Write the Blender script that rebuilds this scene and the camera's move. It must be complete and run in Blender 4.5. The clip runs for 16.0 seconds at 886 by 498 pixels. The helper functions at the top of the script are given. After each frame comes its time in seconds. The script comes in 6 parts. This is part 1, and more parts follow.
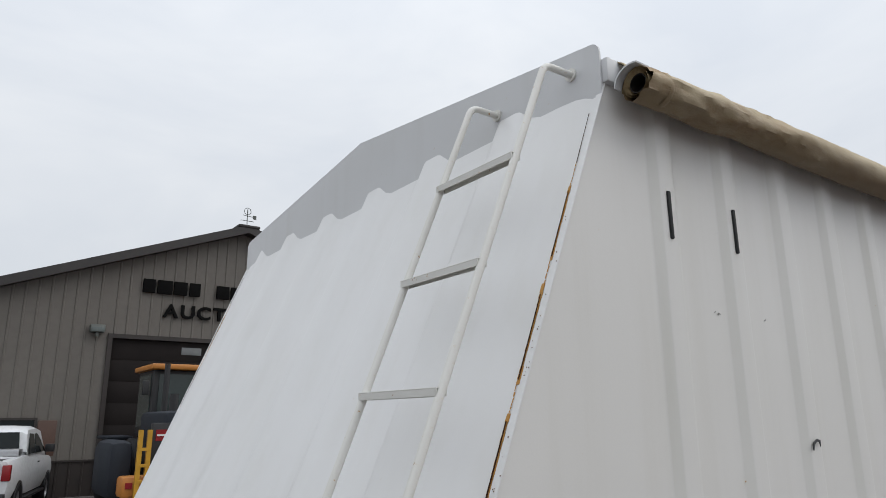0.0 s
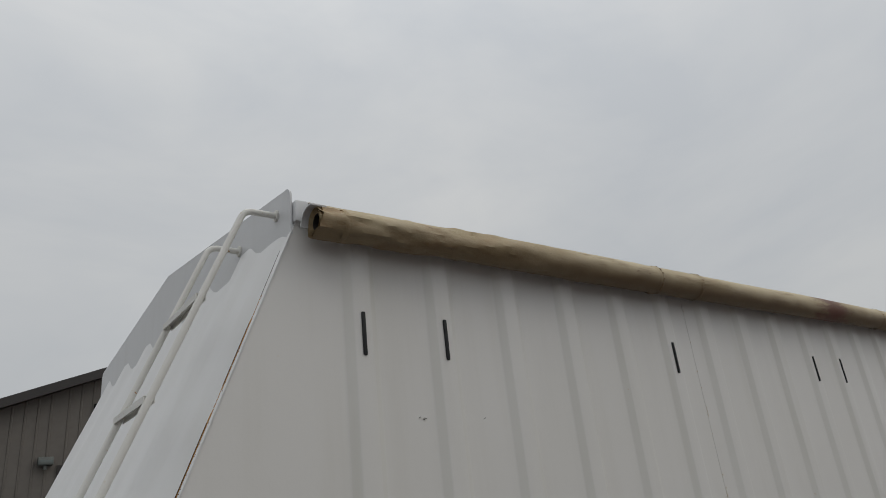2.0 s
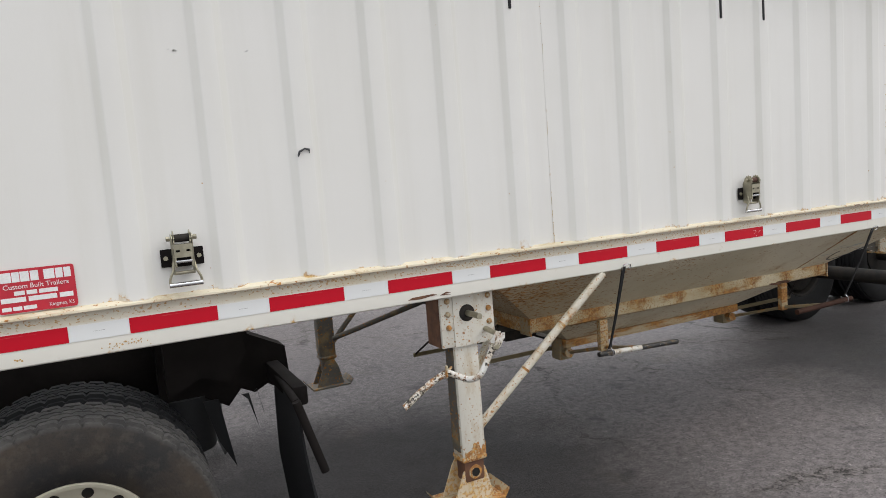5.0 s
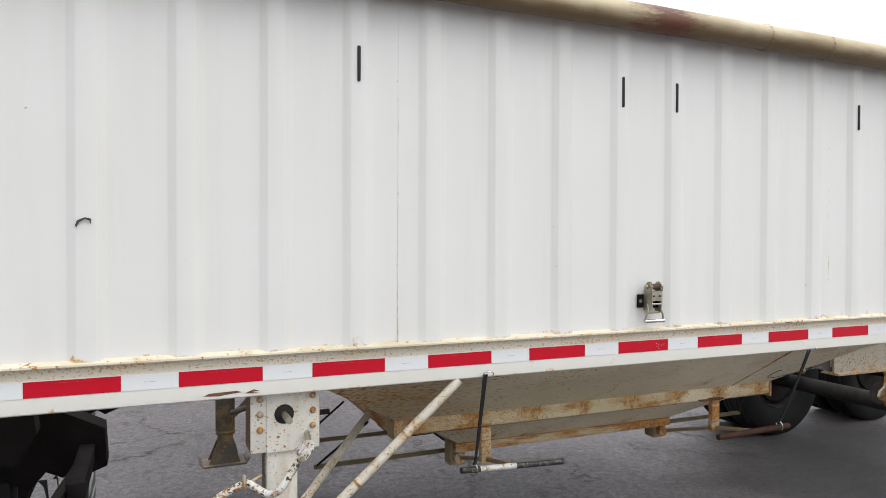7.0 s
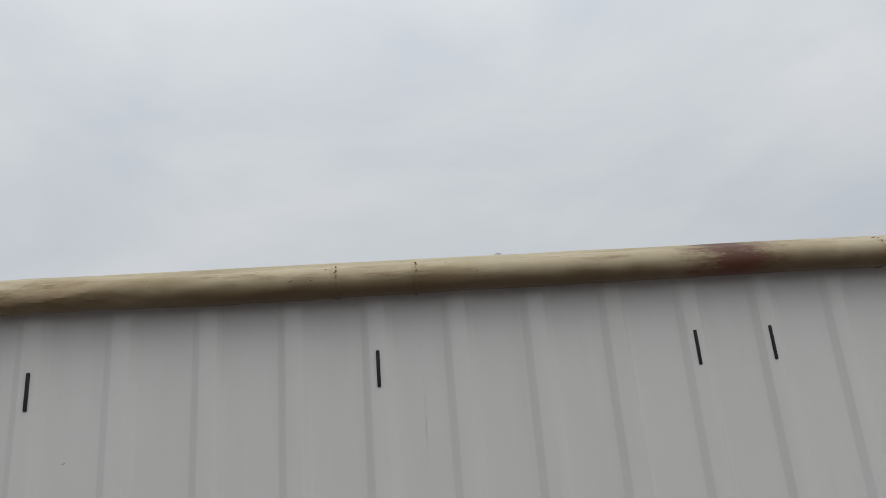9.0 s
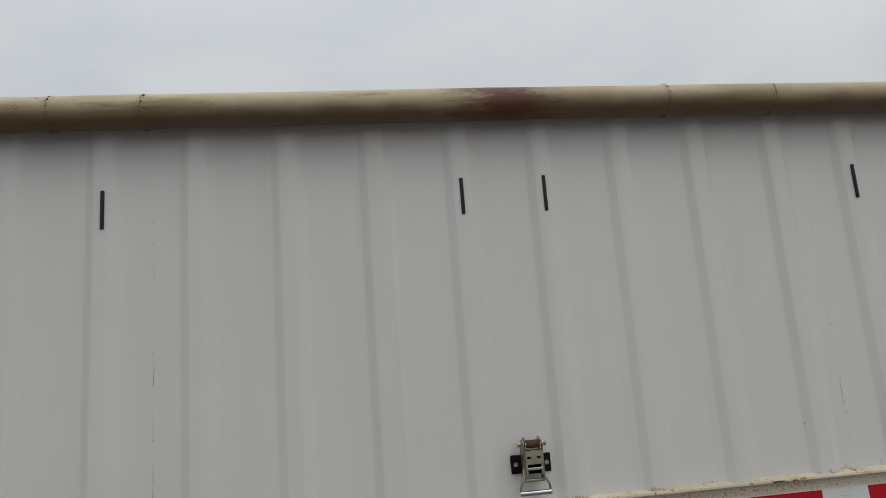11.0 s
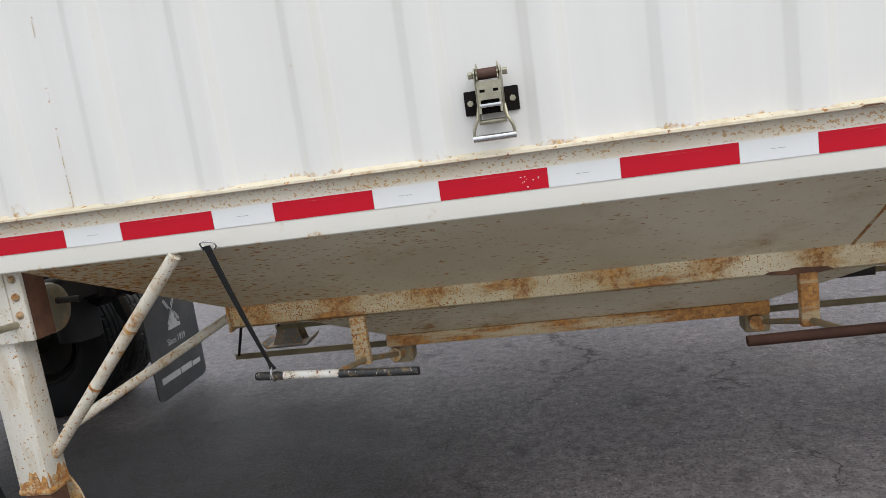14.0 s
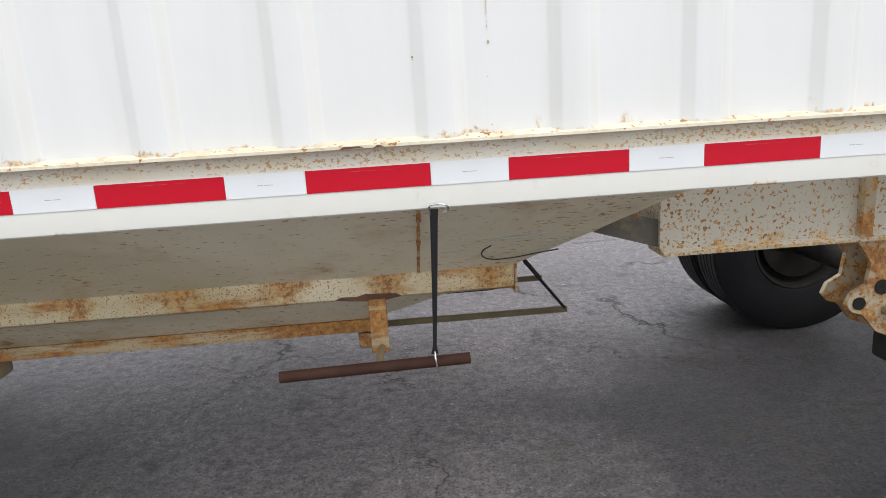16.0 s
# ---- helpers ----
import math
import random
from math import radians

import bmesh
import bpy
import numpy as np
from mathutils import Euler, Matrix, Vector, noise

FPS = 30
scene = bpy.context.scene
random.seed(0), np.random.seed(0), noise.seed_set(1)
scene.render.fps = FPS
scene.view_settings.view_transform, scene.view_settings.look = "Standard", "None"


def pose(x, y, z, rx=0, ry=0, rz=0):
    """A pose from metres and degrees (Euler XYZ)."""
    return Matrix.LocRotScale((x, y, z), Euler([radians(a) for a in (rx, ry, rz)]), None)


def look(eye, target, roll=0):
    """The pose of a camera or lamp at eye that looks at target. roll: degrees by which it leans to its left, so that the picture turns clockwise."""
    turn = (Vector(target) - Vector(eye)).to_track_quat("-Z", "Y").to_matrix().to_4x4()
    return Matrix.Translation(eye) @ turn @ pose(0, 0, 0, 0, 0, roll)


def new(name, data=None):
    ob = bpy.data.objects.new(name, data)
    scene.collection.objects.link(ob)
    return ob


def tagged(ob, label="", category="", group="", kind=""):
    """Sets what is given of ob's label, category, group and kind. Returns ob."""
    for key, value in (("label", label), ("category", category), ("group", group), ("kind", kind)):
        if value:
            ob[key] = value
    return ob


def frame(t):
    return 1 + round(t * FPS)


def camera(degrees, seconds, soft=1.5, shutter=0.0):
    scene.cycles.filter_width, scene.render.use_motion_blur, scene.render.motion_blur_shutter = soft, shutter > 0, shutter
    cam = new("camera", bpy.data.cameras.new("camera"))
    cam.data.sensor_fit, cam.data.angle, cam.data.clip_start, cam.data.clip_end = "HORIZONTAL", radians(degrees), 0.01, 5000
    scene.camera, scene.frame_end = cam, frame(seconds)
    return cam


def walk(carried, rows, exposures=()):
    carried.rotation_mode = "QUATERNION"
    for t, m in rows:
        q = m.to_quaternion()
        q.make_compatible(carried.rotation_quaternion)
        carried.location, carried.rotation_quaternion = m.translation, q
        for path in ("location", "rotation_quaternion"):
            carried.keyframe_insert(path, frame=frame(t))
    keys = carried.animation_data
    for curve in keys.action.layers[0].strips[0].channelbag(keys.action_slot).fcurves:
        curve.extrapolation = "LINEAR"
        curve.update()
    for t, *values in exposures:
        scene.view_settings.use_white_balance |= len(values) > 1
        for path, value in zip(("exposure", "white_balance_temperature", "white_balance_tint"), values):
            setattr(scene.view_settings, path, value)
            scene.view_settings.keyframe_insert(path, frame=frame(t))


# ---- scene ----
cam = camera(65.9, 16.0, soft=0.9)
PATH = [
    (0, (-0.664, -1.079, 1.887), (0.469, 0.497, 2.371), -0.5),
    (0.5, (-0.607, -1.281, 1.932), (0.403, 0.29, 2.647), 0.8),
    (1, (-0.51, -1.518, 1.941), (0.503, 0.004, 2.751), -0.2),
    (1.5, (-0.347, -1.646, 1.926), (0.736, -0.214, 2.807), -3.6),
    (2, (-0.169, -1.719, 1.874), (0.982, -0.257, 2.608), -6.3),
    (2.5, (-0.095, -1.903, 1.819), (0.916, -0.255, 2.329), -5.3),
    (3, (0.049, -2.05, 1.736), (0.969, -0.31, 2.091), -7.9),
    (3.5, (0.254, -2.067, 1.687), (1.098, -0.264, 1.876), -7.5),
    (4, (0.406, -2.211, 1.676), (1.139, -0.35, 1.694), -6.0),
    (4.5, (0.582, -2.413, 1.694), (1.371, -0.582, 1.541), -4.9),
    (4.7, (0.655, -2.432, 1.673), (1.512, -0.638, 1.463), -5.2),
    (6.8, (1.555, -2.519, 1.745), (2.355, -0.689, 1.65), -0.1),
    (7, (1.632, -2.487, 1.753), (2.42, -0.649, 1.727), 0.2),
    (7.5, (1.776, -2.436, 1.785), (2.413, -0.557, 2.037), -2.1),
    (7.6, (1.813, -2.441, 1.831), (2.398, -0.553, 2.137), -2.5),
    (8, (1.935, -2.517, 2.01), (2.338, -0.611, 2.462), -4.3),
    (8.5, (2.156, -2.553, 2.064), (2.356, -0.635, 2.594), -3.4),
    (9, (2.355, -2.517, 2.092), (2.554, -0.612, 2.668), -4.6),
    (9.5, (2.586, -2.477, 2.07), (2.895, -0.626, 2.764), -3.1),
    (10, (2.724, -2.445, 1.913), (3.237, -0.604, 2.501), -6.3),
    (10.2, (2.825, -2.464, 1.874), (3.305, -0.599, 2.415), -5.3),
    (12.3, (3.458, -2.051, 1.585), (3.389, -0.068, 1.835), -7.3),
    (12.5, (3.505, -2.057, 1.537), (3.394, -0.075, 1.781), -7.0),
    (13, (3.633, -1.975, 1.487), (3.432, 0.014, 1.508), -7.5),
    (13.5, (3.735, -1.834, 1.448), (3.502, 0.147, 1.297), -7.9),
    (14, (3.841, -1.746, 1.405), (3.503, 0.2, 1.091), -8.0),
    (14.5, (4.089, -1.701, 1.436), (3.723, 0.236, 1.099), -7.9),
    (15, (4.277, -1.626, 1.439), (4.01, 0.329, 1.111), -6.2),
    (15.5, (4.442, -1.525, 1.432), (4.348, 0.443, 1.089), -3.7),
    (16, (4.662, -1.538, 1.467), (4.787, 0.403, 1.003), -3.5),
]
walk(cam, [(t, look(eye, target, roll)) for t, eye, target, roll in PATH],
     exposures=((0, 0.50, 6400, 10), (1.0, 0.20, 6540, 9), (1.5, -0.02, 6600, 9), (2.0, -0.12, 6620, 9), (2.5, -0.08, 6650, 9), (3, 0.16, 6700, 8), (3.5, 0.24, 6800, 8), (4.0, 0.50, 6650, 9), (4.7, 0.92, 6550, 10),
                (7, 1.26, 6420, 10), (7.5, 0.98, 6400, 10), (8, 0.40, 6380, 10), (8.5, 0.20, 6400, 10), (9, 0.13, 6430, 9), (9.5, 0.01, 6500, 9), (10.2, -0.03, 6600, 9), (12.3, 0.44, 6330, 8), (13.0, 0.60, 6330, 8),
                (13.5, 0.92, 6400, 10), (14.0, 1.20, 6350, 10), (14.5, 1.42, 6320, 10), (16, 1.44, 6300, 10)))

# ---- world and sun: a bright overcast sky, brighter towards the trailer's tail ----
world = bpy.data.worlds.new("overcast_sky")
scene.world = world
world.use_nodes = True
wt = world.node_tree
wt.nodes.clear()
w_out = wt.nodes.new("ShaderNodeOutputWorld")
w_bg = wt.nodes.new("ShaderNodeBackground")
w_sky = wt.nodes.new("ShaderNodeTexSky")
w_sky.sky_type = "NISHITA"
w_sky.sun_disc = False
w_sky.sun_elevation, w_sky.sun_rotation = radians(45), radians(133)
w_dim = wt.nodes.new("ShaderNodeVectorMath")
w_dim.operation = "SCALE"
w_dim.inputs["Scale"].default_value = 0.1
w_co = wt.nodes.new("ShaderNodeTexCoord")
w_map = wt.nodes.new("ShaderNodeMapping")
w_map.inputs["Scale"].default_value = (1.0, 1.0, 2.2)
w_noise = wt.nodes.new("ShaderNodeTexNoise")
w_noise.inputs["Scale"].default_value = 2.0
w_noise.inputs["Detail"].default_value = 5.0
w_noise.inputs["Roughness"].default_value = 0.55
w_noise.inputs["Distortion"].default_value = 0.4
w_ramp = wt.nodes.new("ShaderNodeValToRGB")
w_ramp.color_ramp.elements[0].position = 0.36
w_ramp.color_ramp.elements[0].color = (0.565, 0.592, 0.628, 1)
w_ramp.color_ramp.elements[1].position = 0.66
w_ramp.color_ramp.elements[1].color = (0.675, 0.688, 0.70, 1)
w_mix = wt.nodes.new("ShaderNodeMix")
w_mix.data_type = "RGBA"
w_mix.inputs["Factor"].default_value = 0.93
wt.links.new(w_co.outputs["Generated"], w_map.inputs["Vector"])
wt.links.new(w_map.outputs["Vector"], w_noise.inputs["Vector"])
wt.links.new(w_noise.outputs["Fac"], w_ramp.inputs["Fac"])
wt.links.new(w_sky.outputs["Color"], w_dim.inputs[0])
wt.links.new(w_dim.outputs["Vector"], w_mix.inputs["A"])
wt.links.new(w_ramp.outputs["Color"], w_mix.inputs["B"])
wt.links.new(w_mix.outputs["Result"], w_bg.inputs["Color"])
w_sep = wt.nodes.new("ShaderNodeSeparateXYZ")
wt.links.new(w_co.outputs["Generated"], w_sep.inputs[0])
w_up = wt.nodes.new("ShaderNodeMapRange")
w_up.inputs["From Min"].default_value = 0.0
w_up.inputs["From Max"].default_value = 1.0
w_up.inputs["To Min"].default_value = 0.74
w_up.inputs["To Max"].default_value = 1.22
wt.links.new(w_sep.outputs["Z"], w_up.inputs["Value"])
# the overcast is brightest overhead
w_top = wt.nodes.new("ShaderNodeMath")
w_top.operation = "POWER"
w_top.inputs[1].default_value = 6.0
w_sum = wt.nodes.new("ShaderNodeMath")
w_sum.operation = "MULTIPLY_ADD"
w_sum.inputs[1].default_value = 1.2
wt.links.new(w_sep.outputs["Z"], w_top.inputs[0])
wt.links.new(w_top.outputs[0], w_sum.inputs[0])
wt.links.new(w_up.outputs["Result"], w_sum.inputs[2])
wt.links.new(w_sum.outputs[0], w_bg.inputs["Strength"])
wt.links.new(w_bg.outputs["Background"], w_out.inputs["Surface"])

sun = bpy.data.lights.new("sun", "SUN")
sun.energy, sun.angle, sun.color = 0.48, radians(40), (1.0, 0.95, 0.88)
sun_ob = new("sun", sun)
sun_ob.matrix_world = look((26, -24, 35), (0, 0, 0))

# ---- materials ----
def link(nt, a, b):
    nt.links.new(a, b)


def nd(nt, kind, ins=None, operation="", feature="", interpolation=""):
    """A node of the given kind, with its inputs set or linked."""
    n = nt.nodes.new("ShaderNode" + kind)
    if operation:
        n.operation = operation
    if feature:
        n.feature = feature
    if interpolation:
        n.interpolation_type = interpolation
    for key, value in (ins or {}).items():
        s = n.inputs[key]
        if isinstance(value, bpy.types.NodeSocket):
            link(nt, value, s)
        else:
            s.default_value = value
    return n


def blank(name, rough=0.5, metal=0.0, spec=0.5):
    m = bpy.data.materials.new(name)
    m.use_nodes = True
    b = m.node_tree.nodes["Principled BSDF"]
    b.inputs["Roughness"].default_value = rough
    b.inputs["Metallic"].default_value = metal
    b.inputs["Specular IOR Level"].default_value = spec
    return m, m.node_tree, b


def coords(nt, scale=(1, 1, 1)):
    co = nd(nt, "TexCoord")
    return nd(nt, "Mapping", {"Vector": co.outputs["Object"], "Scale": scale}).outputs["Vector"]


def fbm(nt, scale, detail=4.0, stretch=(1, 1, 1), rough=0.55, distort=0.0):
    n = nd(nt, "TexNoise", {"Vector": coords(nt, stretch), "Scale": scale, "Detail": detail, "Roughness": rough, "Distortion": distort})
    return n.outputs["Fac"]


def step(nt, value, lo, hi):
    return nd(nt, "MapRange", {"Value": value, "From Min": lo, "From Max": hi}, interpolation="SMOOTHSTEP").outputs["Result"]


def calc(nt, op, a, b=0.0):
    n = nd(nt, "Math", {0: a, 1: b}, operation=op)
    return n.outputs[0]


def mix(nt, fac, a, b):
    n = nt.nodes.new("ShaderNodeMix")
    n.data_type = "RGBA"
    for key, value in (("Factor", fac), ("A", a), ("B", b)):
        s = n.inputs[key] if key == "Factor" else n.inputs[6 if key == "A" else 7]
        if isinstance(value, bpy.types.NodeSocket):
            link(nt, value, s)
        else:
            s.default_value = value if key == "Factor" else (*value, 1)
    return n.outputs[2]


def bump(nt, b, height, strength=0.2, distance=0.002):
    link(nt, nd(nt, "Bump", {"Height": height, "Strength": strength, "Distance": distance}).outputs["Normal"], b.inputs["Normal"])


def axis(nt, which):
    co = nd(nt, "TexCoord")
    return nd(nt, "SeparateXYZ", {0: co.outputs["Object"]}).outputs[which]


RUST_A, RUST_B, RUST_C = (0.50, 0.24, 0.055), (0.28, 0.115, 0.034), (0.085, 0.04, 0.022)


def rust_colour(nt, scale=40.0):
    col = mix(nt, step(nt, fbm(nt, scale, 6.0, rough=0.7), 0.36, 0.60), RUST_A, RUST_B)
    return mix(nt, calc(nt, "MULTIPLY", step(nt, fbm(nt, scale * 2.3, 4.0, rough=0.7), 0.52, 0.68), 0.8), col, RUST_C)


def painted(name, base, rough=0.42, dirt=0.12, specks=0.74, patches=0.0, edge=None, speck_scale=55.0, patch_scale=5.0, patch_stretch=(1, 1, 1), streak=0.06, edge_up=True, edge_amt=0.05, speck_band=None, dark_chips=False, welds=None, speck_stretch=(1, 1, 1), pale_chips=False, rusty=None):
    """Weathered paint: grime at two scales, rust specks, rust patches, and rust that creeps from an edge at height edge."""
    m, nt, b = blank(name, rough)
    dark = tuple(c * f for c, f in zip(base, (0.72, 0.70, 0.62)))
    col = mix(nt, calc(nt, "MULTIPLY", step(nt, fbm(nt, 1.3, 5.0), 0.35, 0.75), dirt * 2.2), base, dark)
    col = mix(nt, calc(nt, "MULTIPLY", step(nt, fbm(nt, 9.0, 4.0, (1, 1, 0.07)), 0.45, 0.75), streak * 3), col, dark)
    rc = rust_colour(nt) if not dark_chips else mix(nt, step(nt, fbm(nt, 30.0, 4.0), 0.45, 0.62), (0.022, 0.019, 0.017), RUST_B)
    if pale_chips:
        rc = mix(nt, step(nt, fbm(nt, 30.0, 4.0), 0.45, 0.62), (0.52, 0.51, 0.48), (0.30, 0.24, 0.16))
    # specks gather in drifts, each with a faint stain round it
    drift = calc(nt, "MULTIPLY", calc(nt, "SUBTRACT", step(nt, fbm(nt, 2.1, 4.0, rough=0.6), 0.30, 0.70), 0.5), -0.075)
    seed = calc(nt, "SUBTRACT", fbm(nt, speck_scale, 3.5, speck_stretch, rough=0.55), drift)
    if rusty:
        # far more rust towards one end
        end = calc(nt, "SUBTRACT", 1.0, step(nt, calc(nt, "ADD", axis(nt, 0), calc(nt, "MULTIPLY", fbm(nt, 3.0, 6.0, (0.5, 1.5, 1.5), rough=0.7), 0.9)), rusty[0], rusty[1]))
        seed = calc(nt, "ADD", seed, calc(nt, "MULTIPLY", end, 0.11))
        col = mix(nt, calc(nt, "MULTIPLY", end, 0.5), col, (0.33, 0.22, 0.10))
    sp = step(nt, seed, specks, specks + 0.05)
    col = mix(nt, calc(nt, "MULTIPLY", step(nt, seed, specks - 0.07, specks + 0.02), 0.30), col, tuple(c * f for c, f in zip(base, (0.78, 0.62, 0.40))))
    if speck_band:
        z = axis(nt, 2)
        band = calc(nt, "MULTIPLY", step(nt, z, speck_band[0], speck_band[0] + 0.01), calc(nt, "SUBTRACT", 1.0, step(nt, z, speck_band[1] - 0.012, speck_band[1])))
        sp2 = step(nt, calc(nt, "ADD", fbm(nt, 105.0, 3.0, (0.8, 1, 1.2)), calc(nt, "MULTIPLY", calc(nt, "SUBTRACT", fbm(nt, 7.0, 5.0, (0.35, 1, 3.0), rough=0.7), 0.5), 0.62)), 0.545, 0.61)
        halo = calc(nt, "MULTIPLY", calc(nt, "MULTIPLY", band, calc(nt, "ADD", 0.5, calc(nt, "MULTIPLY", step(nt, fbm(nt, 3.5, 5.0), 0.40, 0.66), 0.5))), 0.62)
        col = mix(nt, halo, col, (0.57, 0.45, 0.235))
        clump = step(nt, fbm(nt, 240.0, 3.0), 0.40, 0.62)
        col = mix(nt, calc(nt, "MULTIPLY", calc(nt, "MULTIPLY", sp2, band), calc(nt, "ADD", 0.5, calc(nt, "MULTIPLY", clump, 0.5))), col, (0.44, 0.22, 0.045))
    amount = sp
    if patches:
        p = step(nt, fbm(nt, patch_scale, 7.0, patch_stretch, rough=0.68), patches, patches + 0.09)
        amount = calc(nt, "MAXIMUM", amount, calc(nt, "MULTIPLY", p, 0.92))
        halo = step(nt, fbm(nt, patch_scale, 7.0, patch_stretch, rough=0.68), patches - 0.12, patches + 0.05)
        col = mix(nt, calc(nt, "MULTIPLY", halo, 0.45), col, (0.40, 0.27, 0.11))
    if welds:
        # rust spreads from evenly spaced stitch welds on the top edge
        beat = calc(nt, "ABSOLUTE", calc(nt, "SUBTRACT", calc(nt, "FRACT", calc(nt, "DIVIDE", calc(nt, "SUBTRACT", axis(nt, 0), welds[0]), welds[1])), 0.5))
        drop = calc(nt, "MULTIPLY", calc(nt, "SUBTRACT", welds[2], axis(nt, 2)), 2.6)
        seep = calc(nt, "SUBTRACT", calc(nt, "ADD", beat, calc(nt, "MULTIPLY", calc(nt, "SUBTRACT", fbm(nt, 16.0, 6.0, rough=0.75), 0.5), 0.9)), drop)
        col = mix(nt, calc(nt, "MULTIPLY", step(nt, seep, 0.08, 0.34), 0.65), col, (0.46, 0.29, 0.10))
        amount = calc(nt, "MAXIMUM", amount, calc(nt, "MULTIPLY", step(nt, seep, 0.20, 0.37), calc(nt, "ADD", 0.35, calc(nt, "MULTIPLY", step(nt, fbm(nt, 80.0, 3.0), 0.42, 0.56), 0.6))))
    if edge is not None:
        z = axis(nt, 2)
        h = calc(nt, "SUBTRACT", z, edge) if edge_up else calc(nt, "SUBTRACT", edge, z)
        n1 = step(nt, fbm(nt, 7.0, 6.0, (1, 1, 0.6), rough=0.7), 0.50, 0.74)
        reach = calc(nt, "MULTIPLY", n1, edge_amt)
        hit = step(nt, calc(nt, "SUBTRACT", reach, h), 0.0, 0.012)
        halo = step(nt, calc(nt, "SUBTRACT", calc(nt, "MULTIPLY", reach, 1.9), h), 0.0, 0.05)
        col = mix(nt, calc(nt, "MULTIPLY", halo, 0.45), col, (0.48, 0.33, 0.14))
        fine = step(nt, fbm(nt, 60.0, 3.0), 0.42, 0.60)
        col = mix(nt, calc(nt, "MULTIPLY", calc(nt, "MULTIPLY", hit, fine), 0.9), col, mix(nt, step(nt, fbm(nt, 90.0, 4.0), 0.42, 0.62), (0.58, 0.36, 0.115), (0.36, 0.185, 0.06)))
    col = mix(nt, amount, col, rc)
    link(nt, col, b.inputs["Base Color"])
    link(nt, calc(nt, "ADD", rough, calc(nt, "MULTIPLY", amount, 0.4)), b.inputs["Roughness"])
    bump(nt, b, calc(nt, "ADD", fbm(nt, 160.0, 3.0), calc(nt, "MULTIPLY", amount, 1.5)), 0.12, 0.0015)
    return m


def plain(name, base, rough=0.5, metal=0.0, vary=0.2, scale=12.0, bump_scale=90.0, bump_s=0.15, spec=0.5, second=None):
    m, nt, b = blank(name, rough, metal, spec)
    other = second or tuple(c * (1 - vary) for c in base)
    n1 = step(nt, fbm(nt, scale, 5.0), 0.35, 0.7)
    n2 = step(nt, fbm(nt, scale * 7, 3.0), 0.4, 0.7)
    col = mix(nt, calc(nt, "MULTIPLY", n1, 0.8), base, other)
    col = mix(nt, calc(nt, "MULTIPLY", n2, 0.35), col, tuple(c * 0.75 for c in base))
    link(nt, col, b.inputs["Base Color"])
    if bump_s:
        bump(nt, b, fbm(nt, bump_scale, 3.0), bump_s, 0.002)
    return m


WHITE = (0.69, 0.676, 0.648)
M_side = painted("white_side_paint", WHITE, 0.40, 0.05, 0.80, edge=1.362, edge_amt=0.038, streak=0.05, speck_scale=34.0)
M_rib = painted("dirty_white_paint", (0.680, 0.668, 0.632), 0.45, 0.07, 0.78, edge=1.362, edge_amt=0.045, streak=0.08, speck_scale=34.0)
M_front = painted("white_front_paint", (0.715, 0.71, 0.70), 0.40, 0.05, 0.81, streak=0.04)
# white greyed to paint in the weaker light on the upright cap
M_cap = painted("white_cap_paint", (0.61, 0.615, 0.62), 0.40, 0.08, 0.77, streak=0.05)
M_ladder = painted("white_ladder_paint", (0.68, 0.67, 0.63), 0.4, 0.12, 0.69, speck_scale=60.0)
M_rail = painted("white_rail_paint", (0.70, 0.678, 0.615), 0.38, 0.06, 0.775, speck_band=(1.300, 1.345), speck_scale=45.0, edge=1.1965, edge_amt=0.028, patches=0.72, patch_scale=11.0, streak=0.02)
M_ledge = painted("ledge_paint", (0.68, 0.61, 0.47), 0.45, 0.35, 0.64, patches=0.615, patch_scale=9.0, patch_stretch=(1, 1, 1))
M_hopper = painted("cream_hopper_paint", (0.70, 0.635, 0.475), 0.42, 0.40, 0.625, patches=0.62, speck_scale=120.0, patch_scale=3.0, speck_stretch=(0.32, 1, 1), rusty=(2.75, 3.85))
M_beam = painted("rusty_beam_paint", (0.71, 0.62, 0.43), 0.5, 0.42, 0.575, patches=0.535, patch_scale=3.4, patch_stretch=(0.7, 2.0, 2.6), speck_scale=170.0, welds=(3.075, 0.308, 0.928), edge=0.842, edge_amt=0.040, rusty=(2.95, 3.5))
M_gaterim = painted("rusty_rim_paint", (0.52, 0.43, 0.29), 0.6, 0.45, 0.58, patches=0.42, patch_scale=5.0, patch_stretch=(0.35, 2.0, 2.0), speck_scale=130.0)
M_frame = painted("rear_frame_paint", (0.54, 0.50, 0.41), 0.5, 0.35, 0.555, edge=0.962, edge_amt=0.075, patches=0.62, speck_scale=110.0, patch_scale=4.0)
# leg paint darkened to carry the far leg's shade under the trailer
M_farleg = painted("shaded_leg_paint", (0.11, 0.10, 0.085), 0.6, 0.4, 0.60, patches=0.60, patch_scale=6.0, speck_scale=60.0)
M_leg = painted("cream_leg_paint", (0.66, 0.63, 0.56), 0.45, 0.25, 0.64, patches=0.60, patch_scale=7.0, patch_stretch=(1.5, 1.5, 0.45), speck_scale=95.0, edge=0.455, edge_amt=0.19)
M_brace = painted("cream_tube_paint", (0.69, 0.65, 0.56), 0.45, 0.28, 0.605, patches=0.575, patch_scale=9.0, speck_scale=110.0)
M_gear = painted("grimy_cream_housing", (0.17, 0.15, 0.105), 0.5, 0.5, 0.68, patches=0.60, patch_scale=9.0, speck_scale=80.0)
M_scale = painted("scaly_rusted_paint", (0.50, 0.42, 0.30), 0.7, 0.5, 0.52, patches=0.43, patch_scale=26.0, speck_scale=120.0)
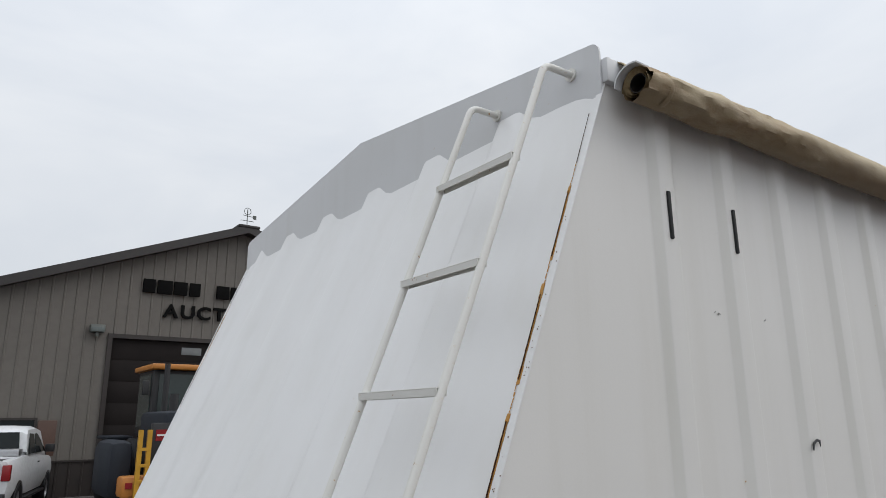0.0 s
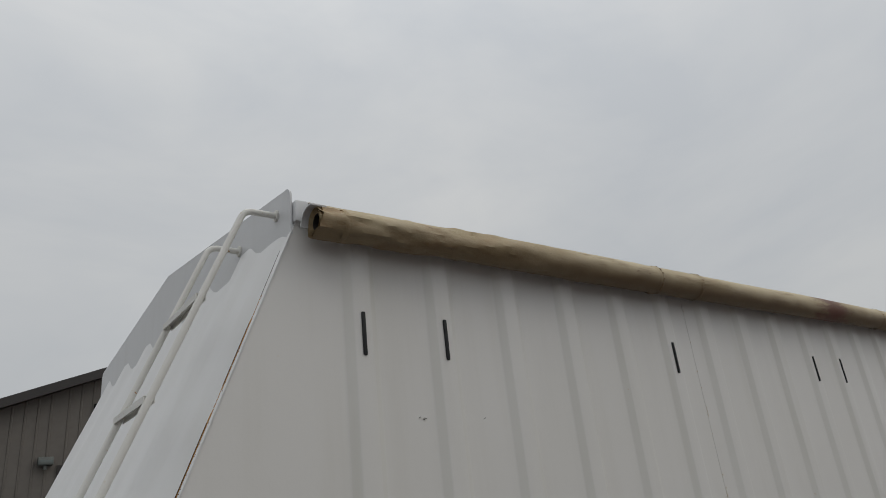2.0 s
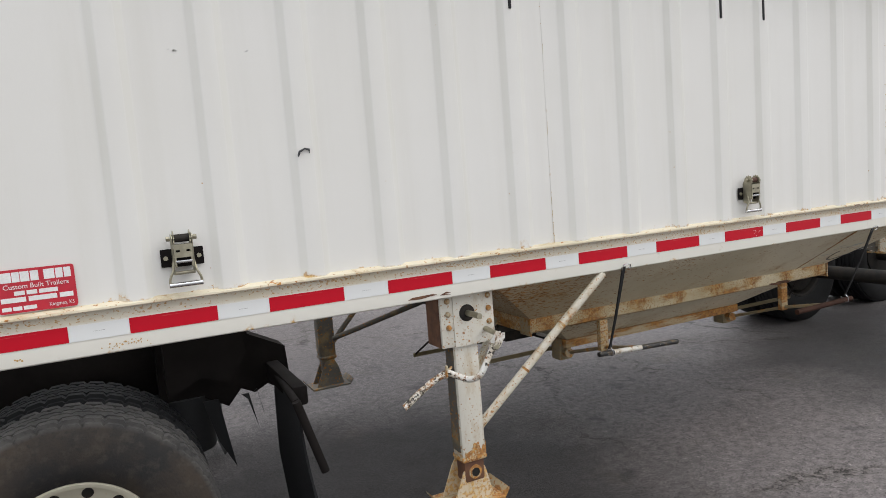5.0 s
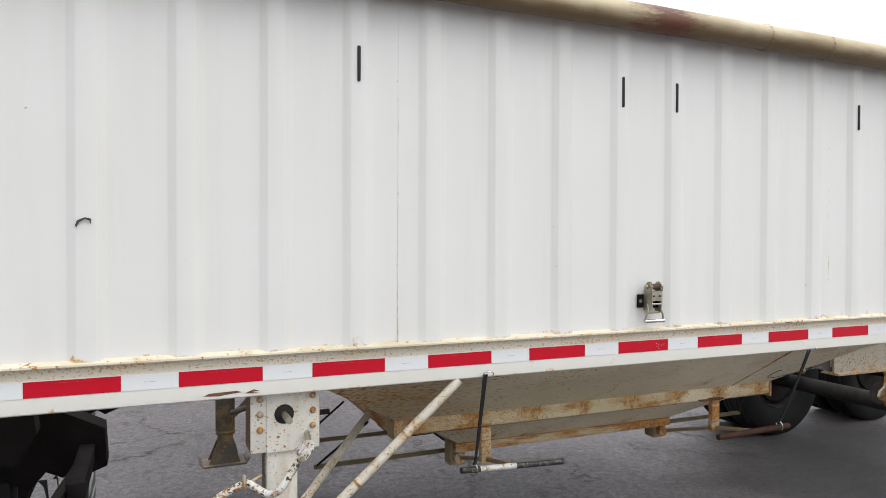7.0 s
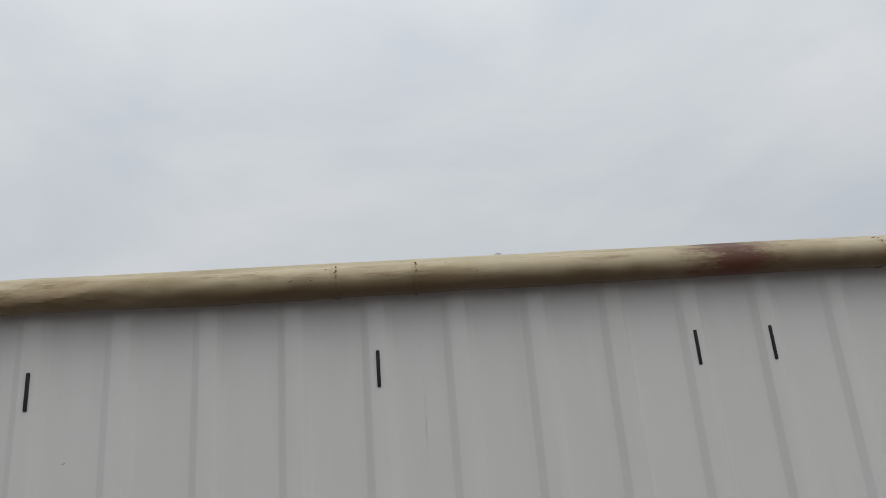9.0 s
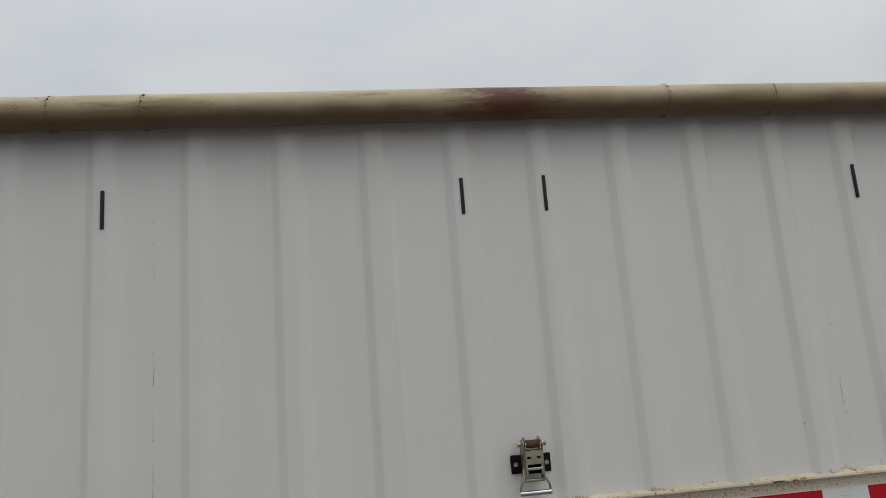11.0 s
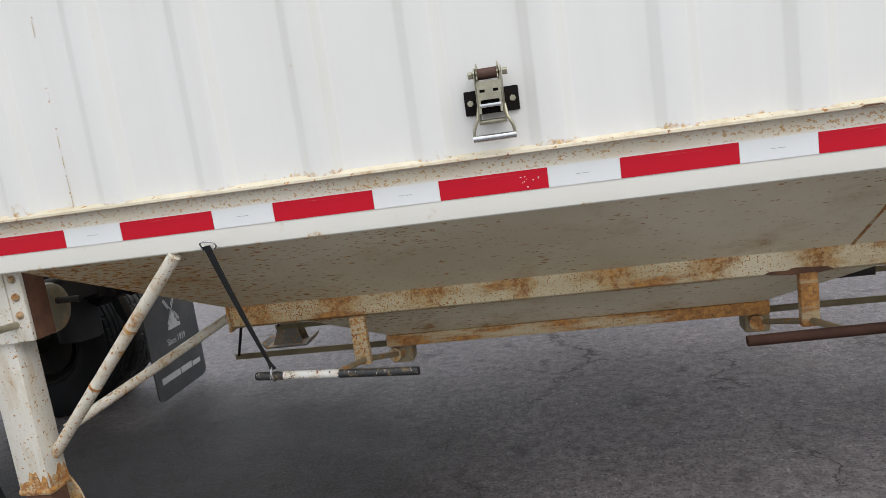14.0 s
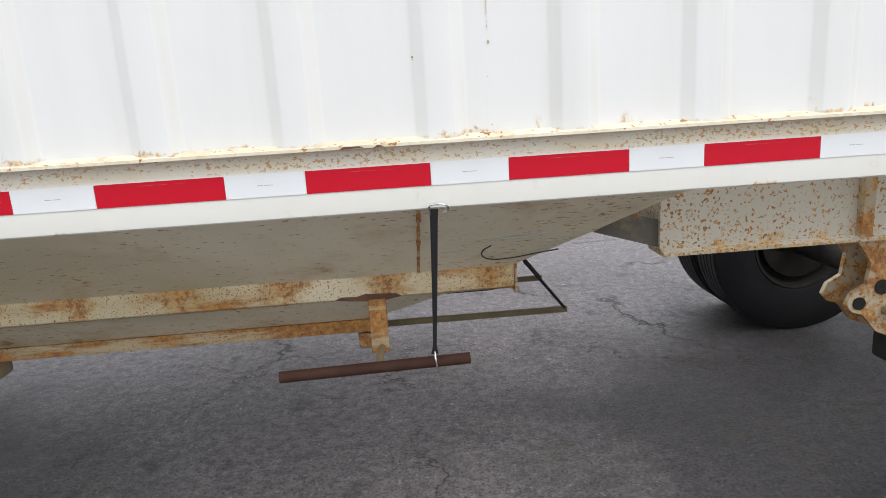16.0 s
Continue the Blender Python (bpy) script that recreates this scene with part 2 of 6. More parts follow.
M_gearbox = painted("grimy_gearbox_paint", (0.26, 0.215, 0.14), 0.65, 0.5, 0.62, patches=0.56, patch_scale=14.0, speck_scale=90.0)
M_hang = painted("rusty_hanger_paint", (0.42, 0.36, 0.26), 0.6, 0.4, 0.55, patches=0.47, patch_scale=14.0, speck_scale=70.0)
M_track = plain("dull_olive_steel", (0.15, 0.118, 0.060), 0.7, 0.2, 0.4, 12.0, 120.0, 0.2)
M_rust = plain("bare_rust", (0.16, 0.075, 0.04), 0.85, 0.1, 0.5, 20.0, 150.0, 0.4, second=(0.075, 0.035, 0.025))
M_rustpipe = plain("brown_rusted_pipe", (0.050, 0.022, 0.014), 0.8, 0.0, 0.4, 18.0, 160.0, 0.3, spec=0.2)
M_seam = painted("rusty_seam", (0.50, 0.31, 0.11), 0.85, 0.3, 0.62, patches=0.60, patch_scale=9.0)
M_seamrust = painted("orange_seam_rust", (0.50, 0.25, 0.055), 0.85, 0.3, 0.62, patches=0.58, patch_scale=14.0)
M_seamline = painted("tan_seam_stain", (0.60, 0.50, 0.32), 0.8, 0.3, 0.66, patches=0.64, patch_scale=12.0)
M_gap = plain("deep_rust_crack", (0.055, 0.024, 0.012), 0.9, 0.0, 0.5, 40.0, 200.0, 0.2, spec=0.1)
M_chip = painted("chipped_handle_paint", (0.62, 0.61, 0.58), 0.5, 0.2, 0.58, patches=0.57, patch_scale=22.0, speck_scale=70.0, dark_chips=True)
M_chipdark = painted("black_and_white_chips", (0.60, 0.59, 0.57), 0.5, 0.2, 0.52, patches=0.48, patch_scale=48.0, speck_scale=120.0, dark_chips=True)
M_chipblack = painted("black_handle_paint", (0.020, 0.020, 0.021), 0.55, 0.2, 0.62, patches=0.62, patch_scale=40.0, speck_scale=120.0, pale_chips=True)
M_black = plain("black_painted_steel", (0.013, 0.0108, 0.010), 0.8, 0.0, 0.4, 9.0, 80.0, 0.15, spec=0.08)
M_greasy = plain("greasy_black_steel", (0.016, 0.015, 0.014), 0.7, 0.0, 0.5, 14.0, 120.0, 0.3, spec=0.2, second=(0.034, 0.027, 0.021))
M_slot = plain("black_rubber_strip", (0.012, 0.012, 0.013), 0.7, 0.0, 0.3, 40.0, 300.0, 0.2)


def make_tread():
    """A worn drive tyre: pale dusty tread, dark shoulder, brown-dusted sidewall. The axle is the object's y axis."""
    m, nt, b = blank("dusty_drive_tyre", 0.8, 0.0, 0.25)
    co = nd(nt, "TexCoord")
    flat = nd(nt, "VectorMath", {0: co.outputs["Object"], 1: (1.0, 0.0, 1.0)}, operation="MULTIPLY")
    rad = nd(nt, "VectorMath", {0: flat.outputs[0]}, operation="LENGTH").outputs["Value"]
    side = mix(nt, step(nt, fbm(nt, 4.5, 5.0), 0.35, 0.66), (0.022, 0.021, 0.021), (0.044, 0.034, 0.026))
    side = mix(nt, calc(nt, "MULTIPLY", step(nt, fbm(nt, 26.0, 4.0), 0.5, 0.7), 0.35), side, (0.070, 0.060, 0.048))
    tread = mix(nt, step(nt, fbm(nt, 9.0, 5.0), 0.35, 0.65), (0.040, 0.038, 0.037), (0.070, 0.066, 0.062))
    col = mix(nt, step(nt, rad, 0.454, 0.474), side, tread)
    col = mix(nt, calc(nt, "MULTIPLY", step(nt, fbm(nt, 60.0, 3.0), 0.52, 0.68), 0.45), col, (0.020, 0.020, 0.020))
    link(nt, col, b.inputs["Base Color"])
    ribs = nd(nt, "Math", {0: calc(nt, "MULTIPLY", rad, 520.0)}, operation="SINE").outputs[0]
    bump(nt, b, calc(nt, "ADD", fbm(nt, 120.0, 4.0), calc(nt, "MULTIPLY", ribs, 0.04)), 0.5, 0.003)
    return m


M_tread = make_tread()
M_rubber2 = plain("clean_tyre_rubber", (0.013, 0.013, 0.014), 0.7, 0.0, 0.35, 6.0, 140.0, 0.3, spec=0.25)
M_rim = painted("white_wheel_paint", (0.58, 0.545, 0.44), 0.4, 0.3, 0.7, speck_scale=50.0)
M_flap = plain("mudflap_rubber", (0.035, 0.036, 0.038), 0.6, 0.0, 0.4, 4.0, 100.0, 0.2, second=(0.07, 0.068, 0.065))
M_mark = plain("faint_grey_print", (0.40, 0.40, 0.39), 0.6, 0.0, 0.25, 30.0, 100.0, 0.0)
M_print = plain("white_print", (0.40, 0.40, 0.39), 0.6, 0.0, 0.25, 30.0, 100.0, 0.0)
M_zinc = plain("zinc_plated_steel", (0.42, 0.39, 0.29), 0.42, 0.78, 0.35, 30.0, 200.0, 0.1)
M_chrome = plain("bright_steel", (0.62, 0.62, 0.62), 0.22, 1.0, 0.15, 30.0, 200.0, 0.05)
M_spool = plain("brown_spool", (0.10, 0.05, 0.035), 0.75, 0.2, 0.4, 40.0, 200.0, 0.2)
M_stitch = plain("rusty_stitching", (0.22, 0.13, 0.06), 0.8, 0.0, 0.5, 60.0, 200.0, 0.2)
M_amber = plain("amber_lens", (0.42, 0.085, 0.02), 0.3, 0.0, 0.2, 40.0, 300.0, 0.1)
M_sticker = plain("red_sticker", (0.48, 0.018, 0.035), 0.35, 0.0, 0.12, 8.0, 60.0, 0.0)
M_stickerw = plain("sticker_white", (0.75, 0.74, 0.73), 0.4, 0.0, 0.1, 20.0, 60.0, 0.0)
M_yellow = plain("yellow_strap", (0.55, 0.36, 0.02), 0.5, 0.0, 0.2, 40.0, 200.0, 0.1)
M_green = plain("green_hose", (0.008, 0.07, 0.035), 0.4, 0.0, 0.25, 20.0, 100.0, 0.05)
M_redhose = plain("red_hose", (0.20, 0.015, 0.02), 0.45, 0.0, 0.25, 20.0, 100.0, 0.05)
M_bluehose = plain("blue_hose", (0.03, 0.05, 0.10), 0.45, 0.0, 0.25, 20.0, 100.0, 0.05)


def make_tape(name, base, honey=900.0):
    m, nt, b = blank(name, 0.45, 0.0, 0.25)
    cell = nd(nt, "TexVoronoi", {"Vector": coords(nt), "Scale": honey}).outputs["Distance"]
    col = mix(nt, calc(nt, "MULTIPLY", step(nt, fbm(nt, 3.0, 5.0), 0.4, 0.7), 0.25), base, tuple(c * 0.8 for c in base))
    chips = step(nt, fbm(nt, 70.0, 2.0), 0.775, 0.80)
    col = mix(nt, chips, col, (0.7, 0.68, 0.64))
    scuff = step(nt, fbm(nt, 14.0, 5.0, (0.25, 1, 3)), 0.66, 0.74)
    col = mix(nt, calc(nt, "MULTIPLY", scuff, 0.35), col, (0.62, 0.58, 0.50))
    link(nt, col, b.inputs["Base Color"])
    bump(nt, b, cell, 0.08, 0.0004)
    return m


M_tapered = make_tape("red_reflective_tape", (0.50, 0.002, 0.016))
M_tapewhite = make_tape("white_reflective_tape", (0.715, 0.722, 0.715))


def make_tarp():
    m, nt, b = blank("tan_vinyl_tarp", 0.55)
    base = mix(nt, step(nt, fbm(nt, 2.5, 6.0, (1, 2, 2)), 0.35, 0.7), (0.50, 0.415, 0.262), (0.35, 0.27, 0.145))
    x = axis(nt, 0)
    z = axis(nt, 2)
    streaks = step(nt, fbm(nt, 6.0, 6.0, (0.5, 4, 4), rough=0.7), 0.52, 0.74)
    base = mix(nt, calc(nt, "MULTIPLY", streaks, 0.85), base, (0.20, 0.125, 0.05))
    # brown water stains on the rolled folds near the nose
    near = calc(nt, "SUBTRACT", 1.0, step(nt, x, 0.95, 2.1))
    st = calc(nt, "MULTIPLY", near, step(nt, fbm(nt, 9.0, 6.0, (0.6, 1.6, 1.6), rough=0.7), 0.46, 0.66))
    base = mix(nt, calc(nt, "MULTIPLY", st, 0.70), base, (0.27, 0.155, 0.060))
    # lower half, whole length: brown stain deepened with painted-in shade
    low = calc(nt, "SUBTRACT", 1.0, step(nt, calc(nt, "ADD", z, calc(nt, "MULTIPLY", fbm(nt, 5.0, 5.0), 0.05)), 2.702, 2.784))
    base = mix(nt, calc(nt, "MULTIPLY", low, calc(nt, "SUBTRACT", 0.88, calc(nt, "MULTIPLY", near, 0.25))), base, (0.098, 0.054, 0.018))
    # one dark rust stain further back
    d = calc(nt, "ABSOLUTE", calc(nt, "SUBTRACT", x, 3.72))
    ring = calc(nt, "SUBTRACT", calc(nt, "SUBTRACT", calc(nt, "MULTIPLY", fbm(nt, 13.0, 8.0, (0.45, 2, 2), rough=0.75), 1.15), 0.22), calc(nt, "MULTIPLY", d, 1.5))
    base = mix(nt, calc(nt, "MULTIPLY", step(nt, ring, 0.0, 0.32), 0.95), base, (0.10, 0.024, 0.007))
    base = mix(nt, step(nt, fbm(nt, 45.0, 3.0, (0.5, 1, 1)), 0.70, 0.75), base, (0.16, 0.10, 0.05))
    link(nt, base, b.inputs["Base Color"])
    bump(nt, b, calc(nt, "ADD", fbm(nt, 22.0, 6.0, (0.5, 1, 1)), calc(nt, "MULTIPLY", fbm(nt, 400.0, 2.0), 0.25)), 0.5, 0.006)
    return m


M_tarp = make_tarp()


def make_ground():
    m, nt, b = blank("asphalt_and_field", 0.6, 0.0, 0.2)
    grit = fbm(nt, 75.0, 5.0, rough=0.8)
    fine = fbm(nt, 260.0, 3.0, rough=0.8)
    big = fbm(nt, 0.35, 6.0, rough=0.6)
    mid = fbm(nt, 2.6, 6.0, rough=0.65)
    col = mix(nt, step(nt, mid, 0.3, 0.72), (0.080, 0.074, 0.075), (0.124, 0.115, 0.117))
    col = mix(nt, calc(nt, "MULTIPLY", step(nt, big, 0.40, 0.66), 0.6), col, (0.138, 0.130, 0.131))
    # patches worn down to pale aggregate
    worn = calc(nt, "ADD", 0.25, calc(nt, "MULTIPLY", step(nt, fbm(nt, 5.5, 6.0, rough=0.7), 0.40, 0.68), 0.75))
    col = mix(nt, calc(nt, "MULTIPLY", calc(nt, "MULTIPLY", step(nt, grit, 0.52, 0.63), worn), 0.95), col, (0.25, 0.238, 0.24))
    col = mix(nt, calc(nt, "MULTIPLY", step(nt, fine, 0.50, 0.62), 0.70), col, (0.24, 0.228, 0.228))
    col = mix(nt, calc(nt, "MULTIPLY", step(nt, calc(nt, "SUBTRACT", 1.0, grit), 0.53, 0.63), 0.9), col, (0.018, 0.017, 0.019))
    stones = nd(nt, "TexVoronoi", {"Vector": coords(nt), "Scale": 42.0})
    pick = calc(nt, "MULTIPLY", calc(nt, "SUBTRACT", 1.0, step(nt, stones.outputs["Distance"], 0.16, 0.26)), step(nt, fbm(nt, 38.0, 1.0), 0.60, 0.64))
    col = mix(nt, pick, col, (0.30, 0.285, 0.275))
    col = mix(nt, calc(nt, "MULTIPLY", step(nt, fbm(nt, 4.0, 4.0), 0.60, 0.70), 0.5), col, (0.028, 0.027, 0.031))
    col = mix(nt, calc(nt, "MULTIPLY", step(nt, fbm(nt, 1.1, 5.0, (1, 0.4, 1)), 0.55, 0.75), 0.35), col, (0.036, 0.034, 0.036))
    mott = calc(nt, "ADD", 0.66, calc(nt, "MULTIPLY", step(nt, fbm(nt, 20.0, 5.0, rough=0.8), 0.36, 0.64), 0.62))
    # light painted in: asphalt paler towards the trailer's wheels, ragged where it begins
    lit_ramp = step(nt, calc(nt, "ADD", axis(nt, 0), calc(nt, "MULTIPLY", fbm(nt, 0.7, 5.0, rough=0.6), 2.6)), 3.3, 6.2)
    tone = calc(nt, "ADD", 0.90, calc(nt, "MULTIPLY", lit_ramp, 0.27))
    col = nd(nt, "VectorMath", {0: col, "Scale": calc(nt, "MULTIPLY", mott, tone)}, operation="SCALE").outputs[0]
    col = nd(nt, "VectorMath", {0: col, 1: (1.05, 1.0, 0.975)}, operation="MULTIPLY").outputs[0]
    # stain and painted shade round the landing gear and tractor, ragged at its rim
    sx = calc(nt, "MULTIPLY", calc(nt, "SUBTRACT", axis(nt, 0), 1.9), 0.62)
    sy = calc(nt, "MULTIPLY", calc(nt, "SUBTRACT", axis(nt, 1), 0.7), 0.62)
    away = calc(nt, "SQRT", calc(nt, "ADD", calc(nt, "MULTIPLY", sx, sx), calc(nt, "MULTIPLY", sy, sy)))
    shade_stain = calc(nt, "SUBTRACT", 1.0, step(nt, calc(nt, "ADD", away, calc(nt, "MULTIPLY", fbm(nt, 1.6, 6.0, rough=0.65), 0.8)), 0.96, 1.66))
    # second dark patch: shade of the trailer wheels painted into the asphalt
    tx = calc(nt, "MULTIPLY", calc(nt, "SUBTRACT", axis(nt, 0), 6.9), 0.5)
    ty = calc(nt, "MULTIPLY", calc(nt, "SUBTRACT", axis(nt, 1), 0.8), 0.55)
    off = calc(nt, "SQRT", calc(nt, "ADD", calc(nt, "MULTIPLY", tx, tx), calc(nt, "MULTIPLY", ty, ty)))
    shade_stain = calc(nt, "MAXIMUM", shade_stain, calc(nt, "MULTIPLY", 0.95, calc(nt, "SUBTRACT", 1.0, step(nt, calc(nt, "ADD", off, calc(nt, "MULTIPLY", fbm(nt, 1.9, 6.0, rough=0.65), 0.8)), 0.95, 1.6))))
    stain_grit = mix(nt, step(nt, grit, 0.42, 0.62), (0.012, 0.011, 0.011), (0.036, 0.033, 0.032))
    col = mix(nt, calc(nt, "MULTIPLY", shade_stain, 0.84), col, stain_grit)
    # moss-brown dust
    col = mix(nt, calc(nt, "MULTIPLY", step(nt, fbm(nt, 1.7, 6.0, rough=0.7), 0.56, 0.72), 0.28), col, (0.085, 0.072, 0.045))
    # wandering cracks, a few long ones and a finer net
    warp = nd(nt, "TexNoise", {"Vector": coords(nt), "Scale": 1.6, "Detail": 6.0, "Roughness": 0.7})
    shift = nd(nt, "VectorMath", {0: warp.outputs["Color"], 1: (0.9, 0.9, 0.0)}, operation="MULTIPLY")
    place = nd(nt, "VectorMath", {0: coords(nt), 1: shift.outputs[0]}, operation="ADD")
    cell = nd(nt, "TexVoronoi", {"Vector": place.outputs[0], "Scale": 0.62}, feature="DISTANCE_TO_EDGE")
    there = step(nt, fbm(nt, 0.9, 3.0), 0.46, 0.58)
    crack = calc(nt, "MULTIPLY", calc(nt, "SUBTRACT", 1.0, step(nt, cell.outputs["Distance"], 0.001, 0.007)), there)
    soft = calc(nt, "MULTIPLY", calc(nt, "SUBTRACT", 1.0, step(nt, cell.outputs["Distance"], 0.0, 0.03)), there)
    net = nd(nt, "TexVoronoi", {"Vector": place.outputs[0], "Scale": 1.9}, feature="DISTANCE_TO_EDGE")
    hair = calc(nt, "MULTIPLY", calc(nt, "SUBTRACT", 1.0, step(nt, net.outputs["Distance"], 0.001, 0.007)), step(nt, fbm(nt, 1.3, 3.0), 0.52, 0.60))
    col = mix(nt, calc(nt, "MULTIPLY", soft, 0.25), col, (0.07, 0.06, 0.04))
    col = mix(nt, calc(nt, "MULTIPLY", calc(nt, "MAXIMUM", crack, calc(nt, "MULTIPLY", hair, 0.7)), 0.85), col, (0.016, 0.015, 0.014))
    # winter field past the lot
    far = step(nt, calc(nt, "ADD", axis(nt, 1), calc(nt, "MULTIPLY", fbm(nt, 0.12, 4.0), 8.0)), 62.0, 66.0)
    field = mix(nt, step(nt, fbm(nt, 0.05, 5.0, (1, 4, 1)), 0.35, 0.65), (0.20, 0.16, 0.085), (0.13, 0.10, 0.06))
    field = mix(nt, step(nt, fbm(nt, 0.4, 4.0, (1, 5, 1)), 0.55, 0.75), field, (0.16, 0.075, 0.04))
    col = mix(nt, far, col, field)
    link(nt, col, b.inputs["Base Color"])
    link(nt, nd(nt, "MapRange", {"Value": mid, "From Min": 0.3, "From Max": 0.7, "To Min": 0.50, "To Max": 0.66}).outputs[0], b.inputs["Roughness"])
    h = calc(nt, "SUBTRACT", calc(nt, "ADD", grit, calc(nt, "MULTIPLY", mid, 0.6)), calc(nt, "MULTIPLY", crack, 2.0))
    bump(nt, b, h, 0.55, 0.006)
    return m


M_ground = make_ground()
M_siding = plain("taupe_steel_siding", (0.142, 0.128, 0.111), 0.6, 0.0, 0.12, 0.8, 20.0, 0.05)
M_brown = plain("dark_brown_steel", (0.032, 0.025, 0.022), 0.5, 0.0, 0.3, 1.5, 20.0, 0.05)
M_door = plain("dark_brown_door", (0.017, 0.013, 0.012), 0.7, 0.0, 0.3, 1.5, 20.0, 0.05, spec=0.2)
M_roof = plain("dark_brown_roofing", (0.034, 0.029, 0.027), 0.5, 0.0, 0.3, 1.0, 20.0, 0.05)
M_letter = plain("black_sign_letters", (0.006, 0.006, 0.006), 0.9, 0.0, 0.2, 8.0, 60.0, 0.0, spec=0.1)
M_lampbox = plain("grey_lamp_housing", (0.12, 0.13, 0.12), 0.5, 0.2, 0.2, 8.0, 60.0, 0.1)
M_lampglass = plain("lamp_glass", (0.12, 0.14, 0.135), 0.2, 0.0, 0.1, 8.0, 60.0, 0.0)
M_cabglass = plain("dark_green_cab_glass", (0.030, 0.042, 0.040), 0.12, 0.0, 0.2, 2.0, 20.0, 0.0)
M_pane = plain("dim_window_glass", (0.20, 0.21, 0.21), 0.15, 0.0, 0.15, 2.0, 20.0, 0.0)
M_shutter = plain("brown_panel", (0.10, 0.055, 0.04), 0.6, 0.0, 0.2, 3.0, 60.0, 0.05)
M_carwhite = plain("white_car_paint", (0.66, 0.67, 0.68), 0.25, 0.0, 0.06, 2.0, 20.0, 0.0)
M_cargrey = plain("grey_car_paint", (0.13, 0.15, 0.175), 0.25, 0.2, 0.1, 2.0, 20.0, 0.0)
M_carblack = plain("black_plastic", (0.02, 0.02, 0.021), 0.5, 0.0, 0.2, 5.0, 60.0, 0.05)
M_carglass = plain("dark_car_glass", (0.014, 0.018, 0.019), 0.1, 0.0, 0.1, 2.0, 20.0, 0.0, spec=0.25)
M_taillight = plain("red_tail_lens", (0.25, 0.012, 0.015), 0.25, 0.0, 0.1, 8.0, 60.0, 0.0)
M_alloy = plain("alloy_wheel", (0.45, 0.45, 0.46), 0.3, 0.9, 0.1, 8.0, 60.0, 0.0)
M_orange = plain("loader_orange_paint", (0.52, 0.20, 0.035), 0.45, 0.0, 0.2, 3.0, 40.0, 0.05)
M_loaderyellow = plain("loader_yellow_paint", (0.55, 0.29, 0.02), 0.45, 0.0, 0.2, 3.0, 40.0, 0.05)
M_hood = plain("loader_grey_hood", (0.024, 0.028, 0.036), 0.65, 0.0, 0.2, 3.0, 40.0, 0.05, spec=0.2)
M_wood = plain("weathered_pole_wood", (0.075, 0.06, 0.05), 0.85, 0.0, 0.3, 6.0, 60.0, 0.2)
M_bark = plain("bare_winter_wood", (0.060, 0.047, 0.042), 0.9, 0.0, 0.3, 0.3, 2.0, 0.0, second=(0.035, 0.030, 0.030))

# ---- mesh helpers ----
def holder(name, place, label, category, group="", kind=""):
    """A thing: an empty at its base that carries its parts."""
    ob = new(name)
    ob.location = place
    ob.empty_display_size = 0.1
    return tagged(ob, label, category, group, kind)


def finish(me, material, smooth):
    if material:
        for one in material if isinstance(material, (list, tuple)) else [material]:
            me.materials.append(one)
    if smooth:
        me.shade_smooth()
        me.set_sharp_from_angle(angle=radians(38))


def put(name, me, parent, label="", at=None):
    """A mesh object under a thing or a part; coordinates are those of the world."""
    ob = new(name, me)
    if parent is not None:
        ob.parent = parent
        if parent.type == "EMPTY":
            ob.matrix_parent_inverse = Matrix.Translation(-Vector(parent.location))
    if at is not None:
        ob.matrix_basis = at
    return tagged(ob, label)


def mesh_of(name, bm, material, smooth=True):
    bmesh.ops.recalc_face_normals(bm, faces=bm.faces)
    me = bpy.data.meshes.new(name)
    bm.to_mesh(me)
    bm.free()
    finish(me, material, smooth)
    return me


def part(name, bm, material, parent, label="", smooth=True):
    return put(name, mesh_of(name, bm, material, smooth), parent, label)


def thing(name, bm, material, label, category, group="", kind="", smooth=True):
    return tagged(put(name, mesh_of(name, bm, material, smooth), None), label, category, group, kind)


def box(bm, x0, x1, y0, y1, z0, z1, bevel=0.0, turn=None):
    r = bmesh.ops.create_cube(bm, size=1.0)
    m = Matrix.Translation(((x0 + x1) / 2, (y0 + y1) / 2, (z0 + z1) / 2)) @ Matrix.Diagonal((x1 - x0, y1 - y0, z1 - z0, 1))
    bmesh.ops.transform(bm, matrix=(turn @ m) if turn else m, verts=r["verts"])
    if bevel:
        es = list({e for v in r["verts"] for e in v.link_edges})
        bmesh.ops.bevel(bm, geom=es, offset=bevel, segments=2, affect="EDGES", profile=0.5)
    return bm


def boxed(*a, **k):
    return box(bmesh.new(), *a, **k)


def tube(bm, pts, r, segs=14, caps=True, close=False):
    """A round bar along a line of points, with mitred bends. r may be a list."""
    pts = [Vector(p) for p in pts]
    n = len(pts)
    rs = r if isinstance(r, (list, tuple)) else [r] * n
    rings, up = [], None
    for i, p in enumerate(pts):
        a = pts[i - 1] if i else (pts[-1] if close else None)
        c = pts[i + 1] if i + 1 < n else (pts[0] if close else None)
        d = ((c if c else p) - (a if a else p)).normalized()
        if up is None:
            up = d.orthogonal().normalized()
        up = (up - d * up.dot(d)).normalized()
        side = d.cross(up)
        rings.append([bm.verts.new(p + (up * math.cos(k * math.tau / segs) + side * math.sin(k * math.tau / segs)) * rs[i]) for k in range(segs)])
    for i in range(n if close else n - 1):
        a, b = rings[i], rings[(i + 1) % n]
        for k in range(segs):
            bm.faces.new((a[k], a[(k + 1) % segs], b[(k + 1) % segs], b[k]))
    if caps and not close:
        bm.faces.new(rings[0][::-1])
        bm.faces.new(rings[-1])
    return bm


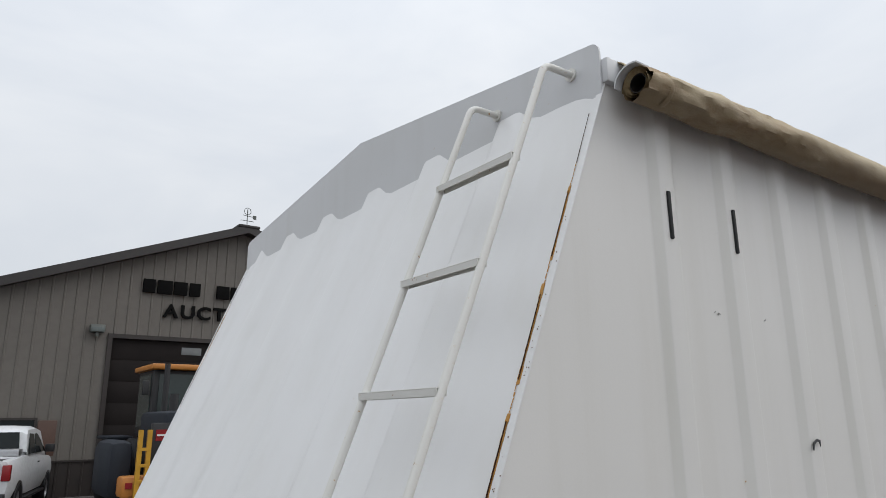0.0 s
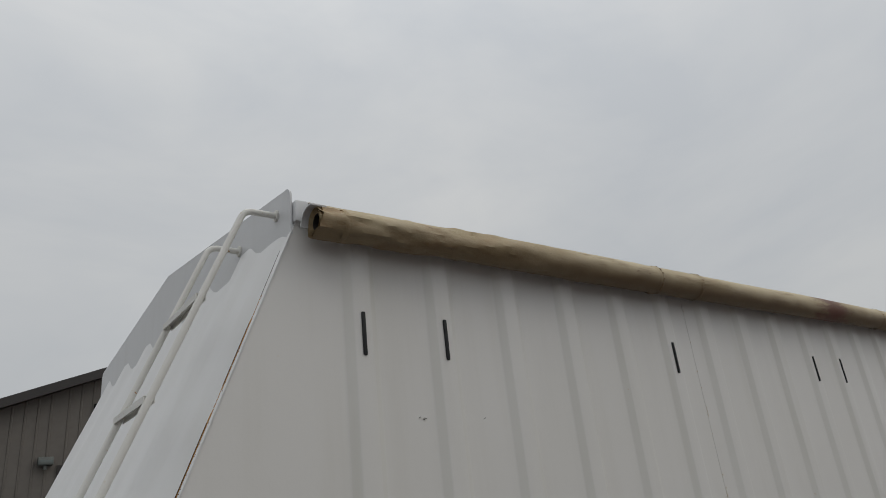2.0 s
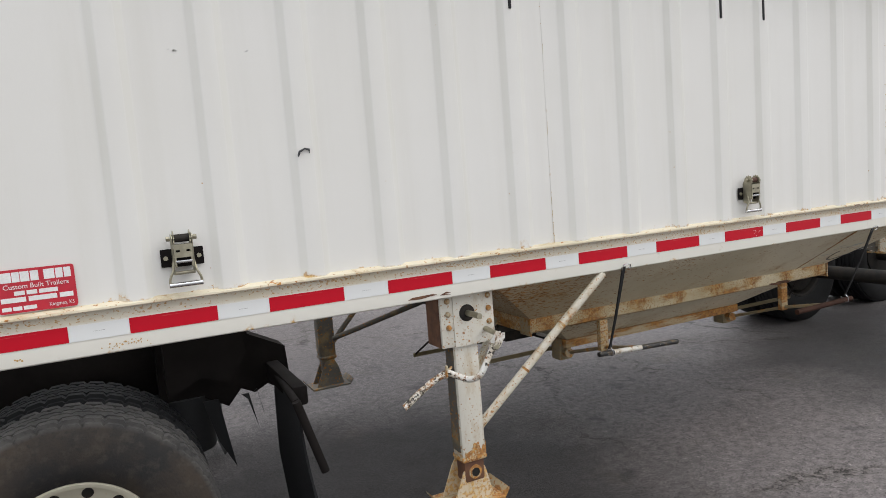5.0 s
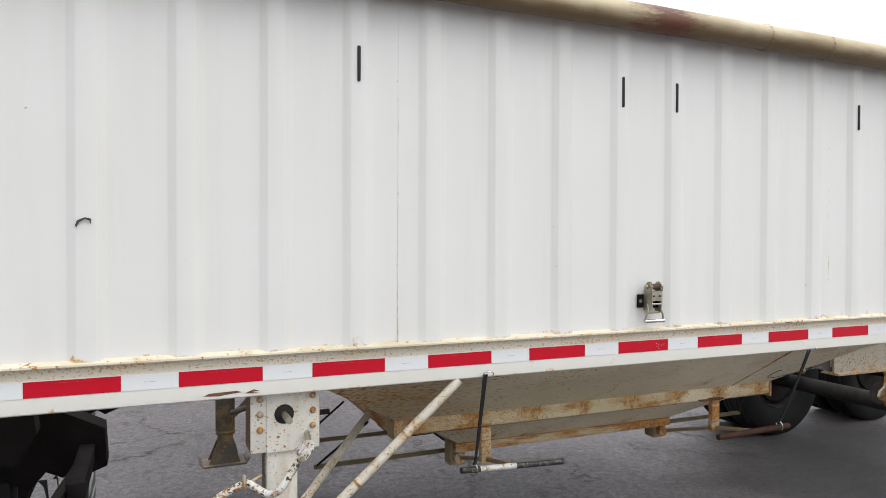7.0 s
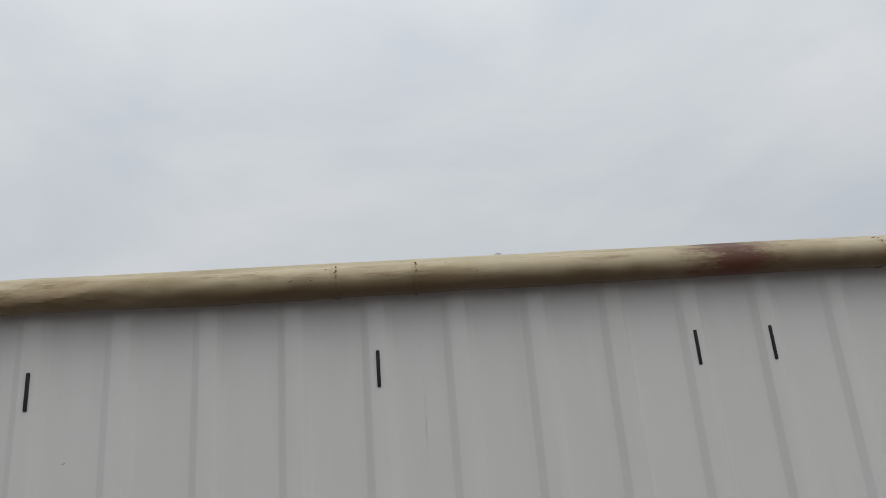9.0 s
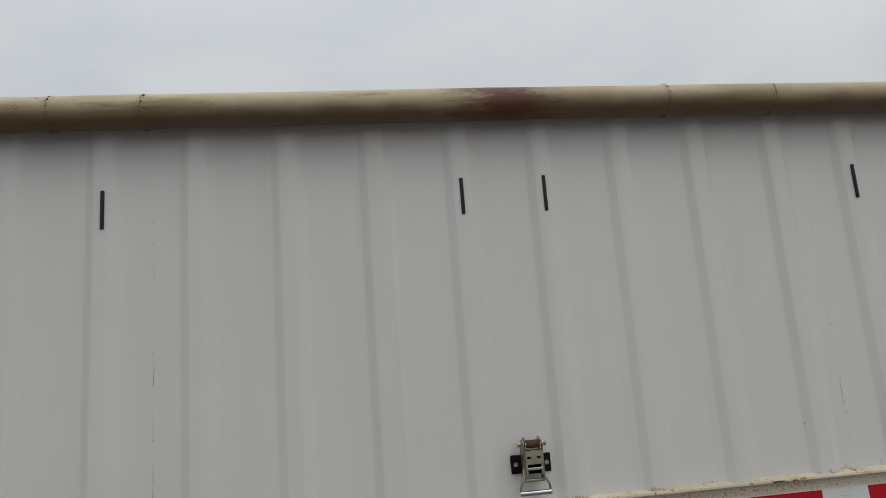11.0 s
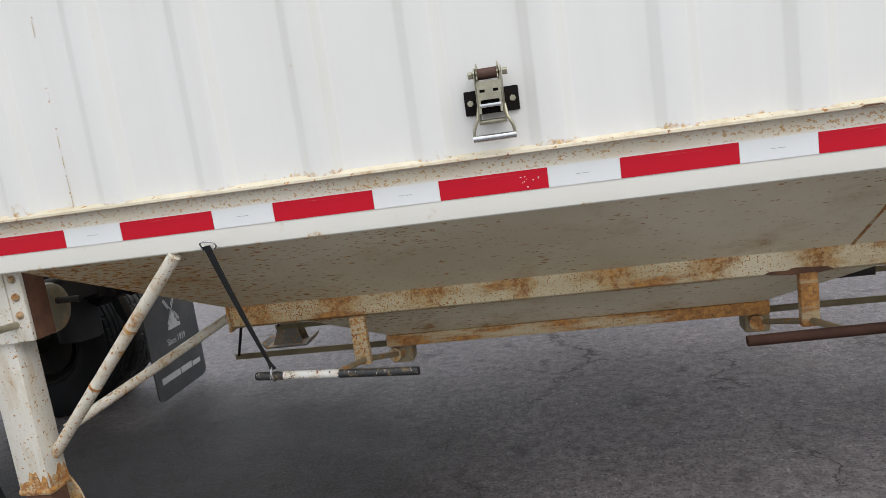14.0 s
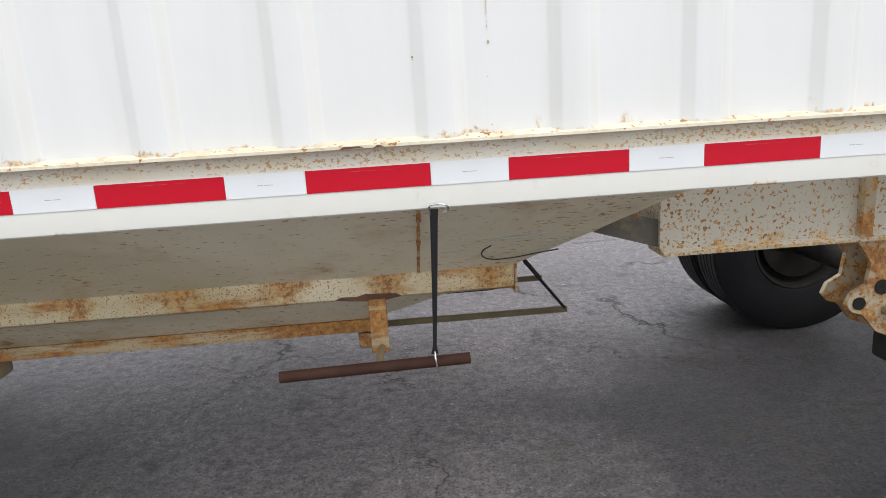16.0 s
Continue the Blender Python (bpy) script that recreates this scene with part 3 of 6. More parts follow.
def tubed(*a, **k):
    return tube(bmesh.new(), *a, **k)


def bend(pts, radius=0.05, steps=5):
    """The same line with its corners rounded."""
    pts = [Vector(p) for p in pts]
    out = [pts[0]]
    for a, b, c in zip(pts, pts[1:], pts[2:]):
        u, v = (a - b), (c - b)
        k = min(radius, u.length * 0.45, v.length * 0.45)
        p, q = b + u.normalized() * k, b + v.normalized() * k
        for i in range(steps + 1):
            s = i / steps
            out.append(p * (1 - s) ** 2 + b * 2 * s * (1 - s) + q * s * s)
    return out + [pts[-1]]


def lathe(bm, profile, segs=48, centre=(0, 0, 0), wobble=None):
    """Turns (radius, y) pairs about the y axis."""
    cx, cy, cz = centre
    rings = []
    for k in range(segs):
        a = k * math.tau / segs
        rings.append([bm.verts.new((cx + (r + (wobble(i, k) if wobble else 0)) * math.sin(a), cy + y, cz + (r + (wobble(i, k) if wobble else 0)) * math.cos(a))) for i, (r, y) in enumerate(profile)])
    for k in range(segs):
        a, b = rings[k], rings[(k + 1) % segs]
        for i in range(len(profile) - 1):
            bm.faces.new((a[i], a[i + 1], b[i + 1], b[i]))
    return bm


def disc(bm, c, n, r, depth, segs=20):
    """A short round bar centred at c along n."""
    n = Vector(n).normalized() * depth / 2
    return tube(bm, [Vector(c) - n, Vector(c) + n], r, segs)


def plate(bm, pts, thick):
    """A flat plate with the outline pts and the thickness vector thick."""
    t = Vector(thick)
    a = [bm.verts.new(Vector(p)) for p in pts]
    b = [bm.verts.new(Vector(p) + t) for p in pts]
    bm.faces.new(a)
    bm.faces.new(b[::-1])
    for i in range(len(a)):
        j = (i + 1) % len(a)
        bm.faces.new((a[i], a[j], b[j], b[i]))
    return bm


def plated(pts, thick):
    return plate(bmesh.new(), pts, thick)


def sweep_x(bm, prof, x0, x1, closed=True):
    """A bar along x with the cross-section prof of (y, z)."""
    a = [bm.verts.new((x0, y, z)) for y, z in prof]
    b = [bm.verts.new((x1, y, z)) for y, z in prof]
    n = len(prof)
    for i in range(n if closed else n - 1):
        j = (i + 1) % n
        bm.faces.new((a[i], a[j], b[j], b[i]))
    if closed:
        bm.faces.new(a[::-1])
        bm.faces.new(b)
    return bm


def words(body, size, m, width=None, bold=0.0):
    """The mesh of a line of flat letters, centred, at the pose m (x right, y up, z out)."""
    cu = bpy.data.curves.new("letters", "FONT")
    cu.body, cu.size, cu.extrude, cu.offset = body, size, 0.0006, bold
    cu.align_x, cu.align_y = "CENTER", "CENTER"
    ob = bpy.data.objects.new("letters", cu)
    scene.collection.objects.link(ob)
    me = bpy.data.meshes.new_from_object(ob.evaluated_get(bpy.context.evaluated_depsgraph_get()))
    bpy.data.objects.remove(ob)
    if width:
        xs = [v.co.x for v in me.vertices]
        k = width / (max(xs) - min(xs))
        me.transform(Matrix.Diagonal((k, 1, 1, 1)))
    me.transform(m)
    return me


def lettered(name, body, size, m, material, parent, label="", width=None, thick=None):
    me = words(body, size, m, width)
    me.materials.append(material)
    return put(name, me, parent, label)

# ---- ground ----
gm = bmesh.new()
gv = [gm.verts.new(p) for p in ((-2500, -2500, 0), (2500, -2500, 0), (2500, 2500, 0), (-2500, 2500, 0))]
gm.faces.new(gv)
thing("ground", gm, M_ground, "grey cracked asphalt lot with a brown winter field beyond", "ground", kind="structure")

# ---- the grain trailer ----
W = 2.59            # width over the side rails
NOSE, REAR = 0.004, 9.4
Z_RAIL, Z_SHEET, Z_TOP = 1.188, 1.350, 2.762
SLOPE = 0.407       # the nose wall leans back by this much a metre
PITCH, RIB0 = 0.3015, 0.840


def rib_x(k):
    """The middle of the k-th rib; the lap before the third sheet sets the ribs on a little."""
    return RIB0 + PITCH * k + (0.014 if k > 12 else 0.0)


def nose_x(z):
    return 0.075 + (z - Z_SHEET) * SLOPE


trailer = holder("grain_trailer", (4.7, W / 2, 0), "white ribbed steel hopper grain trailer with rusty underframe", "trailer")


def side_sheet(x0, x1, y_out, sign, lift=0.0):
    """One ribbed side sheet from x0 to x1. sign 1: its outside faces -y."""
    bm = bmesh.new()
    cols = []                                   # (x, depth, dirty)
    if x0 < 0.5:
        cols += [("nose", u / 8, 0.0) for u in range(9)]
        start = 0
    else:
        cols.append((x0, 0.0, 0))
        start = math.ceil((x0 - RIB0 + 0.05) / PITCH)
    k = start
    while rib_x(k) < x1 - 0.05:
        c = rib_x(k)
        for dx, dep in ((-0.062, 0.0), (-0.055, 0.0010), (-0.032, 0.0158), (-0.026, 0.0170), (0.026, 0.0170), (0.032, 0.0158), (0.055, 0.0010), (0.062, 0.0)):
            cols.append((c + dx, dep, 1))
        cols.append((c + 0.105, 0.0, 1))
        cols.append((c + 0.20, 0.0, 1))
        k += 1
    cols = [c for c in cols if c[0] == "nose" or c[0] <= x1]
    if cols[-1][0] < x1:
        cols.append((x1, 0.0, 0))
    rows = 15
    grid = []
    for j in range(rows):
        z = Z_SHEET + (Z_TOP - Z_SHEET) * j / (rows - 1)
        line = []
        for x, dep, d in cols:
            if x == "nose":
                x, d0 = nose_x(z) + (RIB0 - 0.068 - nose_x(z)) * dep, 0.0
            else:
                d0 = dep
            wav = 0.0014 * noise.noise(Vector((x * 1.7, z * 1.7, 3.1))) + 0.0004 * noise.noise(Vector((x * 6, z * 4, 7.0)))
            dent = 0.003 * math.exp(-(((x - 0.40) / 0.16) ** 2 + ((z - 2.02) / 0.05) ** 2))
            y = -d0 - lift + wav + dent
            line.append(bm.verts.new((x, y_out + sign * y, z)))
        grid.append(line)
    for j in range(rows - 1):
        for i in range(len(cols) - 1):
            f = bm.faces.new((grid[j][i], grid[j][i + 1], grid[j + 1][i + 1], grid[j + 1][i]))
            a, b = cols[i][1], cols[i + 1][1]
            if cols[i][0] != "nose" and abs(a - b) > 0.005:
                f.material_index = 1
    bm.normal_update()
    bmesh.ops.solidify(bm, geom=bm.faces[:], thickness=0.003)
    return bm


SEAMS = (2.508, 4.885, 7.26)
edges = (0.0, *SEAMS, REAR)
for i in range(4):
    part("side_panel", side_sheet(edges[i], edges[i + 1] + (0.02 if i < 3 else 0), -0.001, 1, 0.0012 * (i % 2)), [M_side, M_rib], trailer, "white ribbed steel side sheet with rust along its foot")
part("side_panel", side_sheet(0.0, REAR, W + 0.001, -1), [M_side, M_rib], trailer)
random.seed(17)
for x in SEAMS:
    bm = bmesh.new()
    for j in range(20):
        z = Z_SHEET + 0.02 + 1.35 * random.random() ** 1.5
        r = random.uniform(0.0007, 0.0021)
        disc(bm, (x + random.uniform(-0.004, 0.003), -0.0048, z), (0, 1, 0), r, 0.0016, 7)
    part("seam_rust", bm, M_seam, trailer, "rust dots down a lap seam")["kind"] = "stuff"
    # thin tan line of rust, broken and fading upwards
    bm = bmesh.new()
    z = Z_SHEET + 0.01
    while z < (2.2 if x < 3 else 1.62):
        ln = random.uniform(0.01, 0.09)
        if random.random() < 0.75 - 0.65 * (z - Z_SHEET):
            w = random.uniform(0.0003, 0.0009)
            dx = random.uniform(-0.001, 0.001)
            box(bm, x + dx - w, x + dx + w, -0.0052, -0.0040, z, z + ln)
        z += ln + random.uniform(0.0, 0.05)
    part("seam_stain", bm, M_seamline, trailer, "tan stain down a lap seam")["kind"] = "stuff"

for x, n in ((4.428, 16), (4.722, 9), (4.118, 7), (5.032, 8), (5.332, 10), (5.636, 10), (3.818, 6), (3.51, 4), (2.908, 5), (2.61, 5), (2.30, 4), (1.08, 4)):
    bm = bmesh.new()
    for j in range(n):
        z = Z_SHEET + 0.02 + 0.60 * random.random() ** 1.8
        r = random.uniform(0.0007, 0.0024)
        disc(bm, (x + random.uniform(-0.004, 0.003), -0.0040, z), (0, 1, 0), r, 0.0016, 7)
        if r > 0.0018 and z < 1.60:
            box(bm, x - 0.0008, x + 0.0008, -0.0040, -0.0028, z - random.uniform(0.008, 0.025), z, 0.0)
    part("rib_rust", bm, M_seam, trailer, "rust dots beside a rib")["kind"] = "stuff"
# black strips on some ribs
for k in (0, 1, 5, 9, 10, 14):
    x = rib_x(k) + (0.008 if k == 14 else 0.0)
    part("strip", boxed(x - 0.0065, x + 0.0065, -0.0250, -0.0160, 2.342, 2.475, 0.004), M_slot, trailer, "short black vertical strip")

# a torn scrap in the paint and small scuffs
bm = bmesh.new()
plate(bm, [(1.412, -0.0225, 1.795), (1.418, -0.0225, 1.812), (1.440, -0.0225, 1.822), (1.459, -0.0225, 1.818), (1.457, -0.0225, 1.800), (1.453, -0.0225, 1.812), (1.440, -0.0225, 1.816), (1.424, -0.0225, 1.806), (1.416, -0.0225, 1.790)], (0, -0.003, 0))
part("tear", bm, M_flap, trailer, "small torn scrap of bare metal")
bm = bmesh.new()
random.seed(4)
for x, z in ((0.235, 1.452), (0.262, 1.458), (0.283, 1.470), (0.241, 1.440), (0.128, 1.452), (0.135, 1.452), (1.024, 2.166), (1.038, 2.160), (1.043, 2.163), (1.275, 2.162)):
    w = random.uniform(0.002, 0.006)
    box(bm, x - w, x + w, -0.0044, -0.003, z - 0.0007, z + 0.0007, 0.0, Matrix.Translation((x, 0, z)) @ Matrix.Rotation(random.uniform(-0.7, 0.5), 4, "Y") @ Matrix.Translation((-x, 0, -z)))
part("scuff", bm, M_greasy, trailer, "dark scuff marks")["kind"] = "stuff"

# bottom ledge and side rails
for s, y0 in ((1, 0.0), (-1, W)):
    def yy(v):
        return y0 + s * v
    ledge = part("ledge", sweep_x(bmesh.new(), [(yy(-0.024), 1.3425), (yy(-0.030), 1.3450), (yy(-0.0295), 1.3515), (yy(-0.012), 1.3565), (yy(0.000), 1.3625), (yy(0.02), 1.3625), (yy(0.02), 1.3425)], NOSE + 0.004, REAR), M_ledge, trailer, "rust-edged ledge under the side sheet")
    rail = part("bottom_rail", sweep_x(bmesh.new(), [(yy(0.085), 1.194), (yy(0.006), 1.194), (yy(0.001), 1.198), (yy(0.0), 1.204), (yy(0.0), 1.240), (yy(0.0), 1.343), (yy(0.012), 1.343), (yy(0.012), 1.206), (yy(0.085), 1.202)], NOSE, REAR), M_rail, trailer, "white side rail with a speckled rust band")
    if s == 1:
        near_rail = rail
# rust-bitten lower lip of the rail and chipped spots
bm = bmesh.new()
for a, c in ((1.80, 1.93), (1.94, 1.99)):
    plate(bm, [(a, -0.0015, 1.210), (a + 0.02, -0.0015, 1.218), (c - 0.02, -0.0015, 1.221), (c, -0.0015, 1.215), (c - 0.03, -0.0015, 1.213), (a + 0.05, -0.0015, 1.207)], (0, 0.002, 0))
for a, c in ((4.545, 4.60), (4.62, 4.645)):
    plate(bm, [(a, -0.0312, 1.3445), (a + 0.01, -0.0312, 1.3500), (c - 0.01, -0.0312, 1.3500), (c, -0.0312, 1.3465)], (0, 0.002, 0))
part("chip", bm, M_rust, near_rail, "bare rusty chips")["kind"] = "stuff"

# reflective tape, red and white by turns
tape_w, red_w, white_w, TAPE0, TZ0, TZ1 = 0.4572, 0.2794, 0.1778, 0.35, 1.2495, 1.3005
me_red = mesh_of("red_tape", boxed(0, red_w - 0.001, -0.0022, -0.0003, TZ0, TZ1), M_tapered)
me_white = mesh_of("white_tape", boxed(0, white_w - 0.001, -0.0022, -0.0003, TZ0, TZ1), M_tapewhite)
me_short = mesh_of("white_tape", boxed(0, 0.098, -0.0022, -0.0003, TZ0, TZ1), M_tapewhite)
put("white_tape", me_short, near_rail, "", Matrix.Translation((0.2515, 0, 0)))
for k in range(19):
    x = TAPE0 + tape_w * k
    put("red_tape", me_red, near_rail, "", Matrix.Translation((x, 0, 0)))
    put("white_tape", me_white, near_rail, "", Matrix.Translation((x + red_w, 0, 0)))

# small print on the white lengths, and pale chips on one red length
me_print = mesh_of("print", box(boxed(0.070, 0.083, -0.0026, -0.0021, 1.2748, 1.2762), 0.086, 0.104, -0.0026, -0.0021, 1.2748, 1.2762), M_mark)
for k in range(12):
    put("print", me_print, near_rail, "", Matrix.Translation((TAPE0 + tape_w * k + red_w, 0, 0)))
bm = bmesh.new()
random.seed(51)
for j in range(10):
    x, z, r = random.uniform(3.750, 3.810), random.uniform(1.254, 1.284), random.uniform(0.0010, 0.0022)
    plate(bm, [(x + r * random.uniform(0.6, 1.5) * math.cos(a), -0.0030, z + r * random.uniform(0.6, 1.3) * math.sin(a)) for a in (0.3, 1.5, 2.6, 3.9, 5.2)], (0, 0.0012, 0))
part("chip", bm, M_stickerw, near_rail, "pale chips in the red tape")["kind"] = "stuff"

bm = bmesh.new()
random.seed(61)
for x, z, n, sx, sz in ((0.80, 1.222, 26, 0.05, 0.010), (0.745, 1.214, 8, 0.02, 0.006), (0.49, 1.219, 6, 0.012, 0.006), (0.345, 1.216, 8, 0.018, 0.005), (0.10, 1.236, 8, 0.05, 0.02)):
    for j in range(n):
        disc(bm, (random.gauss(x, sx * 0.6), -0.0004, random.gauss(z, sz * 0.6)), (0, 1, 0), random.uniform(0.0008, 0.0034), 0.0012, 7)
part("rust_spot", bm, M_seam, near_rail, "rust spots under the tape")["kind"] = "stuff"

# round amber marker lamp
bm = lathe(bmesh.new(), [(0.0, -0.020), (0.012, -0.0195), (0.022, -0.016), (0.028, -0.009), (0.030, -0.0005)], 32, (0.096, 0, 1.275))
lamp = part("marker_lamp", bm, M_amber, near_rail, "round amber marker lamp")

# nose wall
bm = bmesh.new()
prof = [(0.0, 0.0, 0.0), (0.029, 0.0, 0.0), (0.036, 0.0, 0.12), (0.055, 0.0, 0.50), (0.09, 0.0, 0.85), (0.15, 0.0, 1.0)]
for k in range(6):
    c = 0.375 + 0.41 * k
    for dy, dep in ((-0.150, 0.0), (-0.110, 0.005), (-0.062, 0.0185), (-0.044, 0.0200), (0.022, 0.0200), (0.034, 0.0175), (0.052, 0.003), (0.066, 0.0)):
        prof.append((c + dy, dep, 1.0))
prof = [p for p in prof if p[0] < W - 0.15] + [(W - 0.15, 0.0, 1.0), (W - 0.09, 0.0, 0.85), (W - 0.055, 0.0, 0.50), (W - 0.036, 0.0, 0.12), (W - 0.029, 0.0, 0.0), (W, 0.0, 0.0)]
nrm = Vector((-1, 0, SLOPE)).normalized()
rows = 14
lines = []
for j in range(rows):
    z = Z_SHEET + (2.795 - Z_SHEET) * j / (rows - 1)
    line = []
    swell = 0.034 * (0.22 + 0.78 * max(0.0, 2.74 - z) / 1.39)
    for y, dep, full in prof:
        wav = 0.0014 * noise.noise(Vector((y * 2.0, z * 1.6, 9.0)))
        p = Vector((nose_x(z), y, z)) + nrm * (dep + wav * full + swell * full)
        line.append(bm.verts.new(p))
    lines.append(line)
for j in range(rows - 1):
    for i in range(len(prof) - 1):
        bm.faces.new((lines[j][i], lines[j][i + 1], lines[j + 1][i + 1], lines[j + 1][i]))
bm.normal_update()
bmesh.ops.solidify(bm, geom=bm.faces[:], thickness=0.003)
part("nose_wall", bm, M_front, trailer, "sloping white ribbed nose wall")


def on_nose(y, z, out=0.0):
    return Vector((nose_x(z), y, z)) + nrm * (out + 0.003)


# corner trim with its open rusty seam
for y0, y1, ys in ((-0.005, 0.017, 0.0215), (W - 0.017, W + 0.005, W - 0.0215)):
    bm = plated([on_nose(y0, Z_SHEET), on_nose(y1, Z_SHEET), on_nose(y1, 2.742), on_nose(y0, 2.742)], nrm * 0.002)
    trim = part("corner_trim", bm, M_front, trailer, "white corner trim of the nose")
    bm = bmesh.new()
    gap = bmesh.new()
    random.seed(9)
    sy = 1 if ys < 1 else -1
    cracks = ((2.650, 2.500, 0.0011), (2.422, 2.248, 0.0014), (2.156, 1.965, 0.0019), (1.880, 1.690, 0.0024), (1.610, 1.440, 0.0020))
    for k, (za, zb, g) in enumerate(cracks):
        # an open crack with rusty lips, then a thin welded joint with a rust bloom
        ya, yb = ys + 0.002 * sy, ys - 0.001 * sy
        plate(gap, [on_nose(yb - g, zb, 0.0034), on_nose(yb + g, zb, 0.0034), on_nose(ya + g * 0.7, za, 0.0034), on_nose(ya - g * 0.7, za, 0.0034)], nrm * 0.0008)
        z = zb - 0.01
        while z < za + 0.012:
            dz = random.uniform(0.008, 0.026)
            t = (z - zb) / (za - zb)
            w = g * (1.25 + 0.9 * random.random()) + (0.0016 if t < 0.08 or t > 0.94 else 0.0)
            y = yb + (ya - yb) * t + random.uniform(-0.0008, 0.0008)
            if k > 0:
                plate(bm, [on_nose(y - w, z, 0.0015), on_nose(y + w, z, 0.0015), on_nose(y + w * 0.9, z + dz, 0.001), on_nose(y - w * 0.9, z + dz, 0.001)], nrm * 0.0015)
            z += dz
        if k < 4:
            z = cracks[k + 1][0]
            while z < zb:
                dz = random.uniform(0.006, 0.018)
                w = random.uniform(0.0005, 0.0016)
                y = ys + random.uniform(0.0, 0.0025) * sy
                plate(bm, [on_nose(y - w, z, 0.0015), on_nose(y + w, z, 0.0015), on_nose(y + w, z + dz * 0.8, 0.0015), on_nose(y - w, z + dz * 0.8, 0.0015)], nrm * 0.0014)
                z += dz
    part("seam_rust", bm, M_seamrust, trim, "orange rust bleeding from the seam")["kind"] = "stuff"
    part("seam_gap", gap, M_gap, trim, "dark brown gap in the open seam")["kind"] = "stuff"
bm = bmesh.new()
random.seed(12)
for i in range(40):
    z = Z_SHEET + 0.02 + 1.0 * random.random() ** 1.3
    disc(bm, on_nose(0.0 + random.uniform(-0.004, 0.008), z + random.uniform(-0.01, 0.01), 0.0045), nrm, random.uniform(0.0007, 0.0017), 0.001, 6)
part("rust_spot", bm, M_rust, trailer, "small rust spots along the corner")["kind"] = "stuff"

# upright cap board over the nose wall
CAPX = 0.622
outline = [(-0.002, 2.70)]
for i in range(6):
    a = radians(180 - 18 * i)
    outline.append((0.028 + 0.030 * math.cos(a), 2.828 + 0.030 * math.sin(a)))
outline += [(W / 2, 3.016), (W - 0.02, 2.860), (W, 2.836), (W, 2.70)]
part("cap_board", plated([(CAPX, y, z) for y, z in outline], (0.006, 0, 0)), M_cap, trailer, "white peaked board over the nose, greyed with painted shade", smooth=False)

# top rails
for y0, y1 in ((-0.020, 0.05), (W - 0.05, W + 0.020)):
    part("top_rail", boxed(CAPX + 0.008, REAR, y0, y1, 2.738, 2.808, 0.006), M_cap, trailer, "white square top rail")

# ladder on the nose
LX0, LX1, LZ0, LZ1, LR = -0.092, 0.519, 1.388, 2.800, 0.0100


LEAN = -0.062      # the ladder's foot stands this far to one side


def ladder_rail(y):
    return tubed(bend([(CAPX, y, LZ1), (LX1, y, LZ1), (LX0, y + LEAN, LZ0), (nose_x(LZ0) + 0.01, y + LEAN, LZ0)], 0.028, 6), LR, 16)


ladder = part("ladder", ladder_rail(0.098), M_ladder, trailer, "white tubular ladder")
part("ladder_rail", ladder_rail(0.412), M_ladder, ladder)
for z in (2.512, 2.228, 1.944, 1.660):
    x = LX0 + (z - LZ0) * (LX1 - LX0) / (LZ1 - LZ0)
    ya, yb = 0.096 + LEAN * (LZ1 - z) / (LZ1 - LZ0), 0.414 + LEAN * (LZ1 - z) / (LZ1 - LZ0)
    bm = boxed(x - 0.016, x + 0.012, ya, yb, z + 0.003, z + 0.006, 0.001)
    for e in (x - 0.016, x + 0.009):
        box(bm, e, e + 0.003, ya, yb, z - 0.012, z + 0.003)
    part("rung", bm, M_ladder, ladder, "channel rung open below")
for y in (0.098, 0.412):
    part("weld", disc(bmesh.new(), (CAPX - 0.003, y, LZ1), (1, 0, 0), 0.019, 0.006, 12), M_ladder, ladder)

# hopper: sloping plates to a heavy rim, then a lower trough to the gates
HX0, HX1, RX0, RX1 = 2.24, 5.375, 2.672, 5.000
RY0, RY1, RZ = 0.470, W - 0.470, 0.924
top = [(HX0, 0.055, 1.192), (HX1, 0.055, 1.192), (HX1, W - 0.055, 1.192), (HX0, W - 0.055, 1.192)]
low = [(RX0, RY0, RZ), (RX1, RY0, RZ), (RX1, RY1, RZ), (RX0, RY1, RZ)]
hopper = None
for i, nm in enumerate(("near", "rear", "far", "front")):
    j = (i + 1) % 4
    bm = bmesh.new()
    q = [Vector(p) for p in (top[i], top[j], low[j], low[i])]
    n = (q[1] - q[0]).cross(q[3] - q[0]).normalized()
    nx, nz = 14, 6
    vs = [[bm.verts.new((q[0].lerp(q[1], a / nx)).lerp(q[3].lerp(q[2], a / nx), c / nz) + n * 0.004 * noise.noise(Vector((a * 0.5, c * 0.5, i)))) for a in range(nx + 1)] for c in range(nz + 1)]
    for c in range(nz):
        for a in range(nx):
            bm.faces.new((vs[c][a], vs[c][a + 1], vs[c + 1][a + 1], vs[c + 1][a]))
    bm.normal_update()
    bmesh.ops.solidify(bm, geom=bm.faces[:], thickness=0.004)
    if hopper is None:
        hopper = part("hopper", bm, M_hopper, trailer, "sloping cream hopper plates freckled with rust")
    else:
        part("hopper_plate", bm, M_hopper, hopper)
# weld line and scrape on the near plate
def on_hop(x, t, out=0.0):
    return Vector((x, 0.055 + (RY0 - 0.055) * t, 1.192 + (RZ - 1.192) * t)) + Vector((0, -0.47, -0.88)) * out


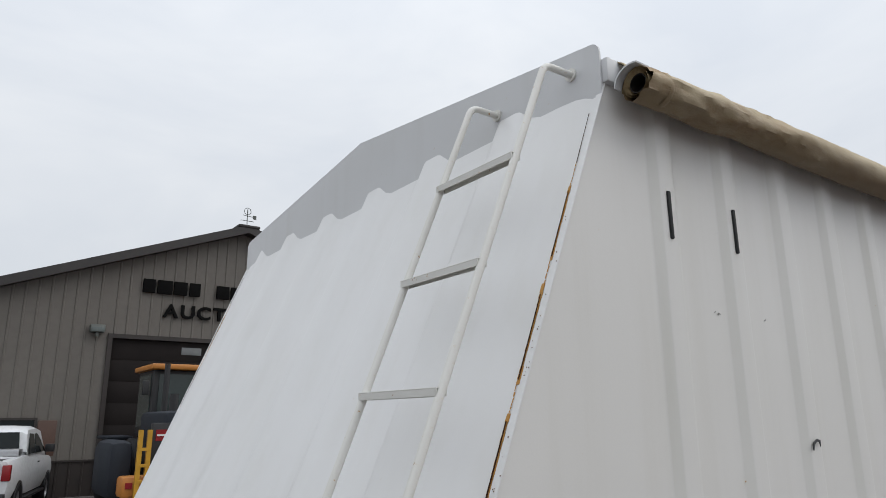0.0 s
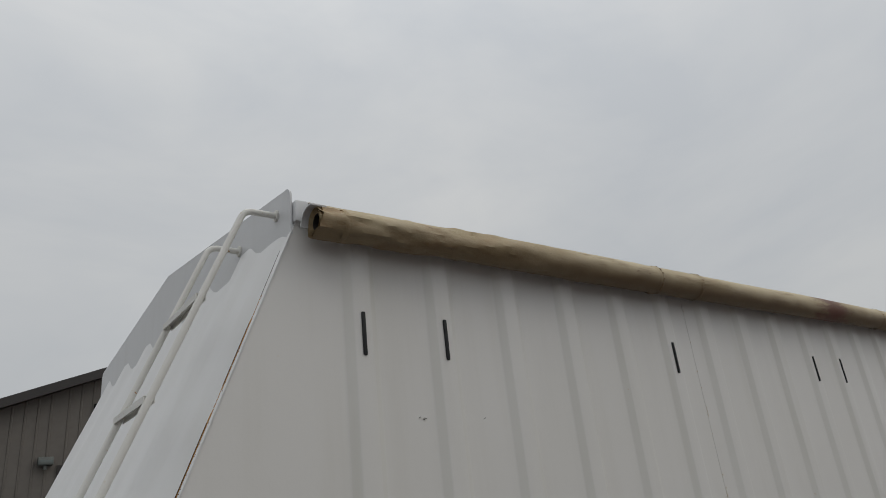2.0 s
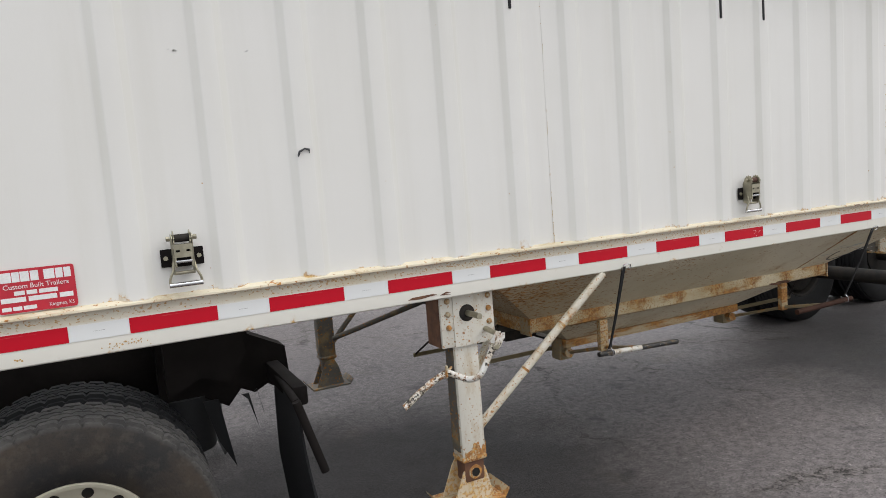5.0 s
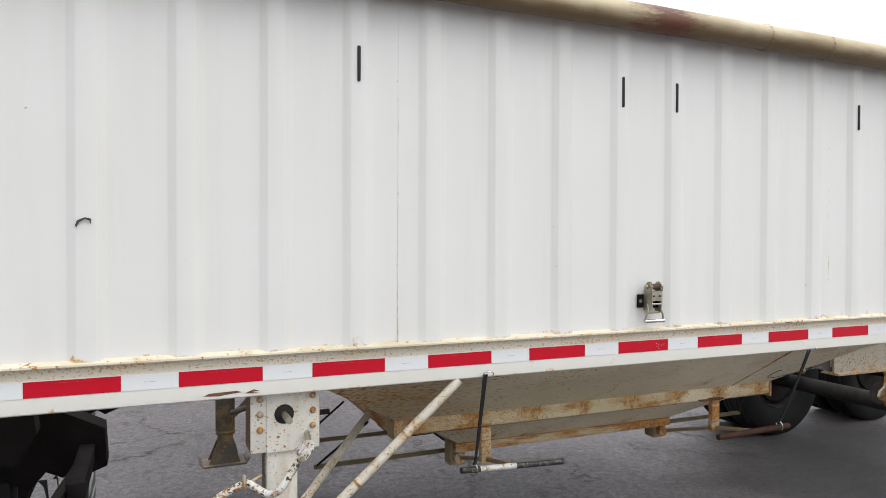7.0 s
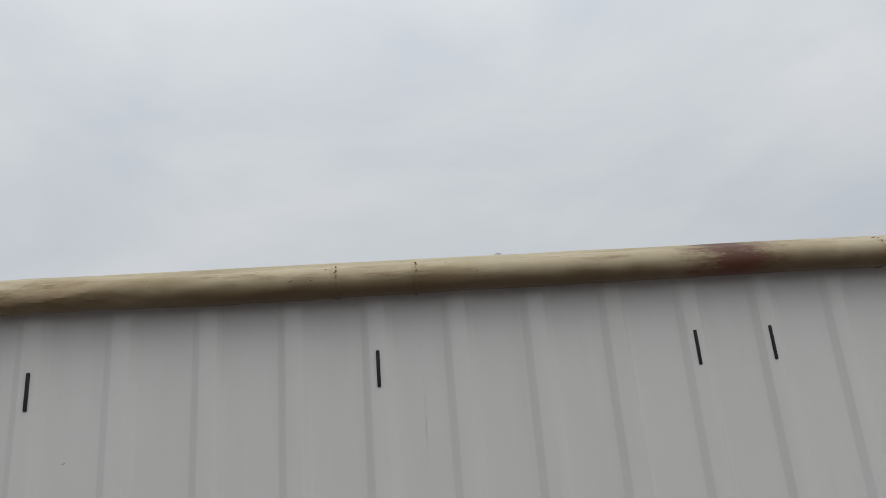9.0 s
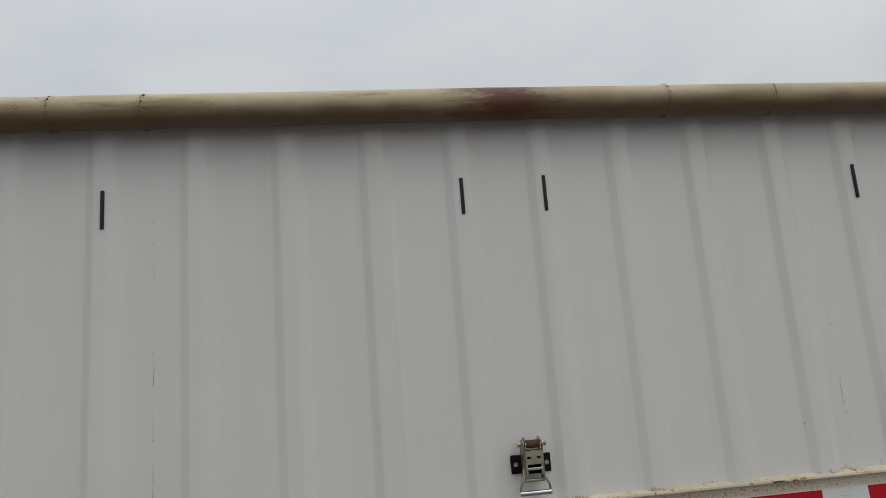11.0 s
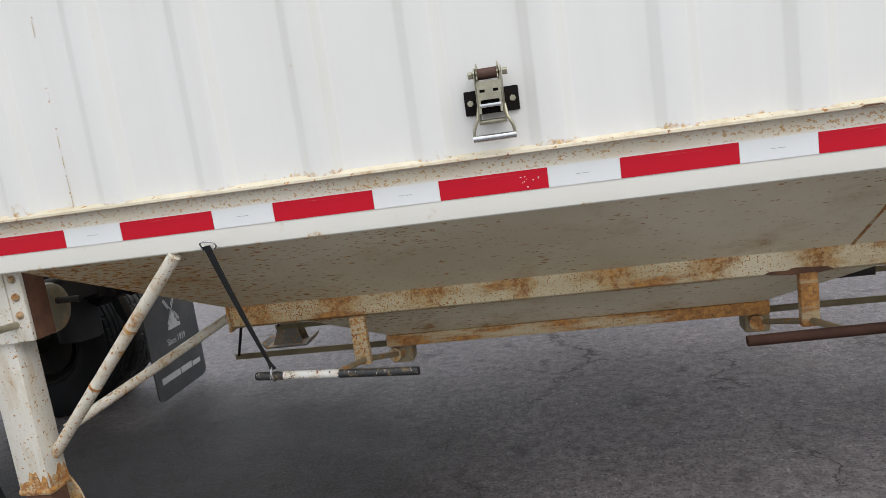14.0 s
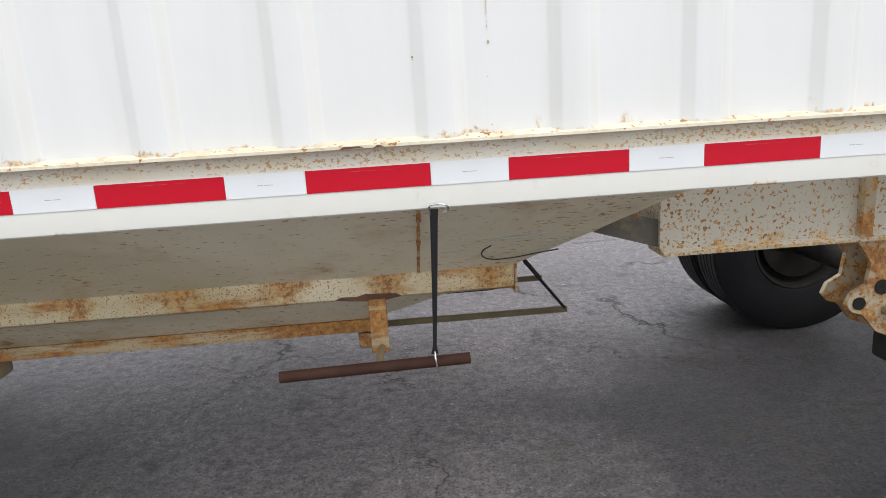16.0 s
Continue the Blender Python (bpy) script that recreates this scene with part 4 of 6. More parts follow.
bm = bmesh.new()
for i in range(12):
    w = 0.0045 + 0.003 * noise.noise(Vector((i * 0.7, 0, 0)))
    plate(bm, [on_hop(4.712 - w, i / 12, 0.002), on_hop(4.712 + w, i / 12, 0.002), on_hop(4.712 + w, (i + 1) / 12, 0.002), on_hop(4.712 - w, (i + 1) / 12, 0.002)], (0, -0.002, -0.004))
part("weld_line", bm, M_scale, hopper, "rusty weld down the hopper plate")["kind"] = "stuff"
part("scrape", tubed([on_hop(x, t, 0.005) for x, t in ((4.915, 0.60), (4.897, 0.66), (4.893, 0.72), (4.898, 0.78), (4.915, 0.83), (4.94, 0.855), (4.97, 0.855), (5.01, 0.835), (5.06, 0.79), (5.12, 0.75))], 0.0022, 6), M_flap, hopper, "dark scrape mark")
bm = bmesh.new()
random.seed(21)
for i in range(10):
    x = random.uniform(4.68, 5.15)
    t = random.uniform(0.45, 0.75)
    ln = random.uniform(0.04, 0.14)
    plate(bm, [on_hop(x, t, 0.005), on_hop(x + ln, t - 0.02, 0.005), on_hop(x + ln, t - 0.017, 0.005), on_hop(x, t + 0.004, 0.005)], (0, -0.0005, -0.001))
part("scratch", bm, M_mark, hopper, "pale scratches")["kind"] = "stuff"
# rim beams
for y0, y1 in ((RY0 - 0.004, RY0 + 0.075), (RY1 - 0.075, RY1 + 0.004)):
    ya, yb = (y0, y1) if y0 < 1 else (y1, y0)
    s = 1 if y0 < 1 else -1
    prof = [(ya, 0.926), (ya, 0.866), (ya + s * 0.004, 0.853), (ya + s * 0.022, 0.842), (yb, 0.842), (yb, 0.926)]
    part("rim_beam", sweep_x(bmesh.new(), prof, RX0 - 0.01, RX1 + 0.005), M_beam, hopper, "hopper rim beam with big rust patches")
for x0, x1 in ((RX0 - 0.01, RX0 + 0.06), (RX1 - 0.06, RX1)):
    part("rim_beam", boxed(x0, x1, RY0 + 0.08, RY1 - 0.08, 0.845, 0.922), M_beam, hopper)
# rusty stitch welds along the beam's top edge
random.seed(27)
for k in range(8):
    x = 2.767 + 0.308 * k
    pts = [(x - 0.062 + 0.0124 * i, RY0 - 0.005 + random.uniform(-0.0012, 0.0012), 0.9275 + random.uniform(-0.0012, 0.0012)) for i in range(11)]
    part("weld_bead", tubed(pts, [random.uniform(0.0030, 0.0052) for _ in pts], 7), M_gaterim, hopper, "rusty stitch weld")
# dark flaking rust over the second gate hanger
random.seed(33)
lump = [(4.455, 0.8535), (4.475, 0.8600), (4.520, 0.8585), (4.545, 0.8660), (4.590, 0.8640), (4.640, 0.8600), (4.655, 0.8520), (4.610, 0.8440), (4.560, 0.8430), (4.500, 0.8470)]
part("rust_scab", plated([(x, RY0 - 0.0075, z) for x, z in lump], (0, 0.012, 0)), M_rust, hopper, "dark flaking rust on the beam", smooth=False)
# rusty end plates of the rim beams
for x0, x1 in ((RX0 - 0.018, RX0 - 0.0105), (RX1 + 0.0055, RX1 + 0.013)):
    for y0, y1 in ((RY0 - 0.014, RY0 + 0.082), (RY1 - 0.082, RY1 + 0.014)):
        part("end_plate", boxed(x0, x1, y0, y1, 0.836, 0.935), M_hang, hopper, "rusty beam end plate")
# lower trough
t0 = [(2.86, RY0 + 0.07, 0.846), (4.88, RY0 + 0.07, 0.846), (4.88, RY1 - 0.07, 0.846), (2.86, RY1 - 0.07, 0.846)]
t1 = [(3.14, 0.815, 0.668), (4.54, 0.815, 0.668), (4.54, W - 0.815, 0.668), (3.14, W - 0.815, 0.668)]
for i in range(4):
    j = (i + 1) % 4
    part("trough_plate", plated([t0[i], t0[j], t1[j], t1[i]], (0, 0, 0.004)), M_hopper, hopper)
for y0, y1 in ((0.80, 0.84), (W - 0.84, W - 0.80)):
    part("gate_rim", boxed(3.12, 4.56, y0, y1, 0.624, 0.671, 0.004), M_gaterim, hopper, "rusty gate rim")
part("gate", boxed(3.14, 4.54, 0.845, W - 0.845, 0.630, 0.643), M_greasy, hopper, "dark sliding gate")
for y in (0.95, 1.40):
    part("gate_track", boxed(2.395, 5.290, y - 0.004, y + 0.004, 0.585, 0.609), M_track, hopper, "long flat gate track")
    for a, c in ((2.41, 2.60), (5.28, 5.08)):
        part("track_rod", tubed([(a, y, 0.603), (c, y - 0.26, 0.87)], 0.006, 8), M_greasy, hopper)
for x0 in (2.86, 4.80):
    part("stop_channel", boxed(x0, x0 + 0.22, 1.05, 1.35, 0.665, 0.725), M_greasy, hopper)
# gate openers: hanger, gearbox, shaft and T-handle
for k, (xp, xg) in enumerate(((3.125, 3.160), (4.580, 4.530))):
    opener = part("gate_opener", boxed(xp - 0.027, xp + 0.027, 0.452, 0.484, 0.676, 0.848, 0.004), M_frame if k == 0 else M_gaterim, trailer, "cream hanger of the gate opener")
    part("gearbox", boxed(xg - 0.046, xg + 0.046, 0.86, 0.95, 0.535, 0.668, 0.012), M_gearbox, opener, "rusty gearbox bracket")
    part("shaft", tubed([(xp, 0.195, 0.744), (xp + 0.005, 0.462, 0.693), (xg, 0.88, 0.572)], 0.0105, 12), M_gearbox, opener)
    part("joint", disc(bmesh.new(), (xg - 0.01, 0.83, 0.587), (0.2, 1, -0.15), 0.028, 0.05, 12), M_hang, opener)
    if k == 0:
        a, c = Vector((2.867, 0.181, 0.758)), Vector((3.379, 0.181, 0.734))
        q, b = a.lerp(c, 0.17), a.lerp(c, 0.52)
        hd = part("handle", tubed([a, q], 0.0135, 14), M_chipblack, opener, "black handle bar flecked with white")
        part("sleeve", tubed([q, b], 0.0134, 14), M_chip, hd, "white and rust middle of the bar")
        part("grip", tubed([b, c], 0.0132, 14), M_chipblack, hd, "black end of the handle bar")
        for e, w in ((a, -1), (c, 1)):
            part("end_cap", tubed([e, e + Vector((0.004 * w, 0, 0))], 0.0118, 14), M_greasy, hd)
    else:
        a, c = Vector((4.319, 0.176, 0.742)), Vector((4.828, 0.182, 0.749))
        part("handle", tubed([a, c], 0.0155, 16), M_rustpipe, opener, "brown rusted pipe handle")

# landing gear
def landing_leg(y_face, s, paint):
    """s 1: the leg whose outer face is at y_face and faces -y; -1: its mirror on the far side."""
    def Y(v):
        return y_face + s * v

    def bx(x0, x1, y0, y1, z0, z1, bevel=0.0):
        return boxed(x0, x1, min(Y(y0), Y(y1)), max(Y(y0), Y(y1)), z0, z1, bevel)
    leg = part("landing_leg", bx(2.035, 2.153, 0.009, 0.106, 0.46, 1.18, 0.016), paint, trailer, "square landing leg with rust at its foot")
    # thin dark plate paints rust and shade onto this side of the leg
    part("leg_side", bx(2.0325, 2.0355, 0.024, 0.094, 0.50, 0.970), M_farleg if s > 0 else paint, leg, "rust-brown side of the leg with shade painted in")
    part("leg_bracket", bx(1.978, 2.232, 0.0, 0.016, 0.970, 1.19, 0.004), paint, leg)
    part("leg_cheek", bx(1.978, 1.993, 0.016, 0.14, 0.970, 1.19), (M_rust if s > 0 else paint), leg)
    part("leg_cheek", bx(2.217, 2.232, 0.016, 0.097, 0.970, 1.19), (M_rust if s > 0 else paint), leg)
    part("leg_plate", bx(2.035, 2.180, -0.006, 0.0, 0.97, 1.187), paint, leg)
    for x in (2.011, 2.206):
        for z in (1.168, 1.112, 1.055):
            part("bolt", lathe(bmesh.new(), [(0.0, -0.013 * s), (0.007, -0.012 * s), (0.0115, -0.007 * s), (0.0130, 0.0)], 10, (x, Y(0), z)), (M_hang if s > 0 else paint), leg)
    part("bearing", lathe(bmesh.new(), [(0.012, -0.012 * s), (0.030, -0.012 * s), (0.036, -0.008 * s), (0.036, -0.004 * s)], 24, (2.098, Y(0), 1.108)), M_greasy, leg, "greasy black shaft bearing")
    part("stub_shaft", tubed([(2.098, Y(0.02), 1.108), (2.096, Y(-0.12), 1.110)], 0.0125, 12), M_zinc, leg)
    part("inner_leg", bx(2.045, 2.143, 0.018, 0.097, 0.36, 0.47, 0.010), (M_rust if s > 0 else paint), leg, "rusty inner leg")
    part("collar", bx(2.031, 2.157, 0.005, 0.110, 0.452, 0.482, 0.014), (M_scale if s > 0 else paint), leg, "scaly rusted band at the leg's foot")
    if s > 0:
        # ragged rust creeping up from the band
        random.seed(71)
        up = [(2.148 - 0.011 * i, Y(0.0075), 0.508 + random.uniform(-0.012, 0.030)) for i in range(10)]
        part("rust_patch", plated([(2.046, Y(0.0075), 0.478), (2.148, Y(0.0075), 0.478)] + up, (0, 0.003, 0)), M_scale, leg, "ragged rust over the leg's foot", smooth=False)
        up = [(2.1545, Y(0.096 - 0.009 * i), 0.512 + random.uniform(-0.012, 0.034)) for i in range(10)]
        part("rust_patch", plated([(2.1545, Y(0.016), 0.478), (2.1545, Y(0.098), 0.478)] + up, (-0.003, 0, 0)), M_scale, leg, "", smooth=False)
    # sand shoe
    shoe = part("shoe", bx(1.945, 2.221, -0.015, 0.175, 0.262, 0.274, 0.003), (M_hang if s > 0 else paint), leg, "rusty sand shoe")
    for y in (0.022, 0.130):
        bm = plated([(1.985, Y(y), 0.274), (2.182, Y(y), 0.274), (2.150, Y(y), 0.405), (2.128, Y(y), 0.448), (2.098, Y(y), 0.456), (2.068, Y(y), 0.448), (2.040, Y(y), 0.405)], (0, 0.008 * s, 0))
        part("shoe_web", bm, paint, shoe)
    part("shoe_pin", disc(bmesh.new(), (2.094, Y(0.018), 0.405), (0, 1, 0), 0.030, 0.014, 20), M_scale, shoe)
    part("shoe_pin_eye", disc(bmesh.new(), (2.094, Y(0.012), 0.405), (0, 1, 0), 0.019, 0.006, 18), M_greasy, shoe, "dark eye of the pin")
    for x0, x1, sx in ((1.922, 1.945, -1), (2.221, 2.244, 1)):
        bm = plated([(x0 if sx < 0 else x1, Y(-0.01), 0.296), (x1 if sx < 0 else x0, Y(-0.015), 0.268), (x1 if sx < 0 else x0, Y(0.175), 0.268), (x0 if sx < 0 else x1, Y(0.168), 0.296)], (0, 0, 0.008))
        part("shoe_lip", bm, (M_hang if s > 0 else paint), shoe)
    part("brace", tubed([(2.787, Y(-0.055), 1.190), (2.148, Y(0.069), 0.569)], 0.0190, 18), (M_brace if s > 0 else paint), leg, "diagonal cream tube brace with rust rings")
    for t in (0.33, 0.62):
        p, q = Vector((2.787, Y(-0.055), 1.190)).lerp((2.148, Y(0.069), 0.569), t), Vector((2.787, Y(-0.055), 1.190)).lerp((2.148, Y(0.069), 0.569), t + 0.012)
        part("brace_ring", tubed([p, q], 0.0202, 18), (M_scale if s > 0 else paint), leg, "rusty ring on the brace")
    part("brace", tubed([(2.636, Y(0.70), 0.885), (2.125, Y(0.165), 0.612)], 0.0180, 18), (M_brace if s > 0 else paint), leg)
    return leg


near_leg = landing_leg(0.066, 1, M_leg)
near_leg.location.x = -0.011
# far leg: its shade is in the dark paint
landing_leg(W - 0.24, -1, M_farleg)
part("cross_shaft", tubed([(2.10, 0.25, 1.105), (2.10, W - 0.30, 1.105)], 0.016, 10), M_greasy, near_leg)
gear = part("reduction_gear", tubed([(2.150, 0.205, 1.042), (2.196, 0.205, 1.042), (2.207, 0.205, 1.042), (2.214, 0.205, 1.042), (2.218, 0.205, 1.042)], [0.084, 0.084, 0.080, 0.066, 0.040], 28), M_gear, near_leg, "grimy cream round gear housing")
part("gear_shaft", tubed([(2.216, 0.215, 1.062), (2.305, 0.215, 1.062)], 0.011, 12), M_greasy, gear)
crank = part("crank", tubed([(2.188, 0.09, 1.025), (2.160, -0.080, 1.030)], 0.0115, 12), M_zinc, near_leg, "folded crank")
for sy in (-1, 1):
    part("crank_fork", plated([(2.172, -0.098 + 0.014 * sy, 1.040), (2.150, -0.098 + 0.014 * sy, 1.042), (2.118, -0.098 + 0.014 * sy, 1.000), (2.116, -0.098 + 0.014 * sy, 0.980), (2.130, -0.098 + 0.014 * sy, 0.974), (2.146, -0.098 + 0.014 * sy, 0.986), (2.170, -0.098 + 0.014 * sy, 1.020)], (0, 0.005 * sy, 0)), M_chip, crank)
part("crank_pin", disc(bmesh.new(), (2.128, -0.098, 0.990), (0, 1, 0), 0.010, 0.048, 12), M_zinc, crank)
part("crank_arm", tubed(bend([(2.128, -0.098, 0.992), (2.055, -0.100, 0.880), (2.020, -0.070, 0.862), (1.957, 0.000, 0.892)], 0.03), 0.0130, 14), M_chip, crank, "chipped white crank arm")
part("crank_grip", tubed(bend([(1.957, 0.0, 0.892), (1.900, 0.0, 0.872), (1.843, 0.0, 0.842), (1.757, 0.0, 0.785)], 0.03), 0.0140, 14), M_chipdark, crank)
part("crank_hook", tubed(bend([(2.02, 0.09, 0.88), (1.955, 0.03, 0.872), (1.945, -0.018, 0.875), (1.945, -0.020, 0.925)], 0.012), 0.006, 10), M_hang, crank)

# strap ratchets bolted to the side
def ratchet(cx, spool):
    y = -0.006
    r = part("strap_ratchet", boxed(cx - 0.068, cx + 0.068, y - 0.005, y, 1.452, 1.512, 0.003), M_black, trailer, "zinc strap ratchet on a black bracket")
    for sx in (-1, 1):
        part("bracket_bolt", disc(bmesh.new(), (cx + sx * 0.053, y - 0.007, 1.482), (0, 1, 0), 0.008, 0.008, 6), M_zinc, r)
        x0 = cx + sx * 0.030
        pts = [(x0, y - 0.004, 1.437), (x0, y - 0.040, 1.430), (x0, y - 0.052, 1.460), (x0, y - 0.052, 1.520), (x0, y - 0.058, 1.548), (x0, y - 0.045, 1.562), (x0, y - 0.020, 1.562), (x0, y - 0.004, 1.530)]
        part("cheek", plated(pts, (0.003 * sx, 0, 0)), M_zinc, r)
        bm = bmesh.new()
        teeth = [(x0 - 0.006 * sx, y - 0.034 + (0.021 if k % 2 else 0.026) * math.cos(k * math.tau / 24), 1.547 + (0.021 if k % 2 else 0.026) * math.sin(k * math.tau / 24)) for k in range(24)]
        part("ratchet_wheel", plate(bm, teeth, (0.003 * sx, 0, 0)), M_zinc, r)
        part("axle_nut", disc(bmesh.new(), (cx + sx * 0.042, y - 0.034, 1.547), (1, 0, 0), 0.0085, 0.012, 6), M_zinc, r)
        part("handle_side", tubed(bend([(cx + sx * 0.032, y - 0.030, 1.470), (cx + sx * 0.036, y - 0.042, 1.440), (cx + sx * 0.049, y - 0.040, 1.415), (cx + sx * 0.050, y - 0.036, 1.395)], 0.01), 0.0042, 8), M_zinc, r)
    part("spool", tubed([(cx - 0.028, y - 0.034, 1.547), (cx + 0.028, y - 0.034, 1.547)], 0.0135, 14), spool, r, "webbing spool")
    for x0, x1, z0, z1 in ((-0.029, -0.023, 1.452, 1.528), (0.023, 0.029, 1.452, 1.528), (-0.023, 0.023, 1.509, 1.528), (-0.023, 0.023, 1.484, 1.502), (-0.010, 0.010, 1.502, 1.509)):
        part("frame_plate", boxed(cx + x0, cx + x1, y - 0.054, y - 0.050, z0, z1), M_zinc, r)
    part("back_plate", boxed(cx - 0.027, cx + 0.027, y - 0.030, y - 0.026, 1.452, 1.528), M_black, r)
    part("pawl", boxed(cx - 0.026, cx + 0.026, y - 0.056, y - 0.046, 1.466, 1.475, 0.002), M_chrome, r)
    part("cross_bar", tubed([(cx - 0.034, y - 0.030, 1.432), (cx + 0.034, y - 0.030, 1.432)], 0.006, 10), M_zinc, r)
    part("grip_bar", tubed([(cx - 0.053, y - 0.037, 1.393), (cx + 0.053, y - 0.037, 1.393)], 0.0085, 14), M_chrome, r, "bright steel grip")


ratchet(0.992, M_greasy)
ratchet(3.713, M_spool)

# red maker's sticker: lettering and bars
sx0, sx1, sz0, sz1 = 0.446, 0.660, 1.3665, 1.500
bm = bmesh.new()
pts = []
for cx, cz, a0 in ((sx1 - 0.008, sz1 - 0.008, 0), (sx0 + 0.008, sz1 - 0.008, 90), (sx0 + 0.008, sz0 + 0.008, 180), (sx1 - 0.008, sz0 + 0.008, 270)):
    pts += [(cx + 0.008 * math.cos(radians(a0 + 22.5 * i)), -0.0075, cz + 0.008 * math.sin(radians(a0 + 22.5 * i))) for i in range(5)]
sticker = part("sticker", plate(bm, pts, (0, 0.004, 0)), M_sticker, trailer, "red maker's sticker with white lettering", smooth=False)
SIGN = Matrix(((1, 0, 0, 0), (0, 0, -1, 0), (0, 1, 0, 0), (0, 0, 0, 1)))
mx = (sx0 + sx1) / 2
lettered("lettering", "Custom Built Trailers", 0.021, Matrix.Translation((mx, -0.0082, 1.4465)) @ SIGN, M_stickerw, sticker, "", 0.176)
lettered("lettering", "Kingman, KS", 0.016, Matrix.Translation((sx1 - 0.044, -0.0082, 1.381)) @ SIGN, M_stickerw, sticker, "", 0.068)
bars = [(0.457, 0.489, 1.461, 1.492), (0.491, 0.511, 1.461, 1.492), (0.513, 0.537, 1.461, 1.492), (0.540, 0.562, 1.461, 1.492), (0.576, 0.605, 1.461, 1.492), (0.608, 0.628, 1.461, 1.492), (0.631, 0.650, 1.461, 1.492),
        (0.492, 0.520, 1.420, 1.433), (0.525, 0.553, 1.420, 1.433), (0.558, 0.609, 1.420, 1.433),
        (0.455, 0.521, 1.399, 1.414), (0.528, 0.605, 1.399, 1.414), (0.612, 0.650, 1.399, 1.414), (0.455, 0.480, 1.374, 1.386), (0.484, 0.508, 1.374, 1.386), (0.512, 0.547, 1.374, 1.386)]
for a, c, d, e in bars:
    part("bar", boxed(a, c, -0.0084, -0.0074, d, e), M_stickerw, sticker, smooth=False)

sticker.location.x = 0.009
# rear frame, suspension and wheels
for y0, s in ((0.36, 1), (W - 0.36, -1)):
    prof = [(y0, 1.186), (y0, 0.962), (y0 - s * 0.03, 0.956), (y0 - s * 0.03, 0.946), (y0 + s * 0.09, 0.946), (y0 + s * 0.09, 0.956), (y0 + s * 0.012, 0.962), (y0 + s * 0.012, 1.186)]
    fr = part("rear_frame", sweep_x(bmesh.new(), prof, 5.421, REAR), M_frame, trailer, "cream frame beam peppered with rust")
    for x in (6.02, 7.06, 8.16):
        part("stiffener", boxed(x, x + 0.035, min(y0 - s * 0.028, y0), max(y0 - s * 0.028, y0), 0.958, 1.186), M_hang, fr)
    for xh in (6.085, 7.63):
        pts = [(xh - 0.06, y0, 0.948), (xh + 0.22, y0, 0.948), (xh + 0.20, y0, 0.665), (xh + 0.12, y0, 0.605), (xh + 0.03, y0, 0.645), (xh - 0.02, y0, 0.705), (xh - 0.055, y0, 0.715), (xh - 0.075, y0, 0.74), (xh - 0.06, y0, 0.775), (xh - 0.015, y0, 0.80), (xh - 0.005, y0, 0.87)]
        hg = part("hanger", plated(pts, (0, s * 0.016, 0)), M_hang, fr, "heavily rusted suspension hanger")
        part("hanger", plated([(x, y + s * 0.12, z) for x, y, z in pts], (0, s * 0.016, 0)), M_hang, fr)
        for cx, cz, r in ((xh + 0.035, 0.790, 0.024), (xh - 0.035, 0.742, 0.020), (xh + 0.12, 0.735, 0.026)):
            part("hanger_hole", disc(bmesh.new(), (cx, y0 - s * 0.001, cz), (0, 1, 0), r, 0.006, 18), M_greasy, hg)
        part("pin", disc(bmesh.new(), (xh + 0.055, y0 - s * 0.01, 0.715), (0, 1, 0), 0.016, 0.04, 8), M_zinc, hg)
        part("bushing", disc(bmesh.new(), (xh + 0.14, y0 - s * 0.005, 0.645), (0, 1, 0), 0.062, 0.10, 24), M_greasy, hg)
        part("trailing_arm", boxed(xh + 0.10, xh + 1.15, min(y0 + s * 0.03, y0 + s * 0.11), max(y0 + s * 0.03, y0 + s * 0.11), 0.52, 0.62, 0.01), M_greasy, hg)
for x in (5.43, 6.6, 8.0, 9.2):
    part("crossmember", boxed(x, x + 0.05, 0.39, W - 0.39, 0.99, 1.12), M_frame, trailer)
part("rear_strut", tubed([(5.30, 0.62, 1.10), (5.40, 0.60, 1.0), (5.46, 0.58, 0.97)], 0.02, 8), M_hopper, trailer)
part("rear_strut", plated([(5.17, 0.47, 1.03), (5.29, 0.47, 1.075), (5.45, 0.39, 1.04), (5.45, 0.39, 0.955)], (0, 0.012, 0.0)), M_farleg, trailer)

def tyre_mesh(name, r, w, material, blocks):
    rim = 0.262
    h = w / 2
    prof = [(rim - 0.004, -h * 0.62), (rim + 0.012, -h * 0.80), (rim + (r - rim) * 0.35, -h * 0.98), (rim + (r - rim) * 0.62, -h), (r - 0.038, -h * 0.93), (r - 0.016, -h * 0.86)]
    groove = []
    for a, c in ((-0.80, -0.52), (-0.46, -0.17), (-0.11, 0.11), (0.17, 0.46), (0.52, 0.80)):
        groove += [(r - 0.013, a * h), (r, (a + 0.02) * h), (r, (c - 0.02) * h), (r - 0.013, c * h)]
    prof = prof + groove + [(p, -y) for p, y in reversed(prof)]
    n = len(prof)

    def wobble(i, k):
        edge = 5 <= i <= 9 or n - 10 <= i <= n - 6
        if blocks and edge and k % 6 == 0:
            return -0.010
        if blocks and 10 <= i <= n - 11 and (k + 3 * (i // 4)) % 6 == 0:
            return -0.006
        return 0.0
    return mesh_of(name, lathe(bmesh.new(), prof, 264 if blocks else 72, wobble=wobble), material)


